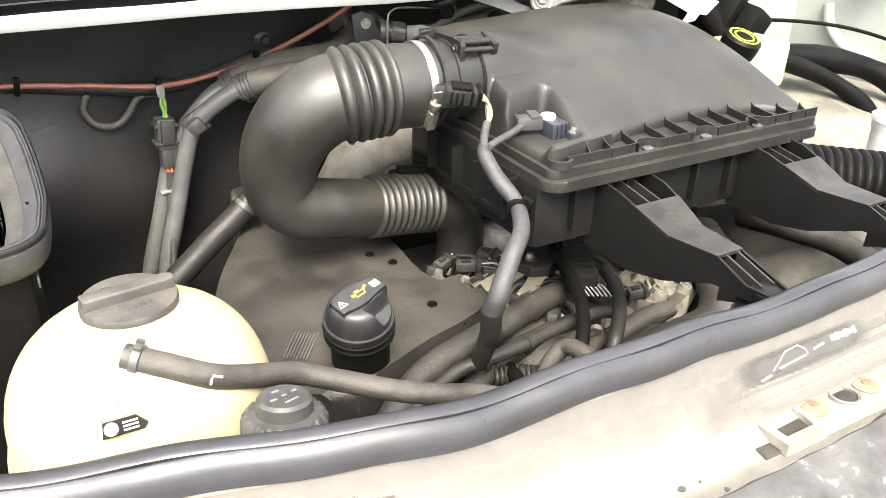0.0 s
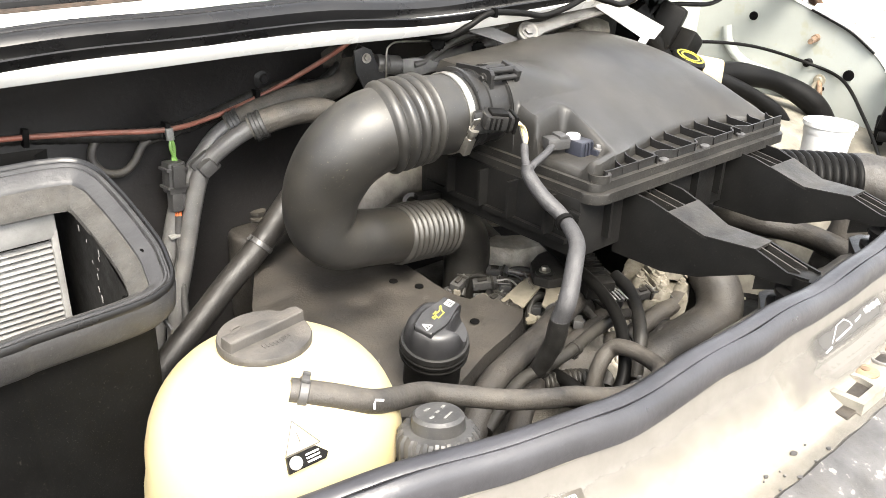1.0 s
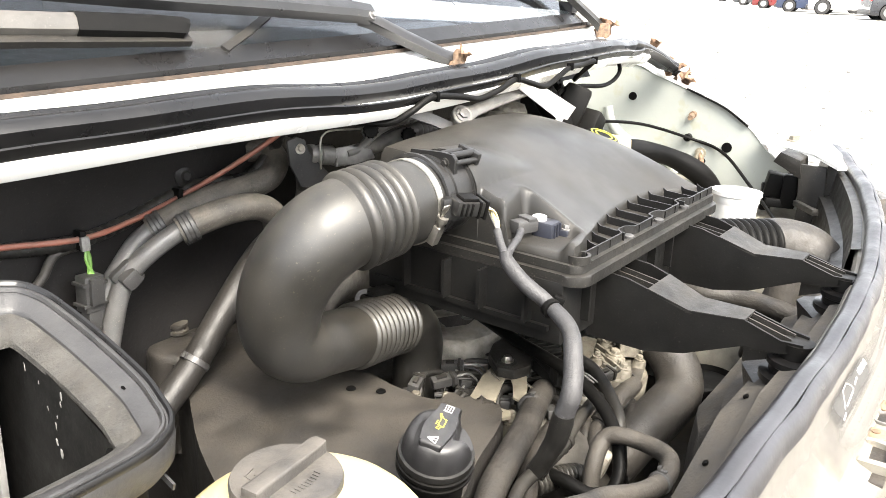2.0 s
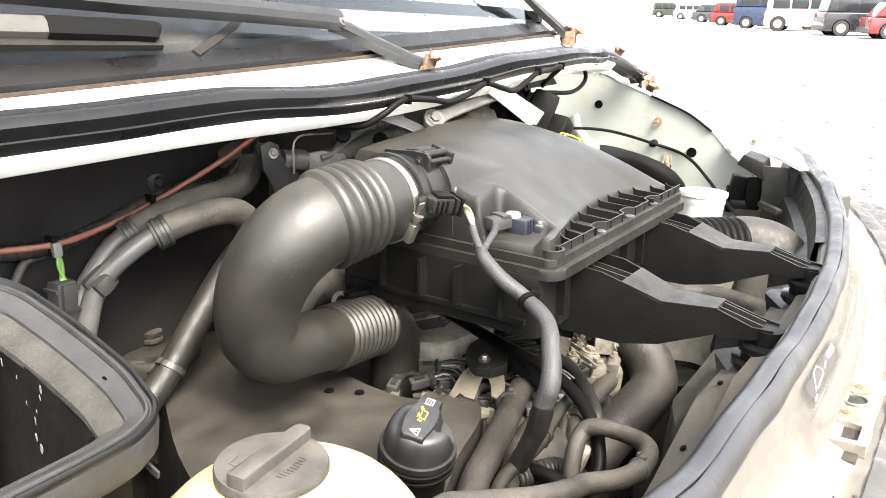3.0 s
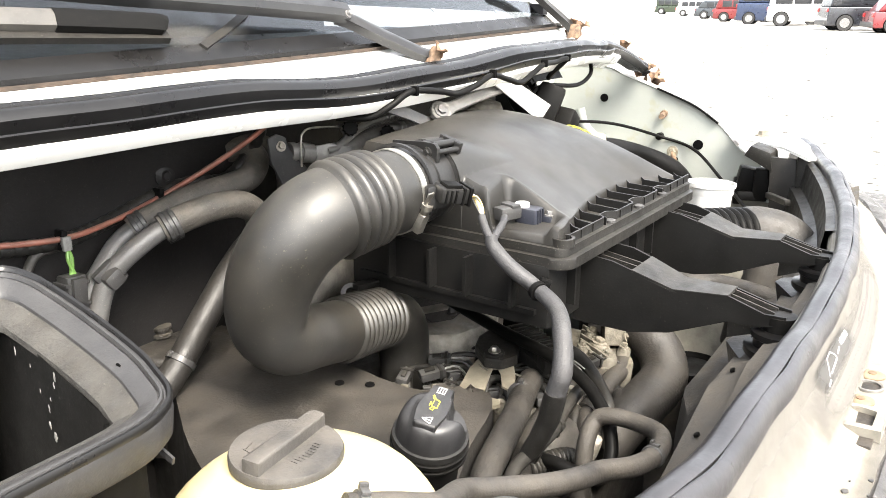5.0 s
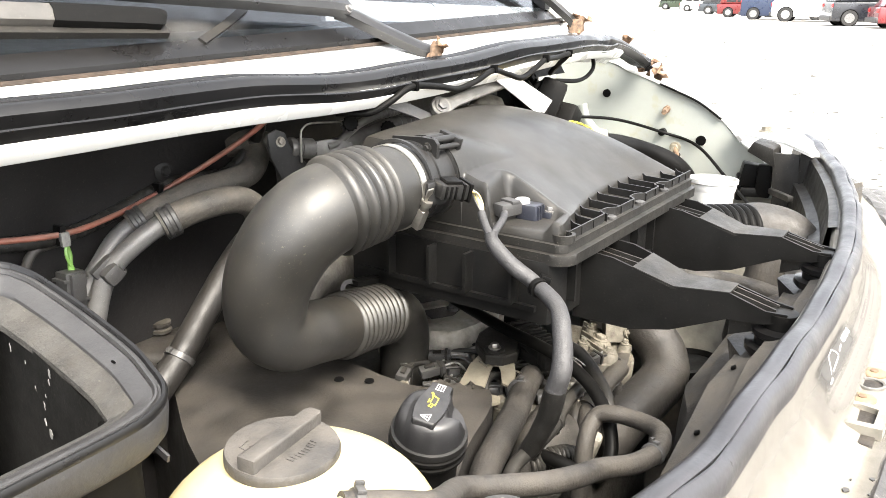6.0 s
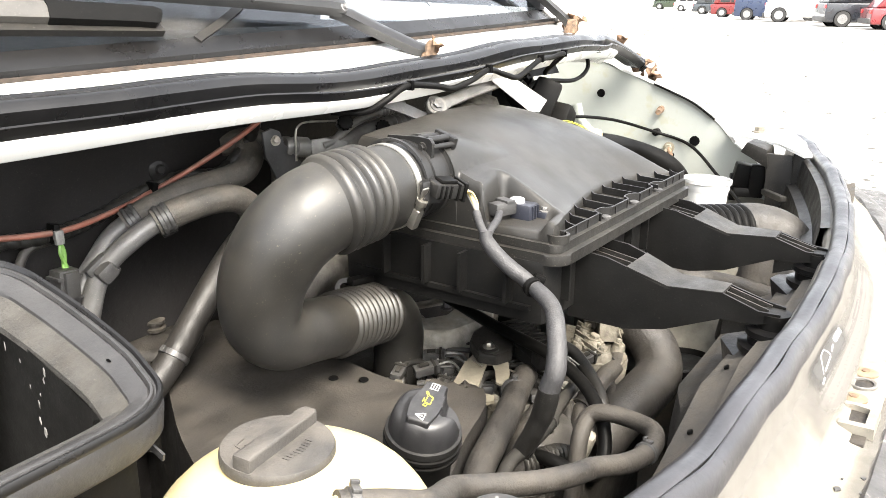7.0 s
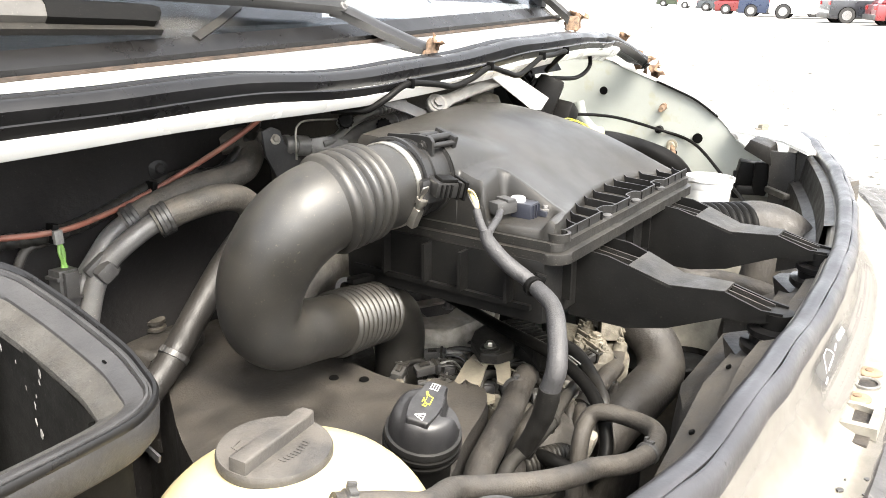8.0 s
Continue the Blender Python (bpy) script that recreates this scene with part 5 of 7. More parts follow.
for a, b in (((-0.026, -0.004), (-0.017, -0.004)), ((-0.017, -0.004), (-0.0215, 0.0045)), ((-0.0215, 0.0045), (-0.026, -0.004))):
    c = ((a[0] + b[0]) / 2, (a[1] + b[1]) / 2)
    singles("triangle_side", [(math.dist(a, b), 0.0008, 0.0004, PT @ pose(*c, 0.0002, 0, 0, math.degrees(math.atan2(b[1] - a[1], b[0] - a[0]))), 0)], PRINT, oc)
singles("book_line", [(0.001, 0.004, 0.0004, PT @ pose(-0.0215, -0.0008, 0.0002), 0)]
        + [(0.008, 0.0007, 0.0004, PT @ pose(0.0205, -0.0036 + 0.0024 * i, 0.0002), 0) for i in range(4)]
        + [(0.0007, 0.008, 0.0004, PT @ pose(0.0165 + 0.008 * i, 0, 0.0002), 0) for i in range(2)], PRINT, oc)

# block, heads and covers below
bm = B()
box(bm, 0.52, 0.46, 0.24, pose(0.50, 0.80, 0.78), 0.03)
part("block", bm, IRON, eng)
for v in ((0.50, 0.62, 0.93, 0.06), (0.57, 0.60, 0.90, 0.05), (0.66, 0.66, 0.93, 0.06)):
    bm = B()
    bmesh.ops.create_icosphere(bm, subdivisions=3, radius=v[3], matrix=Matrix.Translation(v[:3]) @ Matrix.Diagonal((1.1, 0.9, 0.75, 1)))
    for q in bm.verts:
        q.co += Vector((1, 1, 1)) * 0.012 * noise.noise(q.co * 26)
    part("casting", bm, IRON, eng)


def casting(name, pts, z0, z1, material, label="", bevel=0.006, lump=0.003, m=None):
    bm = B()
    prism(bm, [tuple(p) for p in closed_spline(pts, 3)], z0, z1, m, bevel=bevel, taper=0.05)
    for q in bm.verts:
        q.co += Vector((noise.noise(q.co * 31), noise.noise(q.co * 31 + Vector((5, 0, 0))), noise.noise(q.co * 31 + Vector((0, 9, 0))))) * lump
    return part(name, bm, material, eng, label)


# exhaust manifold heat shield (behind the lower hose) and the turbo heat shield
bm = B()
tube(bm, [(0.33, 0.90, 1.05, 0.03), (0.38, 0.915, 1.105, 0.036), (0.44, 0.925, 1.115, 0.036), (0.50, 0.925, 1.085, 0.034), (0.545, 0.90, 1.03, 0.03), (0.58, 0.86, 0.98, 0.026)], 0.035, 6, 18)
for q in bm.verts:
    q.co += Vector((0, 0.4, 1)) * 0.007 * noise.noise(q.co * 33)
part("crinkled_heat_shield", bm, SHIELD, eng, "dull crinkled metal heat shield")
casting("turbo_cover", [(0.500, 0.805), (0.530, 0.762), (0.585, 0.770), (0.626, 0.790), (0.700, 0.862), (0.67, 0.92), (0.615, 0.95), (0.550, 0.87)], 0.90, 0.955, CAST, "ribbed grey turbo casting")
bm = B()
TB = [(0.520, 0.90, 0.985, 0.030), (0.548, 0.868, 0.992, 0.031), (0.566, 0.830, 0.994, 0.031), (0.600, 0.808, 0.994, 0.030), (0.650, 0.815, 0.994, 0.029), (0.71, 0.845, 0.99, 0.028)]
tube(bm, TB, 0.03, 8, 24)
for q in bm.verts:
    q.co += Vector((0.3, 0.3, 1)) * 0.003 * noise.noise(q.co * 40)
    q.co.z = min(q.co.z, 1.014 + 0.004 * noise.noise(q.co * 25))
tb = part("turbo_elbow", bm, CAST, eng, "dark cast turbo elbow")
bm = B()
sweep(bm, spline([(0.500, 0.872, 0.990), (0.520, 0.826, 0.985), (0.560, 0.782, 0.984), (0.610, 0.770, 0.986), (0.665, 0.786, 0.988), (0.72, 0.815, 0.99)], 6), lambda i: [(-0.004, -0.004), (-0.004, 0.004), (0.004, 0.004), (0.004, -0.004)], up=(0, 0, 1))
part("casting_seam", bm, CAST, tb)
for x, y in ((0.627, 0.845), (0.555, 0.855), (0.69, 0.82)):
    bm = B()
    bolt(bm, (x, y, 1.014), (0, -0.1, 1), 0.0055, 0.008)
    part("bolt", bm, COATED, eng)
bm = B()
box(bm, 0.085, 0.018, 0.004, pose(0.615, 0.872, 1.018, 4, -3, -35), 0.001)
part("bracket_strip", bm, CAST, eng)

# pale bracket with a forked slot and the module bolted to it
bm = B()
prism(bm, [(0.550, 0.741), (0.507, 0.733), (0.466, 0.718), (0.443, 0.712), (0.464, 0.683), (0.505, 0.701), (0.523, 0.708), (0.527, 0.702), (0.513, 0.689), (0.487, 0.673), (0.483, 0.653), (0.518, 0.671), (0.550, 0.694), (0.570, 0.701)], 0.0, 0.003, pose(0, 0, 1.001), bevel=0.0008)
part("bracket", bm, ZINC, eng, "pale plated metal bracket with a slot")
bm = B()
prism(bm, [(0.452, 0.664), (0.462, 0.659), (0.472, 0.666), (0.470, 0.680), (0.465, 0.672), (0.459, 0.672), (0.458, 0.682)], 0.990, 0.994)
part("bracket_hook", bm, ZINC, eng)
bm = B()
prism(bm, [(0.570, 0.760), (0.595, 0.761), (0.606, 0.742), (0.595, 0.719), (0.574, 0.698), (0.545, 0.685), (0.522, 0.694), (0.515, 0.716), (0.542, 0.748)], 1.006, 1.019, bevel=0.003)
md = part("module", bm, BLACKD, eng, "black plastic module", smooth=False)
singles("foil_edge", [(0.020, 0.0012, 0.002, pose(0.507, 0.712, 1.010, 0, 0, 65), 0), (0.016, 0.0012, 0.002, pose(0.513, 0.662, 1.010, 0, 0, 80), 0)], STEEL, md)
bm = B()
lathe(bm, [(0.013, 0), (0.013, 0.0035), (0.0105, 0.004)], pose(0.533, 0.712, 1.0185), 26)
part("bolt_boss", bm, BLACKD, md)
bm = B()
bolt(bm, (0.533, 0.712, 1.0225), (0, 0, 1), 0.0055, 0.006)
part("bolt", bm, STEEL, eng, "bright washer and bolt")
bm = B()
box(bm, 0.106, 0.030, 0.016, pose(0.584, 0.690, 1.006, 0, 0, -116), 0.004)
part("module_tail", bm, BLACKD, md, "long black end of the module")
bm = B()
NM = pose(0.586, 0.684, 1.021, 0, 4, -120)
box(bm, 0.095, 0.035, 0.016, NM, 0.003)
nc = part("injector_rail_plug", bm, BLACKD, eng, "long ribbed black connector")
singles("plug_rib", [(0.003, 0.034, 0.006, NM @ pose(-0.034 + i * 0.009, 0, 0.010), 0.0005) for i in range(8)], BLACKD, nc)
singles("plug_end", [(0.020, 0.038, 0.022, NM @ pose(0.050, 0, 0.001), 0.002)], BLACKD, nc)
for i in range(6):
    bm = B()
    s = NM @ Vector((0.058, -0.014 + 0.0055 * i, 0.002))
    tube(bm, [s, s + Vector((0.010, -0.006, -0.003)), s + Vector((0.014, -0.02, -0.012))], 0.0011, 4, 6)
    part("wire", bm, FAINT, nc)


def hose_thing(name, label, pts, r, material=HOSE, seg=14, n=8, ripple=None, category="hose", parent=None, bands=()):
    bm = tube(B(), pts, r, n, seg, ripple)
    if parent is not None:
        return part(name, bm, material, parent, label)
    t = tagged(part(name, bm, material), label, category)
    for a, b, rr in bands:
        bm = B()
        m, l = along(a, b)
        lathe(bm, [(rr, 0), (rr + 0.001, 0.0005), (rr + 0.001, l - 0.0005), (rr, l)], m, 24)
        box(bm, 0.006, 0.004, l, m @ pose(0, rr + 0.003, l / 2), 0.0008)
        part("band_clip", bm, GREYP, t)
    return t


hose_thing("coolant_hose", "thick dusty coolant hose over the engine front", [(0.215, 0.525, 0.955), (0.262, 0.556, 0.985), (0.312, 0.586, 0.999), (0.370, 0.604, 1.003), (0.43, 0.622, 1.002), (0.49, 0.643, 1.0), (0.545, 0.664, 0.99), (0.60, 0.69, 0.95)], 0.0155, HOSED, seg=18,
           bands=(((0.484, 0.6445, 1.0), (0.490, 0.646, 1.0), 0.0158),))
hose_thing("lower_hose", "dusty rubber hose low on the engine", [(0.30, 0.535, 0.955), (0.38, 0.585, 0.965), (0.46, 0.615, 0.968), (0.55, 0.63, 0.965), (0.62, 0.66, 0.93)], 0.013, HOSED)
hose_thing("wiring_loom", "dusty black taped wiring loom crossing the engine", [(0.27, 0.545, 0.985), (0.337, 0.568, 1.002), (0.38, 0.566, 1.008), (0.425, 0.568, 1.010), (0.48, 0.582, 1.006), (0.545, 0.592, 1.002), (0.60, 0.605, 0.98)], 0.0075, BLACKD, category="wiring")
hose_thing("engine_cable", "black sheathed cable crossing the engine in a curl", [(0.66, 0.93, 1.03), (0.62, 0.85, 1.037), (0.568, 0.73, 1.038), (0.536, 0.63, 1.036), (0.504, 0.566, 1.028), (0.472, 0.527, 1.010), (0.452, 0.512, 0.985), (0.430, 0.512, 0.972), (0.416, 0.530, 0.972), (0.415, 0.565, 0.975), (0.43, 0.60, 0.96)], 0.0078, BLACK, category="cable")
hose_thing("plug_cable", "dusty cable from the ribbed connector", [(0.605, 0.650, 1.018), (0.600, 0.620, 1.010), (0.580, 0.588, 0.995), (0.552, 0.560, 0.98), (0.53, 0.545, 0.94)], 0.009, BLACKD, category="cable")
hose_thing("ribbed_conduit", "ribbed black plastic conduit among the hoses", [(0.40, 0.585, 0.965), (0.435, 0.570, 0.965), (0.46, 0.56, 0.955), (0.47, 0.55, 0.92)], 0.010, BLACKD, ripple=[(0.0, 1.0, 18, 0.0025)])
ic = hose_thing("charge_air_hose", "wide dusty grey-brown charge air hose", [(0.785, 0.665, 1.02, 0.028), (0.765, 0.625, 1.015, 0.029), (0.748, 0.590, 1.002, 0.031), (0.735, 0.562, 0.982, 0.032), (0.705, 0.545, 0.962, 0.032), (0.655, 0.548, 0.950, 0.032), (0.60, 0.556, 0.94, 0.032), (0.54, 0.565, 0.92, 0.032)], 0.032, HOSED, seg=26,
                bands=(((0.766, 0.627, 1.0155), (0.761, 0.617, 1.0125), 0.0305),))
hose_thing("engine_pipe", "short dusty metal branch pipe", [(0.58, 0.60, 0.95), (0.63, 0.597, 0.965), (0.69, 0.60, 0.97), (0.73, 0.62, 0.97)], 0.013, HOSE)
hose_thing("side_duct_hose", "dusty black duct hose beside the engine cover", [(0.06, 0.93, 0.93), (0.14, 0.945, 0.985), (0.184, 0.95, 1.02), (0.231, 0.952, 1.057), (0.284, 0.957, 1.108), (0.33, 0.965, 1.145), (0.37, 0.975, 1.165), (0.42, 0.98, 1.18)], 0.0168, HOSEK, seg=20, bands=(((0.231, 0.952, 1.057), (0.2365, 0.9525, 1.062), 0.0172),))

# pale throttle casting under the airbox
casting("throttle_casting", [(0.640, 0.648), (0.662, 0.588), (0.71, 0.60), (0.755, 0.640), (0.748, 0.71), (0.69, 0.70)], 0.92, 0.98, ALU, "pale dusty metal casting", 0.008, 0.010)
for x, y, r in ((0.668, 0.612, 0.012), (0.70, 0.64, 0.015), (0.73, 0.665, 0.012), (0.676, 0.655, 0.010), (0.705, 0.605, 0.009), (0.65, 0.63, 0.009)):
    bm = B()
    lathe(bm, [(r * 1.2, -0.02), (r, 0.006), (r * 0.8, 0.010)], pose(x, y, 0.982, 12, 8, 0), 16)
    bolt(bm, (x, y, 0.992), (0.1, -0.2, 1), r * 0.5, 0.006)
    part("casting_boss", bm, ALU, eng)
for i in range(5):
    bm = B()
    box(bm, 0.004, 0.06, 0.016, pose(0.672 + 0.016 * i, 0.64 + 0.006 * i, 0.982, 0, 6, -30), 0.0012)
    part("casting_rib", bm, ALU, eng)
bm = B()
box(bm, 0.05, 0.03, 0.045, pose(0.735, 0.635, 1.005, 0, 10, 30), 0.004)
for s in ((0.725, 0.612, 1.0), (0.75, 0.62, 1.01)):
    bolt(bm, s, (0.2, -0.9, 0.3), 0.006, 0.008)
part("steel_bracket", bm, ALU, eng)
bm = B()
lathe(bm, [(0.055, -0.03), (0.056, 0.0), (0.053, 0.003), (0.051, 0.0), (0.047, -0.004), (0.01, -0.004)], pose(0.786, 0.550, 0.950, -8, 4, 0), 40)
pul = part("oil_filter_cap", bm, BLACK, eng, "round black cap with a printed label band")
for i in range(9):
    a = radians(30 + i * 16)
    bm = B()
    box(bm, 0.0118, 0.009, 0.001, pose(0.786, 0.550, 0.950, -8, 4, 0) @ pose(0.044 * math.cos(a), 0.044 * math.sin(a), -0.003, 0, 0, math.degrees(a) + 90))
    part("label_band", bm, ZINC, pul)

# ---- fan shroud and front ledges ----
sh = thing("fan_shroud", "dust-covered brown-grey radiator fan shroud", "fan shroud")
bm = B()
prof = [(0.366, 1.128), (0.388, 1.118), (0.3885, 1.104), (0.422, 1.084), (0.4225, 1.066), (0.428, 1.062), (0.454, 1.047), (0.4545, 1.026), (0.486, 1.006), (0.492, 0.95), (0.50, 0.6)]
rows = [[bm.verts.new((x, (y if y < 0.425 else 0.425 + (y - 0.425) * min(1.0, max(0.03, (x - 0.46) / 0.14))) + (0.10 * (x - 0.6) ** 2), z - 0.45 * max(0, 0.47 - x))) for y, z in prof] for x in smooth_xs(0.0, 1.35, 60)]
for a, b in zip(rows, rows[1:]):
    for j in range(4, len(prof) - 1):
        bm.faces.new((a[j], a[j + 1], b[j + 1], b[j]))
top = [[v.co.copy() for v in r[:5]] for r in rows]
bmesh.ops.delete(bm, geom=[v for r in rows for v in r[:4]], context="VERTS")
part("shroud_wall", bm, SHROUD, sh)
bm = B()
rows = [[bm.verts.new(p) for p in r] for r in top]
for a, b in zip(rows, rows[1:]):
    for j in range(4):
        bm.faces.new((a[j], a[j + 1], b[j + 1], b[j]))
part("stepped_top", bm, SHROUD, sh)
singles("shroud_clip", [(0.006, 0.005, 0.003, pose(x, 0.407 + 0.10 * (x - 0.6) ** 2, 1.0955 - 0.45 * max(0, 0.47 - x), -30, 0, 8), 0.001) for x in (0.405, 0.50, 0.66)], BLACK, sh)
for x0, zl in ((0.555, 1.090), (0.775, 1.096)):
    bm = B()
    prism(bm, [(x0 - 0.028, 0.352), (x0 + 0.065, 0.352), (x0 + 0.080, 0.400), (x0 + 0.052, 0.436), (x0 + 0.030, 0.440), (x0 - 0.020, 0.408)], zl - 0.030, zl, bevel=0.004, taper=-0.16)
    tagged(part("mount_ledge", bm, RIMG), "grey plastic ledge under the rubber mount", "bracket")

# small fittings between the covers
CL = random.Random(7)
for i in range(16):
    x, y = 0.43 + 0.05 * CL.random() + 0.004 * i, 0.80 - 0.012 * i + 0.03 * CL.random()
    bm = B()
    if i % 3 == 0:
        box(bm, 0.026, 0.014, 0.012, pose(x, y, 0.972 + 0.012 * CL.random(), 0, 10, 60 * CL.random()), 0.003)
        box(bm, 0.010, 0.017, 0.004, pose(x, y, 0.984, 0, 10, 40), 0.001)
        part("small_plug", bm, GREYP, eng)
    elif i % 3 == 1:
        tube(bm, [(x, y, 0.97), (x + 0.02, y + 0.01, 0.99), (x + 0.045, y, 0.985), (x + 0.06, y - 0.02, 0.96)], 0.0055, 6, 10)
        part("small_hose", bm, BLACKD, eng)
    else:
        bolt(bm, (x, y, 0.975), (0.2 * CL.random(), -0.2, 1), 0.006, 0.014)
        lathe(bm, [(0.011, -0.03), (0.010, 0.0)], pose(x, y, 0.975), 14)
        part("stud", bm, ALU, eng)
for i in range(14):
    x, y = 0.50 + 0.16 * CL.random(), 0.56 + 0.10 * CL.random()
    bm = B()
    if i % 2:
        tube(bm, [(x - 0.04, y - 0.02, 0.93), (x, y, 0.955 + 0.01 * CL.random()), (x + 0.05, y + 0.02, 0.945)], 0.006 + 0.006 * CL.random(), 6, 12)
        part("small_hose", bm, HOSED if i % 4 == 1 else BLACKD, eng)
    else:
        box(bm, 0.03, 0.022, 0.03, pose(x, y, 0.94, 20 * CL.random(), 10, 90 * CL.random()), 0.005)
        bolt(bm, (x, y, 0.956), (0, -0.3, 1), 0.006, 0.006)
        part("casting_boss", bm, CAST, eng)

# connectors, wires and ties among the castings
CW = random.Random(21)
for x, y, z, rz, l in ((0.455, 0.800, 0.992, 20, 0.030), (0.478, 0.772, 0.996, -35, 0.034), (0.505, 0.760, 0.990, 50, 0.026), (0.470, 0.742, 0.986, 10, 0.028), (0.520, 0.790, 0.994, -60, 0.030), (0.610, 0.640, 0.984, 25, 0.028), (0.640, 0.622, 0.990, -20, 0.026)):
    mm = pose(x, y, z, 8, -6, rz)
    bm = B()
    box(bm, l, 0.015, 0.012, mm, 0.002)
    sp_ = part("small_plug", bm, GREYP, eng)
    singles("plug_collar", [(0.004, 0.018, 0.015, mm @ pose(l * 0.3, 0, 0), 0.001), (l * 0.4, 0.006, 0.003, mm @ pose(-l * 0.1, 0, 0.0072), 0.0006)], BLACKD, sp_)
    for k in (-1, 1):
        bm = B()
        p = mm @ Vector((l * 0.5, 0.003 * k, 0))
        q = mm @ Vector((l * 0.5 + 0.02, 0.006 * k, -0.004))
        tube(bm, [p, q, q + Vector((0.02 * CW.random(), -0.02 + 0.03 * CW.random(), -0.02)), q + Vector((0.03, -0.01, -0.05))], 0.0016, 5, 6)
        part("wire", bm, FAINT if k > 0 else BLACKD, sp_)
for i in range(12):
    x, y = 0.45 + 0.16 * CW.random(), 0.66 + 0.14 * CW.random()
    bm = B()
    tube(bm, [(x, y, 0.955), (x + 0.02 + 0.02 * CW.random(), y + 0.02 * CW.random(), 0.985), (x + 0.05, y - 0.02 * CW.random(), 0.986), (x + 0.08 + 0.02 * CW.random(), y - 0.03, 0.95)], 0.0025 + 0.003 * CW.random(), 6, 8)
    part("thin_hose", bm, BLACKD if i % 3 else HOSED, eng)
for p, q in (((0.372, 0.566, 1.006), (0.379, 0.566, 1.008)), ((0.43, 0.5685, 1.010), (0.437, 0.569, 1.0098))):
    bm = B()
    m, l = along(p, q)
    lathe(bm, [(0.0078, 0), (0.0088, 0.0005), (0.0088, l - 0.0005), (0.0078, l)], m, 18)
    box(bm, 0.006, 0.008, l, m @ pose(0, -0.010, l / 2), 0.001)
    tagged(part("cable_tie", bm, BLACKD), "black plastic tie round the wiring loom", "cable tie", "ties on the loom")


# ---- along the bulkhead ----
hose_thing("red_cable", "red-brown insulated cable clipped along the bulkhead", [(-0.30, 1.04, 1.245), (-0.12, 1.04, 1.237), (-0.016, 1.042, 1.230), (0.07, 1.036, 1.222), (0.159, 1.030, 1.212), (0.23, 1.045, 1.214), (0.294, 1.046, 1.229), (0.355, 1.018, 1.262), (0.405, 0.985, 1.300), (0.418, 0.97, 1.325)], 0.0034, COPPER, category="cable")
cd = hose_thing("bulkhead_conduit", "dusty ribbed conduit behind the red cable", [(-0.30, 1.052, 1.238), (-0.12, 1.052, 1.230), (0.0, 1.052, 1.224), (0.08, 1.046, 1.214), (0.159, 1.042, 1.206), (0.23, 1.055, 1.212), (0.30, 1.058, 1.232), (0.35, 1.05, 1.238), (0.395, 1.045, 1.235), (0.43, 1.03, 1.27), (0.435, 1.01, 1.31)], 0.0075, BLACKD, category="conduit", ripple=[(0, 1, 60, 0.0012)])
for x, y, z in ((0.0, 1.044, 1.228), (0.159, 1.034, 1.210), (0.294, 1.049, 1.229)):
    bm = B()
    box(bm, 0.007, 0.016, 0.022, pose(x, y, z, 0, 8, 0), 0.002)
    part("cable_clip", bm, BLACK, cd)
for x, z in ((0.0, 1.247), (0.31, 1.252)):
    bm = B()
    lathe(bm, [(0.015, 0), (0.014, 0.003), (0.007, 0.005), (0.005, 0.008)], pose(x, 1.056, z, 90, 0, 0), 22)
    tagged(part("push_pin", bm, FELT), "round black push pin holding the mat", "clip", "push pins on the mat")
hose_thing("hanging_loop", "short looped dusty cable", [(0.165, 1.045, 1.200), (0.135, 1.045, 1.196), (0.118, 1.043, 1.175), (0.10, 1.040, 1.165), (0.078, 1.040, 1.170), (0.068, 1.043, 1.188), (0.075, 1.046, 1.206), (0.095, 1.05, 1.212)], 0.0052, HOSE, category="cable")
cn = thing("wire_connector", "grey two-wire connector hanging on the bulkhead", "connector")
KM = pose(0.157, 1.022, 1.152, 0, 4, 6)
bm = B()
box(bm, 0.024, 0.020, 0.042, KM, 0.003)
box(bm, 0.016, 0.006, 0.030, KM @ pose(0, -0.012, 0.004), 0.001)
box(bm, 0.030, 0.022, 0.004, KM @ pose(0, 0, -0.012), 0.001)
box(bm, 0.030, 0.022, 0.004, KM @ pose(0, 0, 0.012), 0.001)
box(bm, 0.016, 0.016, 0.026, KM @ pose(0, 0, -0.033), 0.003)
part("shell", bm, GREYP, cn)
bm = B()
tube(bm, [(0.160, 1.028, 1.203), (0.163, 1.026, 1.190), (0.160, 1.024, 1.172)], 0.0028, 6, 8)
tube(bm, [(0.163, 1.028, 1.203), (0.158, 1.023, 1.190), (0.163, 1.023, 1.172)], 0.0022, 6, 8)
part("green_wire", bm, GREENW, cn)
bm = B()
tube(bm, [(0.154, 1.022, 1.107), (0.153, 1.022, 1.095)], 0.0022, 3, 8)
tube(bm, [(0.159, 1.022, 1.107), (0.158, 1.022, 1.095)], 0.0022, 3, 8)
part("orange_wire", bm, REDW, cn)
bm = B()
tube(bm, [(0.156, 1.022, 1.098), (0.152, 1.02, 1.07), (0.145, 1.01, 1.02), (0.135, 0.99, 0.95)], 0.005, 6, 10)
part("sleeve", bm, GREYP, cn)
singles("tie", [(0.028, 0.010, 0.004, pose(0.153, 1.02, 1.073, 0, -8, 0), 0.001), (0.010, 0.008, 0.016, pose(0.160, 1.026, 1.207), 0.002)], FAINT, cn)

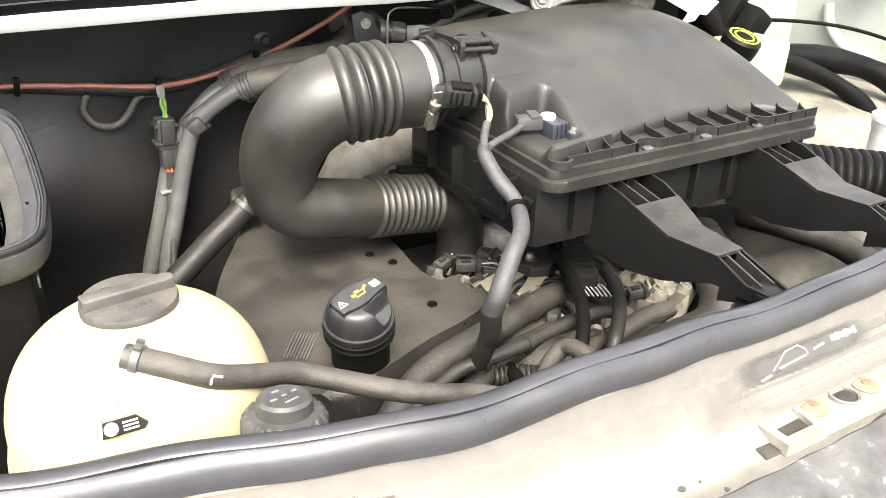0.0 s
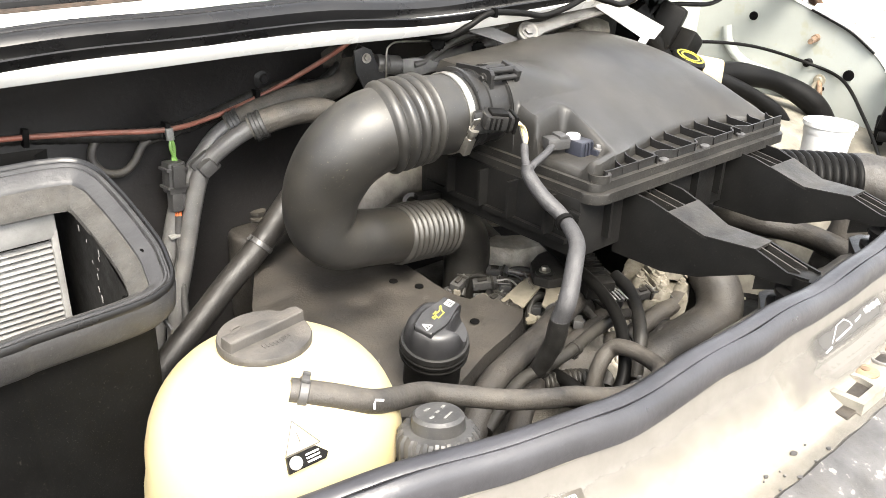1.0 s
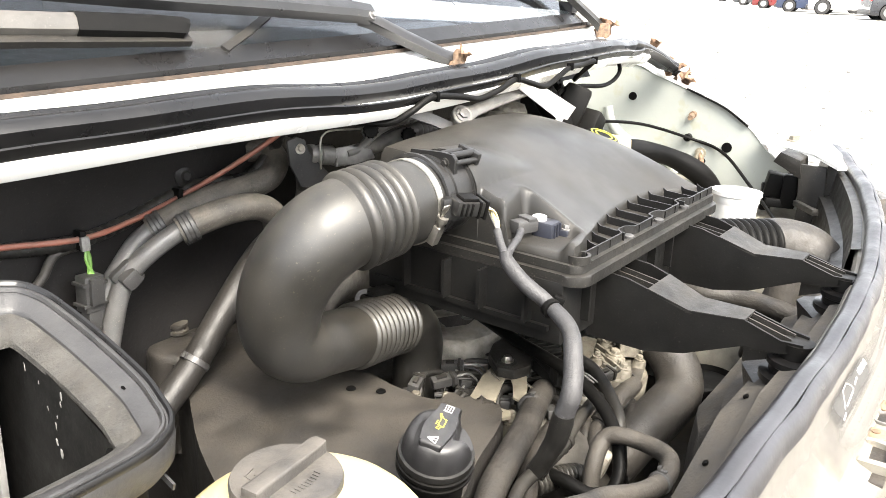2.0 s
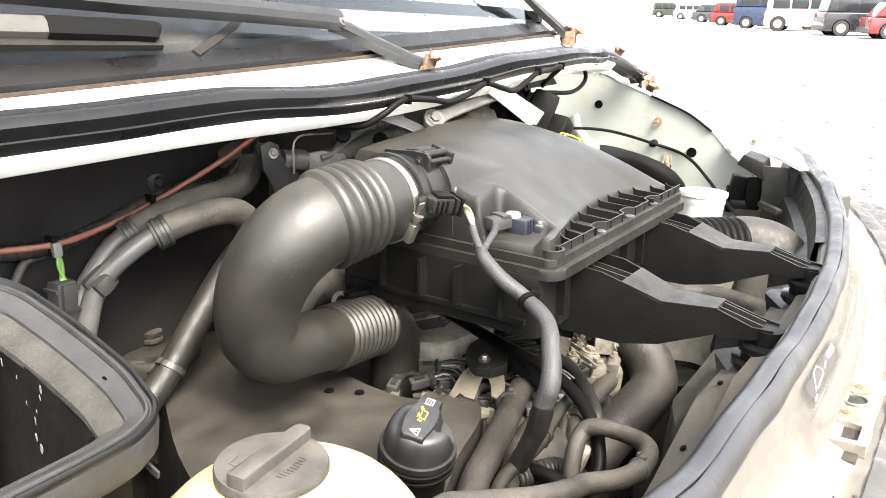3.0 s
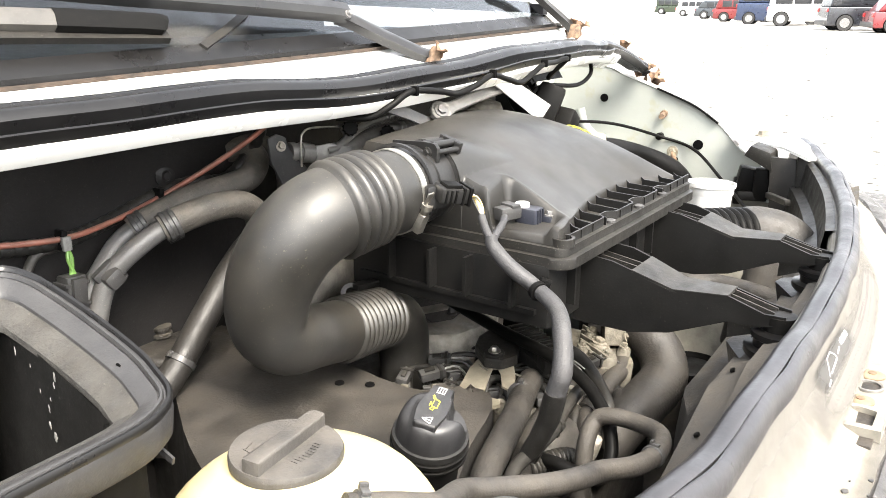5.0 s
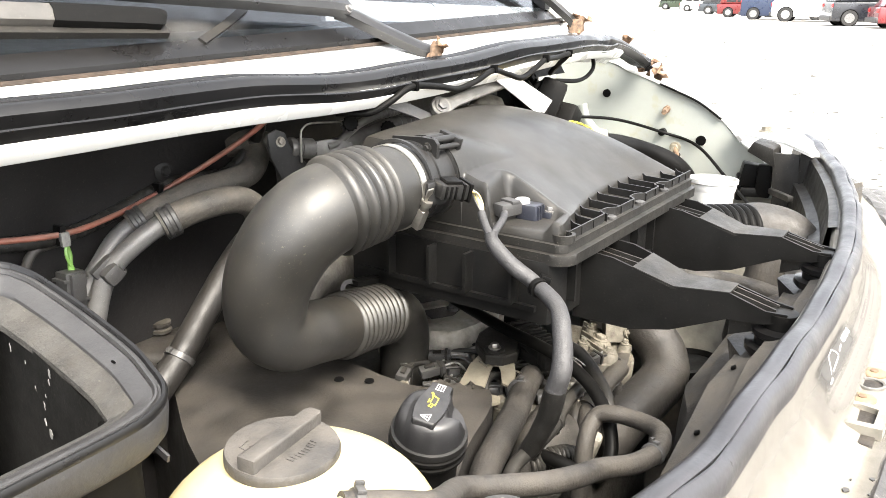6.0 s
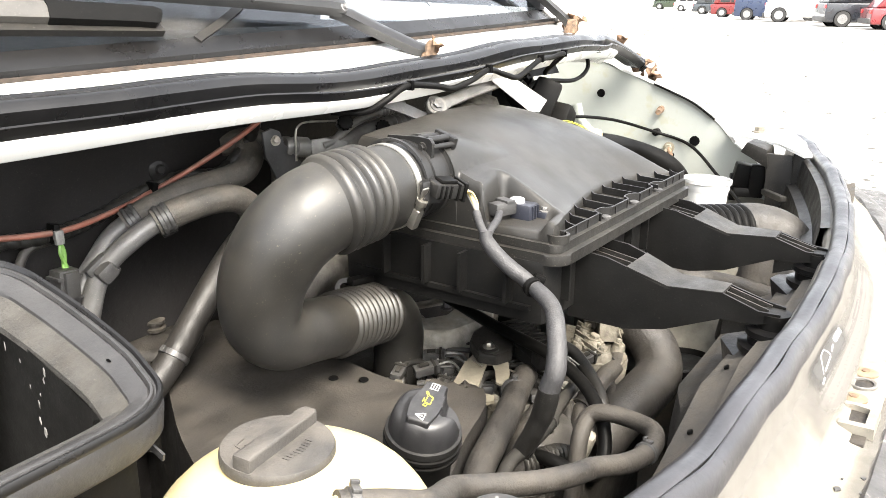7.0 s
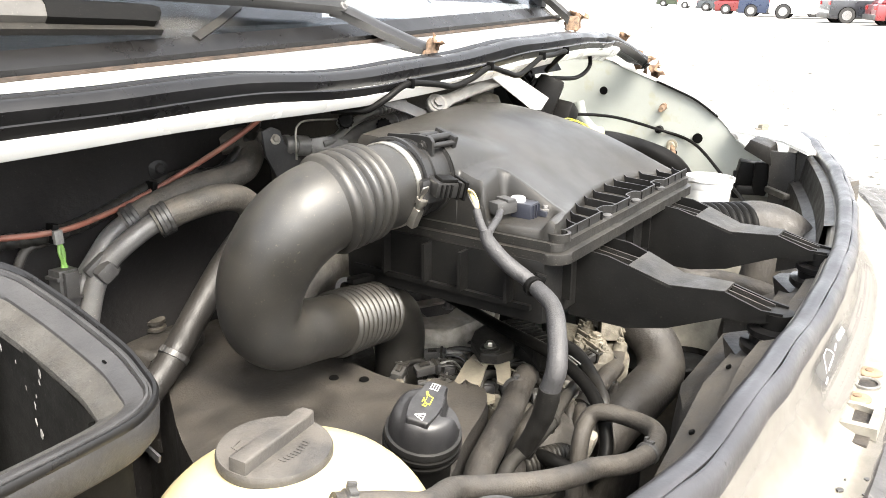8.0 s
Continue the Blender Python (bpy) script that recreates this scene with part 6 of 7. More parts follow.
# heater hoses on two metal pipes
for nm, pts, pipe in (("heater_hose", [(0.250, 0.984, 1.209), (0.278, 0.972, 1.220), (0.312, 0.965, 1.225), (0.345, 0.962, 1.222), (0.372, 0.966, 1.205), (0.385, 0.975, 1.175), (0.39, 0.985, 1.12)],
                       [(0.256, 0.982, 1.212), (0.232, 0.993, 1.197), (0.205, 1.006, 1.174), (0.188, 1.012, 1.150), (0.175, 1.015, 1.11), (0.155, 1.015, 1.04), (0.130, 1.01, 0.96), (0.11, 1.0, 0.85)]),
                      ("heater_hose", [(0.244, 1.034, 1.200), (0.275, 1.020, 1.216), (0.32, 1.012, 1.229), (0.37, 1.012, 1.232), (0.41, 1.016, 1.238), (0.432, 1.026, 1.255), (0.43, 1.045, 1.270), (0.41, 1.06, 1.268)],
                       [(0.250, 1.032, 1.204), (0.225, 1.034, 1.190), (0.200, 1.030, 1.168), (0.178, 1.030, 1.142), (0.158, 1.033, 1.10), (0.136, 1.033, 1.03), (0.110, 1.03, 0.95), (0.09, 1.02, 0.85)])):
    h = hose_thing(nm, "grey-brown rubber heater hose on a metal pipe", pts, 0.0165, HEATER, seg=18)
    bm = tube(B(), pipe, 0.0115, 8, 16)
    part("metal_pipe", bm, COATED, h, "dark coated metal pipe")
    bm = B()
    m, l = along(pts[0], pts[1])
    lathe(bm, [(0.0172, 0.003), (0.0185, 0.004), (0.0185, 0.008), (0.0172, 0.009), (0.0172, 0.013), (0.0185, 0.014), (0.0185, 0.018), (0.0172, 0.019)], m, 24)
    box(bm, 0.004, 0.012, 0.018, m @ pose(0.008, -0.018, 0.011, 0, 0, 25), 0.001)
    part("spring_clamp", bm, GREYP, h)
bm = B()
PMX = pose(0.196, 1.016, 1.163, 0, -35, -8)
box(bm, 0.022, 0.050, 0.020, PMX, 0.006)
box(bm, 0.030, 0.012, 0.030, PMX @ pose(0, -0.006, 0), 0.004)
tagged(part("pipe_bracket", bm, GREYP), "grey plastic bracket clipping the two pipes", "bracket")
hose_thing("bulkhead_hose", "curved dusty heater hose at the bulkhead", [(0.425, 1.06, 1.275), (0.455, 1.04, 1.268), (0.475, 1.02, 1.245), (0.472, 1.01, 1.21), (0.45, 1.0, 1.17), (0.43, 0.99, 1.12)], 0.0165, HEATER, seg=18)

# refrigerant pipes and their valve block
ac = thing("refrigerant_pipes", "dull aluminium refrigerant pipes with black valve caps", "pipes")
bm = B()
tube(bm, [(0.500, 0.962, 1.263), (0.520, 0.960, 1.266), (0.544, 0.964, 1.275), (0.569, 0.968, 1.283), (0.608, 0.970, 1.291), (0.655, 0.970, 1.294), (0.70, 0.98, 1.297)], 0.0058, 8, 14, ripple=[(0.62, 0.82, 5, 0.002)])
part("thin_pipe", bm, PIPE, ac)
bm = B()
tube(bm, [(0.485, 0.975, 1.258), (0.530, 0.975, 1.259), (0.578, 0.975, 1.263), (0.642, 0.975, 1.272), (0.704, 0.974, 1.269), (0.76, 0.98, 1.265)], 0.0108, 8, 18, ripple=[(0.62, 0.86, 6, 0.0025)])
part("thick_pipe", bm, PIPE, ac)
bm = B()
lathe(bm, [(0.0125, 0), (0.0135, 0.002), (0.0135, 0.008), (0.0120, 0.009), (0.0120, 0.016), (0.0135, 0.017), (0.0135, 0.036), (0.011, 0.038)], along((0.447, 0.980, 1.268), (0.492, 0.972, 1.261))[0], 26)
part("valve_block", bm, PIPE, ac)
bm = B()
prism(bm, [(-0.012, -0.013), (0.020, -0.012), (0.050, -0.008), (0.046, 0.004), (0.012, 0.013), (-0.010, 0.012)], 0, 0.006, Matrix.Translation((0.494, 0.966, 1.260)) @ Euler((radians(80), 0, radians(-14))).to_matrix().to_4x4(), bevel=0.002)
part("pipe_flange", bm, PIPE, ac)
for p in ((0.540, 0.955, 1.290), (0.620, 0.955, 1.273)):
    CMX = Matrix.Translation(p) @ Vector((-0.62, -0.7, 0.25)).to_track_quat("Z", "Y").to_matrix().to_4x4()
    bm = B()
    rings = [[bm.verts.new(CMX @ Vector((r * (1.0 if j % 2 else 0.86) * math.cos(math.pi * j / 12), r * (1.0 if j % 2 else 0.86) * math.sin(math.pi * j / 12), z))) for j in range(24)] for r, z in ((0.0105, -0.008), (0.0115, 0.004), (0.0095, 0.006), (0.004, 0.0065))]
    for ra, rb in zip(rings, rings[1:]):
        for j in range(24):
            bm.faces.new((ra[j], ra[(j + 1) % 24], rb[(j + 1) % 24], rb[j]))
    bm.faces.new(rings[-1])
    vc = part("valve_cap", bm, BLACK, ac, "black ribbed valve cap")
    bm = B()
    lathe(bm, [(0.0115, -0.024), (0.0115, -0.008)], CMX, 6)
    part("hex_nut", bm, PIPE, vc)
bm = B()
tube(bm, [(0.452, 0.962, 1.250), (0.453, 0.962, 1.284), (0.458, 0.962, 1.294), (0.474, 0.962, 1.298), (0.528, 0.965, 1.293), (0.56, 0.97, 1.292)], 0.0014, 6, 8)
part("wire_guard", bm, STEEL, ac)
bm = B()
prism(bm, [(0.405, 1.292), (0.420, 1.296), (0.434, 1.290), (0.440, 1.272), (0.478, 1.236), (0.474, 1.222), (0.425, 1.230), (0.408, 1.262)], 0, 0.003, Matrix(((1, 0, 0, 0), (0, 0, -1, 0.973), (0, 1, 0, 0), (0, 0, 0, 1))), bevel=0.0008)
pmn = tagged(part("pipe_mount", bm, GREYP), "grey metal bracket with a bolt on the bulkhead", "bracket")
bm = B()
bolt(bm, (0.424, 0.969, 1.280), (-0.3, -0.9, 0.3), 0.0045)
part("bolt", bm, CAST, pmn)

# wiper linkage rod under the scuttle
lk = thing("wiper_linkage", "grey steel wiper linkage rod with bolted end", "linkage")
bm = B()
sweep(bm, [(0.640, 0.876, 1.308), (0.652, 0.876, 1.3085), (0.672, 0.876, 1.311), (0.72, 0.878, 1.317), (0.82, 0.882, 1.327), (0.90, 0.89, 1.337)], lambda i: [(-w, -0.004) if k == 0 else p for w in [(0.013, 0.012, 0.0085, 0.0085, 0.009, 0.009)[i]] for k, p in enumerate([(-w, -0.004), (-w, 0.002), (-w * 0.6, 0.005), (w * 0.6, 0.005), (w, 0.002), (w, -0.004)])], up=(-0.3, -0.75, 0.6))
part("rod", bm, PIPE, lk)
LKM = Matrix.Translation((0.638, 0.872, 1.3085)) @ Vector((-0.35, -0.72, 0.6)).to_track_quat("Z", "Y").to_matrix().to_4x4()
bm = B()
lathe(bm, [(0.015, -0.006), (0.0155, -0.004), (0.0155, 0.002), (0.0145, 0.003)], LKM, 28)
part("rod_eye", bm, PIPE, lk)
bm = B()
lathe(bm, [(0.0105, 0.003), (0.0105, 0.0045), (0.0085, 0.005)], LKM, 22)
lathe(bm, [(0.0072, 0.0045), (0.0072, 0.0085), (0.006, 0.009)], LKM, 6)
part("bolt", bm, COATED, lk)
bm = B()
sweep(bm, [(0.535, 0.884, 1.325), (0.58, 0.882, 1.310), (0.628, 0.880, 1.291)], lambda i: [(-0.0085, -0.001), (-0.0085, 0.001), (0.0085, 0.001), (0.0085, -0.001)], up=(-0.3, -0.8, 0.5))
part("link_plate", bm, COATED, lk)
for x, y, z, s in ((0.80, 0.93, 1.275, 0.03), (0.86, 0.94, 1.28, 0.035), (0.74, 0.95, 1.27, 0.03)):
    bm = B()
    bmesh.ops.create_icosphere(bm, subdivisions=2, radius=s, matrix=Matrix.Translation((x, y, z)) @ Matrix.Diagonal((1, 0.8, 0.6, 1)))
    for q in bm.verts:
        q.co += q.normal * 0.01 * noise.noise(q.co * 50)
    part("motor_casting", bm, ALU, lk)

# cable clipped below the seal
sc = hose_thing("scuttle_cable", "thin black cable clipped in waves under the seal", [(0.455, 0.90, 1.318), (0.480, 0.868, 1.318), (0.500, 0.850, 1.331), (0.524, 0.844, 1.344), (0.548, 0.842, 1.347), (0.60, 0.842, 1.341), (0.637, 0.843, 1.335), (0.685, 0.844, 1.342), (0.731, 0.845, 1.353), (0.775, 0.845, 1.344), (0.815, 0.846, 1.336), (0.86, 0.849, 1.347), (0.896, 0.850, 1.358),
                                             (0.95, 0.856, 1.359), (0.998, 0.860, 1.361), (1.00, 0.89, 1.335), (1.03, 0.91, 1.325), (1.10, 0.92, 1.345), (1.18, 0.93, 1.362), (1.25, 0.94, 1.350), (1.28, 0.945, 1.315), (1.22, 0.945, 1.295), (1.10, 0.945, 1.303), (1.02, 0.935, 1.30), (1.0, 0.93, 1.26)], 0.0043, BLACK, seg=10, category="cable")
for x, y, z in ((0.540, 0.842, 1.346), (0.731, 0.844, 1.354), (0.896, 0.849, 1.359), (0.998, 0.859, 1.362)):
    bm = B()
    box(bm, 0.005, 0.011, 0.012, pose(x, y, z + 0.001), 0.0012)
    part("cable_clip", bm, VOID, sc)
bm = B()
TG = [(0.770, 1.336), (0.846, 1.332), (0.984, 1.282), (0.966, 1.262), (0.950, 1.266), (0.945, 1.255), (0.918, 1.252), (0.925, 1.270), (0.880, 1.289)]
prism(bm, TG, 0, 0.002, Matrix(((1, 0, 0, 0), (0, -0.25, -1, 1.203), (0, 1, 0, 0), (0, 0, 0, 1))), bevel=0.0006)
tagged(part("service_tag", bm, PRINT), "blank white plastic tag hanging below the scuttle", "tag")

# brake fluid reservoir with a yellow-printed cap
br = thing("brake_fluid_reservoir", "white brake fluid reservoir with black and yellow cap", "reservoir")
YM = pose(0.990, 0.832, 1.225, 20, 4, 0)
bm = B()
box(bm, 0.13, 0.085, 0.075, pose(1.035, 0.862, 1.186), 0.012, 3)
part("reservoir_body", bm, TANK, br)
bm = B()
lathe(bm, [(0.028, -0.014), (0.030, 0.0), (0.030, 0.012), (0.026, 0.016), (0.02, 0.016)], YM, 36)
yc = part("cap", bm, BLACK, br)
singles("cap_print", [(0.0085, 0.003, 0.0006, YM @ pose(0.0225 * math.cos(a), 0.0225 * math.sin(a), 0.0163, 0, 0, math.degrees(a) + 90), 0) for a in [2 * math.pi * i / 14 for i in range(14)]], YELLOW, yc)
bm = B()
lathe(bm, [(0.0165, 0.0161), (0.0165, 0.0166), (0.0138, 0.0166), (0.0138, 0.0161)], YM, 24, caps=False)
part("cap_ring", bm, YELLOW, yc, "yellow ring of print")

# wiring on the far side of the bay
for nm, pts, r in (("wing_harness", [(1.00, 0.96, 1.30), (1.03, 0.93, 1.24), (1.08, 0.92, 1.19), (1.18, 0.93, 1.17), (1.30, 0.90, 1.155), (1.40, 0.86, 1.13), (1.46, 0.80, 1.08), (1.48, 0.75, 1.0)], 0.022),
                   ("wing_harness", [(1.02, 0.90, 1.15), (1.12, 0.905, 1.165), (1.20, 0.91, 1.16), (1.30, 0.87, 1.12), (1.36, 0.83, 1.07), (1.38, 0.80, 1.0)], 0.016)):
    hose_thing(nm, "thick black taped wiring loom along the wing", [(*p[:3], r * (1 + 0.10 * math.sin(7 * k))) for k, p in enumerate(spline(pts, 5))], r, BLACK, n=3, category="wiring")
bm = B()
for i in range(9):
    p = Vector((1.02 + 0.10 * random.random(), 0.95 + 0.05 * random.random(), 1.24 + 0.08 * random.random()))
    tube(bm, [p, p + Vector((0.03, -0.01, -0.04)), p + Vector((0.05, -0.03, -0.10)), p + Vector((0.07, -0.04, -0.16))], 0.008 + 0.006 * random.random(), 5, 9)
tagged(part("loom_cluster", bm, BLACK), "tangle of black taped cables at the corner", "wiring", kind="stuff")
bm = B()
box(bm, 0.06, 0.05, 0.08, pose(1.06, 0.93, 1.27, 20, 10, 30), 0.01)
box(bm, 0.05, 0.06, 0.05, pose(1.10, 0.92, 1.235, 10, 30, 10), 0.008)
tagged(part("relay_cover", bm, BLACK), "black plastic connector cover", "connector")
hose_thing("release_cable", "thin black release cable across the wing", [(1.05, 0.97, 1.20), (1.20, 0.99, 1.215), (1.40, 0.95, 1.195), (1.545, 0.885, 1.152), (1.55, 0.80, 1.128), (1.45, 0.70, 1.085), (1.30, 0.60, 1.06), (1.12, 0.50, 1.06), (0.98, 0.44, 1.06), (0.93, 0.41, 1.04)], 0.0036, BLACK, seg=10, category="cable")
bm = B()
lathe(bm, [(0.009, 0), (0.009, 0.012), (0.006, 0.014)], Matrix.Translation((1.563, 0.886, 1.150)) @ Euler((0, radians(-90), 0)).to_matrix().to_4x4(), 16)
tagged(part("cable_grommet", bm, BLACK), "small black cable grommet on the wing", "clip")
bm = B()
rod(bm, (1.565, 0.882, 1.204), (1.518, 0.872, 1.202), 0.006)
rod(bm, (1.565, 0.882, 1.204), (1.550, 0.879, 1.2035), 0.0085)
tagged(part("wing_stud", bm, RUST), "rusty threaded stud on the wing", "bolt")
el = thing("earth_strap", "brass earth terminals bolted to the wing", "earth strap")
bm = B()
bolt(bm, (1.560, 0.853, 1.116), (-1, 0, 0), 0.009, 0.007)
part("bolt", bm, ZINC, el)
for dy, mt in ((0.014, ZINC), (-0.014, RUST)):
    bm = B()
    tube(bm, [(1.556, 0.853, 1.116), (1.552, 0.853 + dy * 0.6, 1.098), (1.548, 0.853 + dy, 1.075), (1.54, 0.853 + dy * 1.8, 1.03)], 0.006, 6, 10)
    part("terminal", bm, mt, el)

# headlight carrier and filler neck on the far front corner
# housing of the near headlamp, beyond the end of the seal
nh = thing("headlamp_housing", "black plastic headlamp housing with thin ribs beside the seal", "headlamp")
bm = B()
prism(bm, [(-0.118, 0.42), (-0.112, 0.50), (-0.13, 0.56), (-0.42, 0.575), (-0.56, 0.60), (-0.56, 0.52), (-0.40, 0.44), (-0.20, 0.36), (-0.13, 0.36)], 0.62, 1.055, bevel=0.012)
part("housing", bm, BLACK, nh)
for k, (ya, yb, z) in enumerate(((0.452, 0.508, 1.060), (0.405, 0.47, 1.058), (0.53, 0.552, 1.058))):
    bm = B()
    tube(bm, [(-0.13, yb, z), (-0.20, yb + 0.012, z + 0.004), (-0.30, yb + 0.010, z + 0.002), (-0.40, yb + 0.02, z)], 0.0022 if k else 0.003, 5, 8)
    part("edge_wire", bm, BLACKD, nh)
bm = B()
lathe(bm, [(0.020, -0.03), (0.021, 0.0), (0.017, 0.004), (0.010, 0.004)], pose(-0.185, 0.455, 1.06, -10, 15, 0), 24)
part("adjuster_cap", bm, GREYP, nh)

hl = thing("headlight_carrier", "grey plastic headlight carrier with bolt at the front corner", "bracket")
bm = B()
CP = [(1.535, 0.715), (1.62, 0.695), (1.645, 0.61), (1.56, 0.555), (1.455, 0.532), (1.37, 0.505), (1.355, 0.518), (1.46, 0.585)]
prism(bm, CP, 1.162, 1.168, bevel=0.002)
part("top_plate", bm, WHITE, hl, "pale bent plate")
bm = B()
bolt(bm, (1.585, 0.657, 1.169), (0, 0, 1), 0.012, 0.010)
part("bolt", bm, ALU, hl)
bm = B()
XM = Matrix(((0, 0, -1, 1.425), (1, 0, 0, 0), (0, 1, 0, 0), (0, 0, 0, 1)))
prism(bm, [(0.602, 1.152), (0.548, 1.152), (0.540, 1.04), (0.545, 0.90), (0.60, 0.90), (0.590, 1.06)], 0, 0.008, XM, bevel=0.002)
part("lamp_wall", bm, BLACKD, hl, "flat dusty grey wall")
bm = B()
prism(bm, [(0.547, 1.160), (0.526, 1.154), (0.508, 1.132), (0.500, 1.10), (0.506, 1.07), (0.522, 1.050), (0.540, 1.044), (0.544, 1.10)], 0.008, 0.018, XM, bevel=0.003)
part("lamp_shell", bm, BLACKD, hl, "curved dusty shell of the headlamp")
bm = B()
prism(bm, [(0.64, 1.172), (0.60, 1.160), (0.592, 1.120), (0.62, 1.135), (0.652, 1.150)], -0.05, 0.010, XM, bevel=0.003)
part("carrier_ear", bm, BLACKD, hl)
for sx, sy, sz, m in ((0.04, 0.045, 0.05, pose(1.465, 0.650, 1.092, 10, 0, 20)), (0.03, 0.03, 0.07, pose(1.455, 0.620, 1.085, 0, 0, 10)), (0.03, 0.05, 0.02, pose(1.45, 0.640, 1.058, 0, 10, 20)), (0.022, 0.022, 0.06, pose(1.46, 0.667, 1.065, 0, 10, 20))):
    bm = B()
    box(bm, sx, sy, sz, m, 0.005)
    part("lamp_plug", bm, BLACK, hl)
bm = B()
box(bm, 0.12, 0.012, 0.012, pose(1.34, 0.56, 1.085, 0, 6, 30), 0.003)
part("support_bar", bm, BLACKD, hl)

bm = B()
rows = []
for i in range(len(front_pts)):
    (px, py), (nx, ny) = front_frame(i)
    if 0.90 <= px <= 1.58:
        rows.append([bm.verts.new((px + nx * f, py + ny * f, z)) for f, z in ((-0.012, 1.150), (-0.024, 1.148), (-0.030, 1.10), (-0.046, 1.094), (-0.052, 1.03), (-0.054, 0.80))])
for a, b in zip(rows, rows[1:]):
    for j in range(5):
        bm.faces.new((a[j], a[j + 1], b[j + 1], b[j]))
part("inner_liner", bm, BLACKD, hl, "dark plastic liner behind the seal")

cup = thing("washer_filler_cup", "plain white plastic washer filler cup", "filler cup")
bm = B()
lathe(bm, [(0.034, -0.10), (0.037, -0.02), (0.040, -0.015), (0.0405, -0.004), (0.043, -0.003), (0.043, 0.004), (0.041, 0.004), (0.038, -0.02), (0.034, -0.09)], pose(1.135, 0.632, 1.143, 0, 3, 0), 40)
part("cup_wall", bm, PRINT, cup)

sn = thing("intake_snorkel", "ribbed black air intake snorkel behind the front panel", "air duct")
bm = B()
tube(bm, [(0.86, 0.655, 1.104), (0.93, 0.615, 1.097), (0.985, 0.578, 1.093), (1.035, 0.540, 1.089)], 0.041, 8, 30, ripple=[(0.25, 1.0, 12, 0.0042)])
part("bellows", bm, BLACK, sn, "ribbed black rubber bellows")
bm = B()
tube(bm, [(1.030, 0.544, 1.090, 0.044), (1.055, 0.522, 1.087, 0.046), (1.070, 0.485, 1.073, 0.047), (1.055, 0.455, 1.034, 0.047), (1.03, 0.44, 0.969, 0.047)], 0.046, 8, 30)
part("elbow", bm, HOSED, sn, "dusty plastic elbow")
hose_thing("radiator_hose", "dusty wide hose behind the front panel", [(0.86, 0.66, 1.035), (0.868, 0.59, 1.045), (0.885, 0.535, 1.045), (0.875, 0.475, 1.045), (0.86, 0.43, 1.04)], 0.017, HOSED, seg=18)
bm = B()
lathe(bm, [(0.05, -0.06), (0.042, 0.0), (0.028, 0.05), (0.026, 0.08)], pose(0.92, 0.48, 1.01), 28)
tagged(part("radiator_neck", bm, SHROUD), "dusty conical plastic neck under the mount", "radiator part")
bm = B()
box(bm, 0.30, 0.02, 0.10, pose(0.98, 0.70, 0.98, 0, 0, -10), 0.004)
tagged(part("side_duct", bm, SHROUD), "dusty plastic ducting beside the radiator", "air duct")

# ---- scuttle top: wipers, hinge, leaves ----
gn = Vector((0, -0.643, 0.766))
wp = thing("windscreen_wiper", "black windscreen wiper with a grey blade", "wiper")
bm = B()
sweep(bm, [(0.69, 0.918, 1.375), (0.664, 0.93, 1.384), (0.62, 0.958, 1.407), (0.575, 0.986, 1.432), (0.56, 0.995, 1.437)], lambda i: [(-0.013, -0.006), (-0.013, 0.003), (-0.0145, 0.006), (-0.006, 0.010), (0.006, 0.010), (0.0145, 0.006), (0.013, 0.003), (0.013, -0.006)], up=(0, -0.5, 0.85))
part("arm_neck", bm, ARMGREY, wp, "satin blue-grey wiper arm neck")
bm = B()
sweep(bm, [(0.575, 0.985, 1.440), (0.55, 0.995, 1.444), (0.42, 1.008, 1.454), (0.27, 1.022, 1.464), (0.10, 1.04, 1.478), (-0.3, 1.08, 1.51)], lambda i: [(-0.015, -0.008), (-0.016, 0.004), (-0.010, 0.011), (0.010, 0.011), (0.016, 0.004), (0.015, -0.008)], up=(0, -0.5, 0.85))
part("arm_cover", bm, ARMGREY, wp)
bm = B()
bolt(bm, (0.566, 0.974, 1.440), (0, -0.9, 0.4), 0.004)
part("pivot_pin", bm, COATED, wp)
bl = new("blade")
bl.parent = wp
bl["label"] = "grey wiper blade with black end cap"
bm = B()
sweep(bm, [(0.245, 1.004, 1.434), (0.10, 1.014, 1.440), (-0.1, 1.026, 1.449), (-0.4, 1.05, 1.465)], lambda i: [(-0.012, -0.008), (-0.013, 0.006), (-0.004, 0.012), (0.004, 0.012), (0.013, 0.004), (0.012, -0.008)], up=(0, -0.643, 0.766))
part("spoiler", bm, BLADE, bl)
bm = B()
sweep(bm, [(0.290, 0.999, 1.428), (0.285, 1.000, 1.430), (0.262, 1.003, 1.432), (0.225, 1.005, 1.434), (0.17, 1.009, 1.437)], lambda i: [(-0.013 + 0.004 * (i < 1), -0.009), (-0.0145 + 0.004 * (i < 1), 0.007), (-0.004, 0.0135), (0.004, 0.0135), (0.0145 - 0.004 * (i < 1), 0.005), (0.013, -0.009)], up=(0, -0.643, 0.766))
part("end_cap", bm, BLACK, bl)
bm = B()
sweep(bm, [(0.292, 0.994, 1.418), (0.0, 1.012, 1.428), (-0.4, 1.04, 1.453)], lambda i: [(-0.006, -0.004), (-0.006, 0.004), (0.006, 0.004), (0.006, -0.004)], up=(0, -0.643, 0.766))
part("wiping_rubber", bm, BLACKD, bl)
bm = B()
sweep(bm, [(0.338, 0.994, 1.406), (0.385, 1.012, 1.421), (0.437, 1.034, 1.440)], lambda i: [(-0.005, -0.002), (-0.005, 0.002), (0.005, 0.002), (0.005, -0.002)], up=(0, -0.643, 0.766))
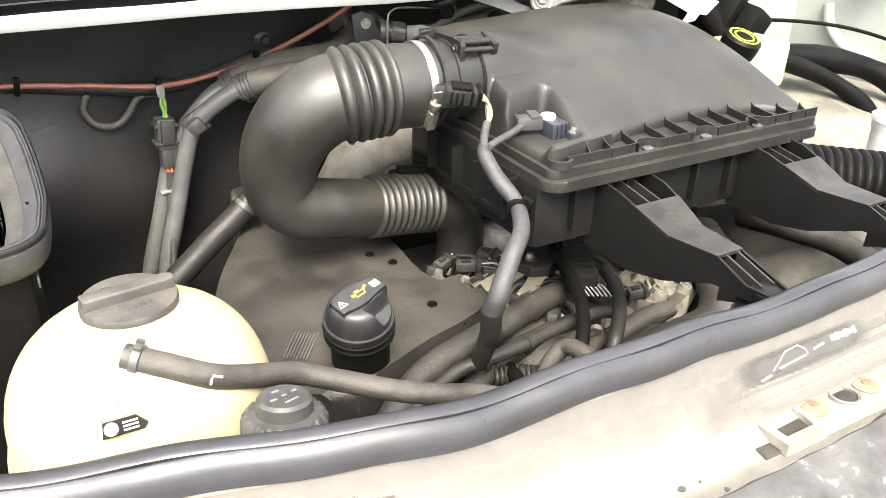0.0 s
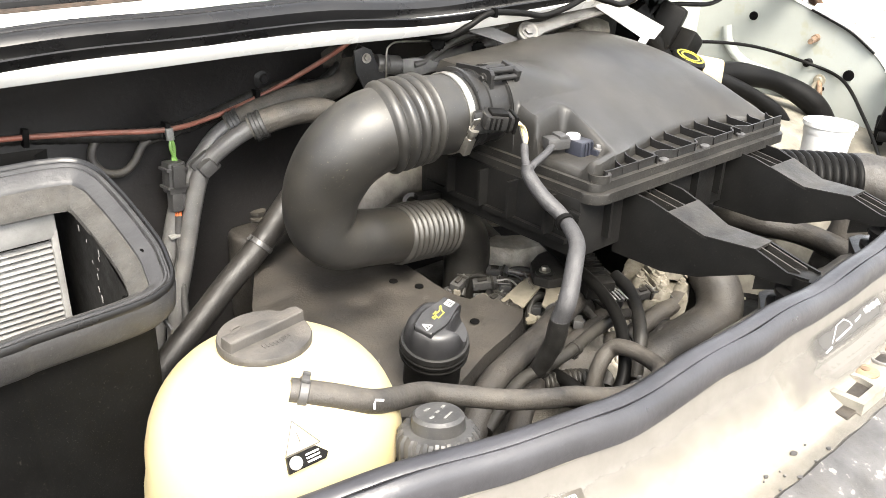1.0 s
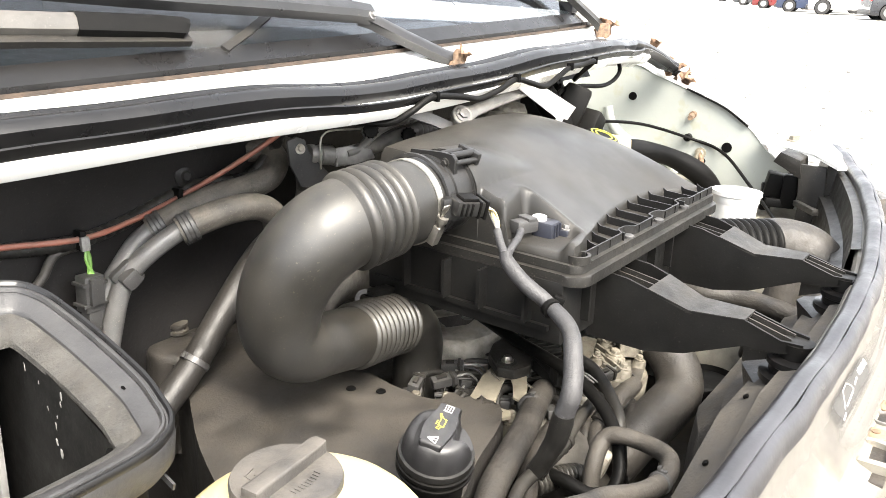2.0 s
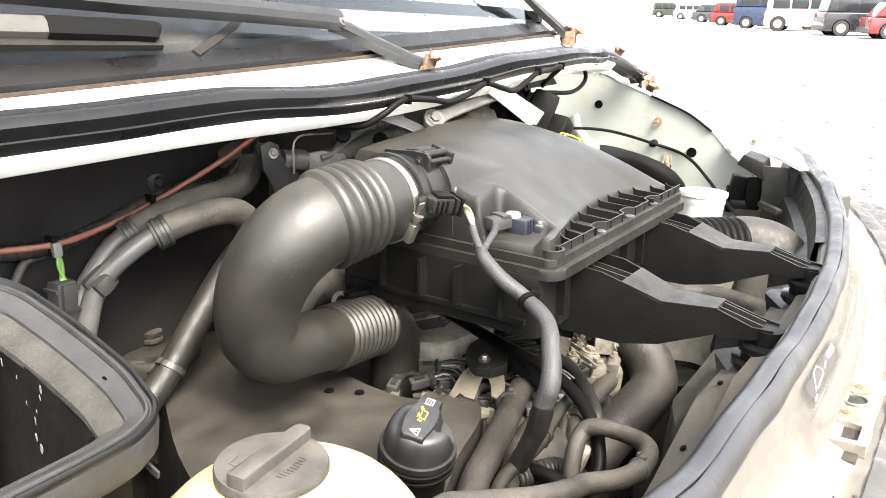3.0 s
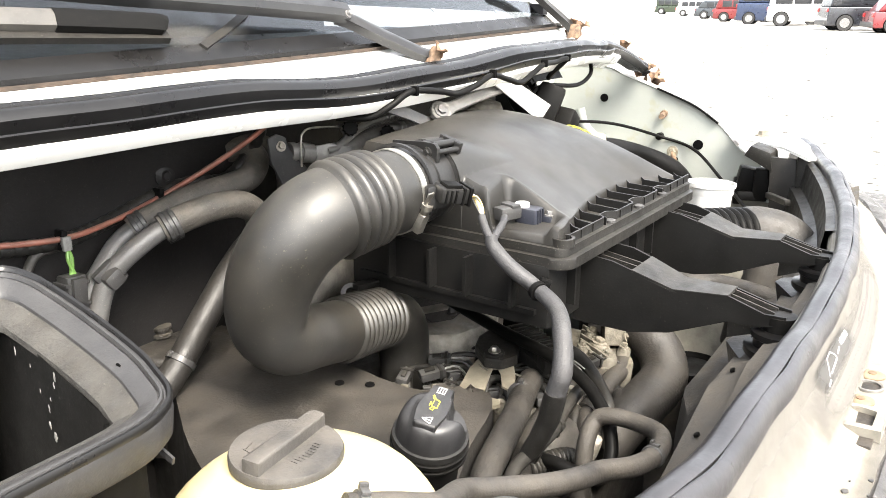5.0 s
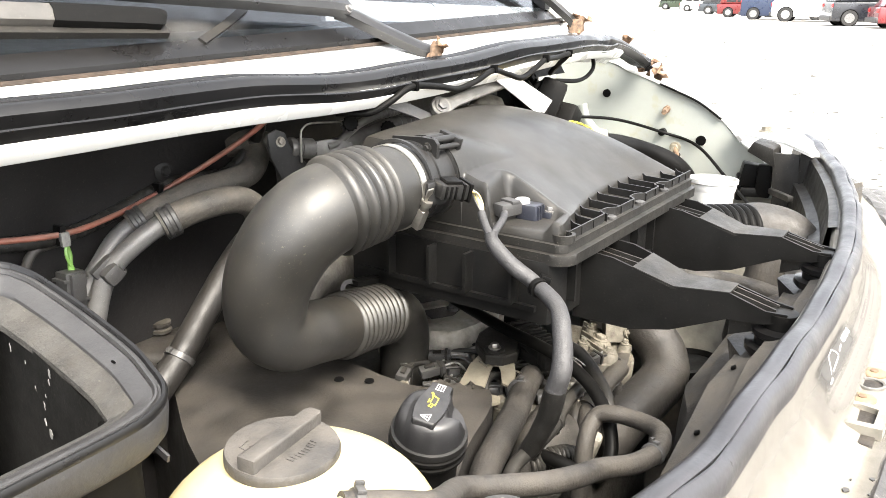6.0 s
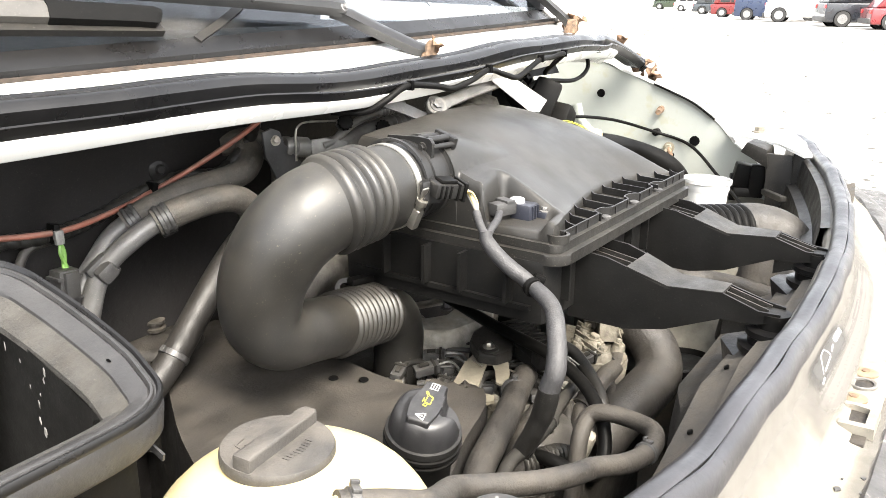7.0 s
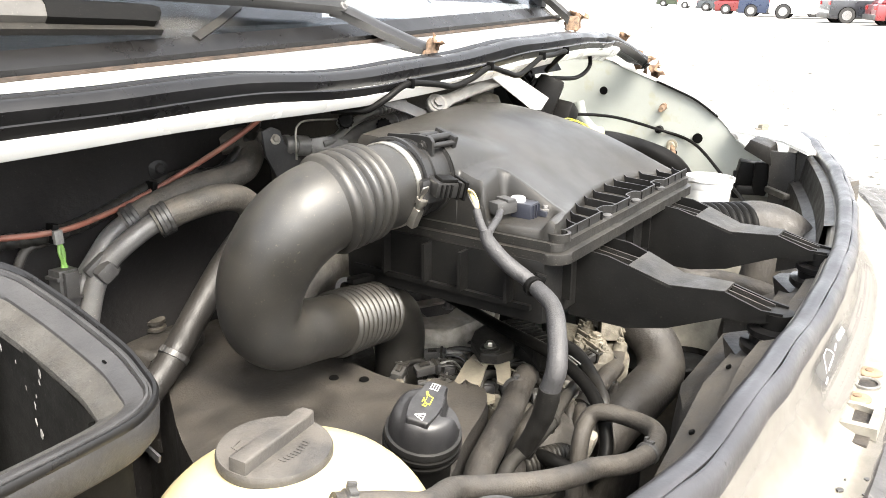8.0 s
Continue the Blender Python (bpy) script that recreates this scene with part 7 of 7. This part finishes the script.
tagged(part("rubber_strip", bm, BLACKD), "loose dusty rubber strip lying on the glass", "rubber strip")
wp2 = thing("windscreen_wiper", "black windscreen wiper on its rusty pivot", "wiper")
bm = B()
sweep(bm, [(1.212, 0.955, 1.400), (1.208, 0.968, 1.415), (1.195, 1.015, 1.455), (1.17, 1.06, 1.50), (1.0, 1.12, 1.55)], lambda i: [(-0.011, -0.006), (-0.011, 0.006), (0.011, 0.006), (0.011, -0.006)], up=(0, -0.6, 0.8))
part("arm_neck", bm, BLACKD, wp2)
bm = B()
lathe(bm, [(0.013, -0.01), (0.013, 0.012), (0.010, 0.016)], pose(1.212, 0.955, 1.398), 16)
part("pivot_nut", bm, RUST, wp2)
hg = thing("rusty_hinge_stub", "rusty bent stub on the white scuttle", "hinge")
bm = B()
lathe(bm, [(0.013, 0), (0.012, 0.006), (0.009, 0.010), (0.008, 0.020), (0.005, 0.024)], pose(0.676, 0.912, 1.371, 15, 0, 0), 12)
for q in bm.verts:
    q.co += Vector((1, 1, 1)) * 0.003 * noise.noise(q.co * 120)
part("stub", bm, RUST, hg)


def leaf(name, at, size, rx, ry, rz):
    bm = B()
    rows = []
    for i in range(9):
        f = i / 8
        w = size * 0.35 * math.sin(math.pi * f) ** 0.7 * (1 + 0.35 * math.sin(f * 19))
        row = [Vector(((f - 0.5) * size, s * w, 0.25 * size * s * s * math.sin(f * 5) + 0.12 * size * math.sin(f * 4))) for s in (-1, -0.5, 0, 0.5, 1)]
        rows.append([bm.verts.new(p) for p in row])
    for a, b in zip(rows, rows[1:]):
        for j in range(4):
            bm.faces.new((a[j], a[j + 1], b[j + 1], b[j]))
    bmesh.ops.remove_doubles(bm, verts=bm.verts[:], dist=1e-5)
    ob = part(name, bm, LEAF)
    ob.matrix_basis = pose(*at, rx, ry, rz)
    s = ob.modifiers.new("thick", "SOLIDIFY")
    s.thickness = 0.0008
    return tagged(ob, "dry curled brown leaf", "leaf", "dry leaves on the scuttle")


for at, s, r in (((1.565, 0.945, 1.306), 0.05, (30, 20, 40)), ((1.575, 0.93, 1.297), 0.045, (-20, 40, 100)), ((1.59, 0.925, 1.290), 0.045, (10, -30, 10)), ((1.49, 0.962, 1.356), 0.04, (20, 30, 70)),
                 ((1.222, 0.965, 1.408), 0.04, (30, 60, 20)), ((1.262, 0.965, 1.400), 0.05, (0, 20, 80)), ((0.672, 0.900, 1.388), 0.028, (40, 10, 30)), ((1.58, 0.915, 1.283), 0.05, (60, 10, 10))):
    leaf("dry_leaf", at, s, *r)

# ---- latch plate and stickers on the front panel ----
lt = thing("bonnet_latch_plate", "pale metal bonnet latch plate with rusty screws", "latch")
LM = pose(0.530, 0.2905, 1.0765, -3, 0, 0)
bm = B()
prism(bm, [(-0.026, -0.021), (0.095, -0.022), (0.104, -0.012), (0.104, 0.012), (0.095, 0.018), (-0.026, 0.020)], -0.012, 0.009, LM, bevel=0.0025)
part("plate", bm, LATCH, lt)
bm = B()
ou = [(-0.068, -0.023), (-0.020, -0.023), (-0.020, 0.022), (-0.068, 0.021)]
inn = [(-0.060, -0.015), (-0.029, -0.015), (-0.025, 0.0), (-0.029, 0.014), (-0.060, 0.013)]
lv = [[bm.verts.new(LM @ Vector((*p, z))) for p in ou] for z in (-0.012, 0.0125)]
li = [[bm.verts.new(LM @ Vector((*p, z))) for p in inn] for z in (-0.004, 0.0125)]
for q, nq in ((lv, 4), (li, 5)):
    for j in range(nq):
        bm.faces.new((q[0][j], q[0][(j + 1) % nq], q[1][(j + 1) % nq], q[1][j]))
for q in (0, 1):
    o, i_ = lv[q], li[q]
    for f in ((o[0], o[1], i_[1], i_[0]), (o[1], o[2], i_[3], i_[2], i_[1]), (o[2], o[3], i_[4], i_[3]), (o[3], o[0], i_[0], i_[4])):
        bm.faces.new(f)
part("window_frame", bm, LATCH, lt, "raised pale frame round the latch window")
singles("latch_window", [(0.034, 0.029, 0.002, LM @ pose(-0.043, -0.0005, 0.0060), 0)], HOLEB, lt)
singles("latch_slot", [(0.021, 0.028, 0.014, LM @ pose(-0.074, -0.004, -0.003), 0.001)], HOLEB, lt)
singles("slot_bar", [(0.021, 0.003, 0.003, LM @ pose(-0.074, -0.002, 0.0040), 0.0008)], BLACKD, lt)
bm = B()
lathe(bm, [(0.0138, 0.006), (0.0138, 0.0115), (0.0130, 0.0122), (0.0108, 0.0115), (0.0105, 0.004)], LM @ pose(0.030, 0.0, 0), 28, caps=False)
part("guide_ring", bm, PIPE, lt)
bm = B()
lathe(bm, [(0.0107, 0.0), (0.0107, 0.0096)], LM @ pose(0.030, 0, 0), 24)
part("guide_hole", bm, HOLEB, lt)
for dx, dy in ((-0.006, 0.002), (0.060, 0.001)):
    bm = B()
    lathe(bm, [(0.0125, 0.009), (0.0125, 0.0106), (0.008, 0.0122), (0.004, 0.0122)], LM @ pose(dx, dy, 0), 22)
    sc_ = part("screw", bm, SCREW, lt, "pale screw with a rusty head")
    bm = B()
    lathe(bm, [(0.004, 0.012), (0.004, 0.0132)], LM @ pose(dx, dy, 0), 12)
    part("screw_head", bm, RUST, sc_)

bm = B()
FMX = Matrix.Translation((0.537, 0.3225, 1.1180)) @ Euler((radians(47), 0, radians(0))).to_matrix().to_4x4()
lay = bm.verts.layers.float.new("film_cover")
rows = []
for i in range(33):
    u = -0.085 + 0.175 * i / 32
    rows.append([])
    for k in range(9):
        v = -0.0125 + 0.025 * k / 8
        q = bm.verts.new(FMX @ Vector((u, v, 0.0008)))
        q[lay] = 1.15 * min(1.0, (u + 0.085) / 0.03, (0.09 - u) / 0.03) * max(0.0, 1 - abs(v / 0.0125) ** 3) - 0.15
        rows[-1].append(q)
for a, b in zip(rows, rows[1:]):
    for k in range(8):
        bm.faces.new((a[k], a[k + 1], b[k + 1], b[k]))
ls = tagged(part("service_sticker", bm, STICKFILM), "worn clear sticker with a white car outline over grey dirt", "sticker")
car = [(-0.040, -0.004), (-0.032, 0.000), (-0.020, 0.007), (-0.004, 0.008), (0.003, 0.003), (0.0035, -0.001)]
singles("outline_stroke", [(math.dist(a, b) + 0.001, 0.0008, 0.0004, FMX @ pose((a[0] + b[0]) / 2, (a[1] + b[1]) / 2, 0.001, 0, 0, math.degrees(math.atan2(b[1] - a[1], b[0] - a[0]))), 0) for a, b in zip(car, car[1:])]
        + [(0.034, 0.0014, 0.0004, FMX @ pose(-0.016, -0.003, 0.001, 0, 0, 4), 0), (0.013, 0.0016, 0.0004, FMX @ pose(-0.050, -0.0075, 0.001, 0, 0, 6), 0), (0.014, 0.0016, 0.0004, FMX @ pose(0.019, 0.001, 0.001, 0, 0, 8), 0)], PRINT, ls, "white printed stroke")
singles("logo_bar", [(0.0040, 0.0045 + 0.0015 * (i % 2), 0.0004, FMX @ pose(0.038 + 0.0058 * i, 0.003, 0.001), 0) for i in range(6)], PRINT, ls)
# printed strip on the slope below the seal
ti = min(range(len(front_pts)), key=lambda j: abs(front_pts[j][0] - 0.128))
(tx, ty), (tnx, tny) = front_frame(ti)
TXM = Matrix.Translation((tx + tnx * 0.0245, ty + tny * 0.0245, 1.1172)) @ Euler((radians(42), 0, math.atan2(tnx, -tny))).to_matrix().to_4x4()
bm = B()
box(bm, 0.074, 0.0095, 0.0012, TXM, 0.0004)
strp = tagged(part("printed_strip", bm, LABEL), "dull brown strip with small white printing", "sticker")
cu = bpy.data.curves.new("strip_text", "FONT")
cu.body, cu.size, cu.align_x, cu.align_y, cu.extrude = "Diesel Exhaust Fluid (DEF)", 0.0058, "CENTER", "CENTER", 0.0002
cu.materials.append(PRINT)
ct = new("strip_text", cu)
ct.parent = strp
ct.matrix_basis = TXM @ pose(0, 0.0, 0.0009)
gr = thing("grille_top", "grimy chipped grey plastic grille top below the panel", "grille")
bm = B()
rows = []
for i in range(len(front_pts)):
    (px, py), (nx, ny) = front_frame(i)
    rows.append([bm.verts.new((px + nx * f, py + ny * f, z + 0.004 * noise.noise(Vector((px * 25, f * 60, 7))))) for f, z in ((0.082, 1.0745), (0.088, 1.0795), (0.112, 1.0745), (0.140, 1.056), (0.19, 1.05), (0.22, 1.02), (0.24, 0.9))])
for a, b in zip(rows, rows[1:]):
    for j in range(3):
        bm.faces.new((a[j], a[j + 1], b[j + 1], b[j]))
part("chipped_edge", bm, GRIME, gr)
bm = B()
rows = [[bm.verts.new((x0 + n0 * f, y0 + m0 * f, z)) for f, z in ((0.138, 1.055), (0.19, 1.05), (0.22, 1.02), (0.24, 0.9))] for (x0, y0), (n0, m0) in [front_frame(i) for i in range(len(front_pts))]]
for a, b in zip(rows, rows[1:]):
    for j in range(3):
        bm.faces.new((a[j], a[j + 1], b[j + 1], b[j]))
part("grille_bar", bm, GRIME, gr)


# ---- pebbles on the yard ----
PR_ = random.Random(11)
pv, pf = [], []
for i in range(14000):
    d = 3.0 + 34.0 * PR_.random() ** 1.6
    a = 2 * math.pi * PR_.random()
    x, y, r = d * math.cos(a), d * math.sin(a), (0.012 + 0.034 * PR_.random() ** 2) * (0.7 + d / 18)
    k = len(pv)
    for j in range(6):
        q = 2 * math.pi * j / 6
        w = r * (0.7 + 0.6 * PR_.random())
        pv.append((x + w * math.cos(q), y + w * math.sin(q), yard_z(d) - 0.001))
    pv.append((x + 0.2 * r, y, yard_z(d) + r * (0.15 + 0.15 * PR_.random())))
    pf += [(k + j, k + (j + 1) % 6, k + 6) for j in range(6)]
pm_ = bpy.data.meshes.new("pebbles")
pm_.from_pydata(pv, [], pf)
pm_.materials.append(PEBBLE)
tagged(new("pebbles", pm_), "scattered dark pebbles on the gravel", "pebbles", kind="stuff")


# ---- parked vehicles far off ----
def paint(name, col):
    return mat(name, tuple(c * (0.26 if max(col) < 0.7 else 0.5) for c in col), 0.3, scale=2, var=0.05, bump=0.0, coat=0.6)


LAMP = mat("red_lamp", (0.45, 0.02, 0.02), 0.25, bump=0.0)


def parked_car(name, label, body, L_, W_, H_, hood, nose, tail, wheel=0.33):
    """A vehicle side-on along local x (front at +x): lofted body with arches, glass and wheels."""
    c = thing(name, label, "car", "parked vehicles in the yard")
    bm = B()
    belt = 0.58 * H_
    z0 = 0.20 + 0.05 * (wheel > 0.36)
    low = [(-L_ / 2, z0 + 0.12), (-L_ / 2 + 0.05, z0), (L_ / 2 - 0.05, z0), (L_ / 2, z0 + 0.15), (L_ / 2 - 0.02, belt * hood), (L_ / 2 - nose, belt), (-L_ / 2 + 0.03, belt)]
    m = Matrix(((1, 0, 0, 0), (0, 0, -1, W_ / 2), (0, 1, 0, 0), (0, 0, 0, 1)))
    prism(bm, low, 0, W_, m, bevel=0.06, seg=3)
    part("body", bm, body, c)
    bm = B()
    cab_ = [(-L_ / 2 + 0.05 + tail * 0.2, belt), (L_ / 2 - nose, belt), (L_ / 2 - nose - 0.65, H_ - 0.05), (L_ / 2 - nose - 0.8, H_), (-L_ / 2 + tail + 0.1, H_), (-L_ / 2 + tail, H_ - 0.05)]
    prism(bm, cab_, 0.10, W_ - 0.10, m, bevel=0.09, seg=3)
    part("cabin", bm, body, c)
    for s in (-1, 1):
        for k in range(3):
            x1 = L_ / 2 - nose - 0.45
            x0 = -L_ / 2 + tail + 0.25
            a, b = x0 + (x1 - x0) * k / 3 + 0.05, x0 + (x1 - x0) * (k + 1) / 3 - 0.05
            bm = B()
            box(bm, b - a, 0.02, H_ - belt - 0.22, pose((a + b) / 2, s * (W_ / 2 - 0.097), (H_ + belt) / 2), 0.005)
            part("window", bm, CARGLASS, c)
        for x in (-L_ / 2 + 0.75, L_ / 2 - 0.85):
            wm = pose(x, s * (W_ / 2 - 0.10), wheel, 90, 0, 0)
            bm = B()
            lathe(bm, [(wheel + 0.035, -0.113), (wheel + 0.035, 0.113)], wm, 24)
            part("wheel_arch", bm, VOID, c)
            bm = B()
            lathe(bm, [(wheel * 0.62, -0.125), (wheel * 0.97, -0.125), (wheel, -0.10), (wheel, 0.10), (wheel * 0.97, 0.125), (wheel * 0.62, 0.125)], wm, 28)
            w = part("wheel", bm, TYRE, c)
            bm = B()
            lathe(bm, [(wheel * 0.61, -0.128), (wheel * 0.55, -0.118), (wheel * 0.2, -0.129), (0.02, -0.131)], wm, 20)
            lathe(bm, [(wheel * 0.61, 0.128), (wheel * 0.55, 0.118), (wheel * 0.2, 0.129), (0.02, 0.131)], wm, 20)
            part("rim", bm, RIM, w)
    for s in (-1, 1):
        bm = B()
        box(bm, 0.05, 0.25, 0.16, pose(-L_ / 2 + 0.01, s * (W_ / 2 - 0.16), belt - 0.14), 0.01)
        part("tail_light", bm, LAMP, c)
        bm = B()
        box(bm, 0.06, 0.35, 0.14, pose(L_ / 2 - 0.03, s * (W_ / 2 - 0.22), belt * hood - 0.12), 0.01)
        part("head_light", bm, PRINT, c)
        bm = B()
        box(bm, 0.12, W_ - 0.02, 0.20, pose(s * (L_ / 2 + 0.02), 0, z0 + 0.14), 0.03)
        part("bumper", bm, GREYP, c)
    return c


SP_ = [("green_off_roader", "boxy dark green off-road car parked in the yard", (0.06, 0.10, 0.045), 4.4, 1.8, 1.75, 0.95, 1.3, 0.05, 0.37, (96.50, 34.65), 282),
       ("white_hatchback", "white hatchback parked in the yard", (0.75, 0.75, 0.74), 4.2, 1.7, 1.5, 0.85, 1.1, 0.3, 0.31, (83.14, 27.47), 281),
       ("grey_saloon", "dark grey saloon parked in the yard", (0.10, 0.12, 0.14), 4.5, 1.75, 1.45, 0.85, 1.2, 0.6, 0.32, (67.67, 20.19), 280),
       ("red_hatchback", "red hatchback parked in the yard", (0.45, 0.03, 0.03), 4.2, 1.7, 1.5, 0.85, 1.1, 0.3, 0.31, (57.23, 15.63), 278),
       ("blue_van", "blue panel van parked in the yard", (0.035, 0.075, 0.20), 5.0, 1.95, 2.1, 0.8, 0.9, 0.05, 0.34, (50.84, 11.85), 279),
       ("white_pickup", "white off-road car parked in the yard", (0.78, 0.78, 0.77), 4.8, 1.85, 1.8, 0.92, 1.2, 0.1, 0.37, (47.01, 9.24), 277),
       ("dark_minivan", "dark grey minivan parked in the yard", (0.045, 0.05, 0.065), 4.8, 1.9, 1.75, 0.75, 1.2, 0.25, 0.34, (40.89, 5.45), 294),
       ("red_saloon", "red saloon parked in the yard", (0.50, 0.03, 0.04), 4.5, 1.75, 1.45, 0.85, 1.2, 0.6, 0.32, (37.84, 3.26), 291)]
for nm, lab, col, l, w, h, hood, nose, tail, wh, (x, y), rz in SP_:
    c = parked_car(nm, lab, paint(nm + "_paint", col), l, w, h, hood, nose, tail, wh)
    c.matrix_basis = pose(x, y, 0.31, 0, 0, rz)
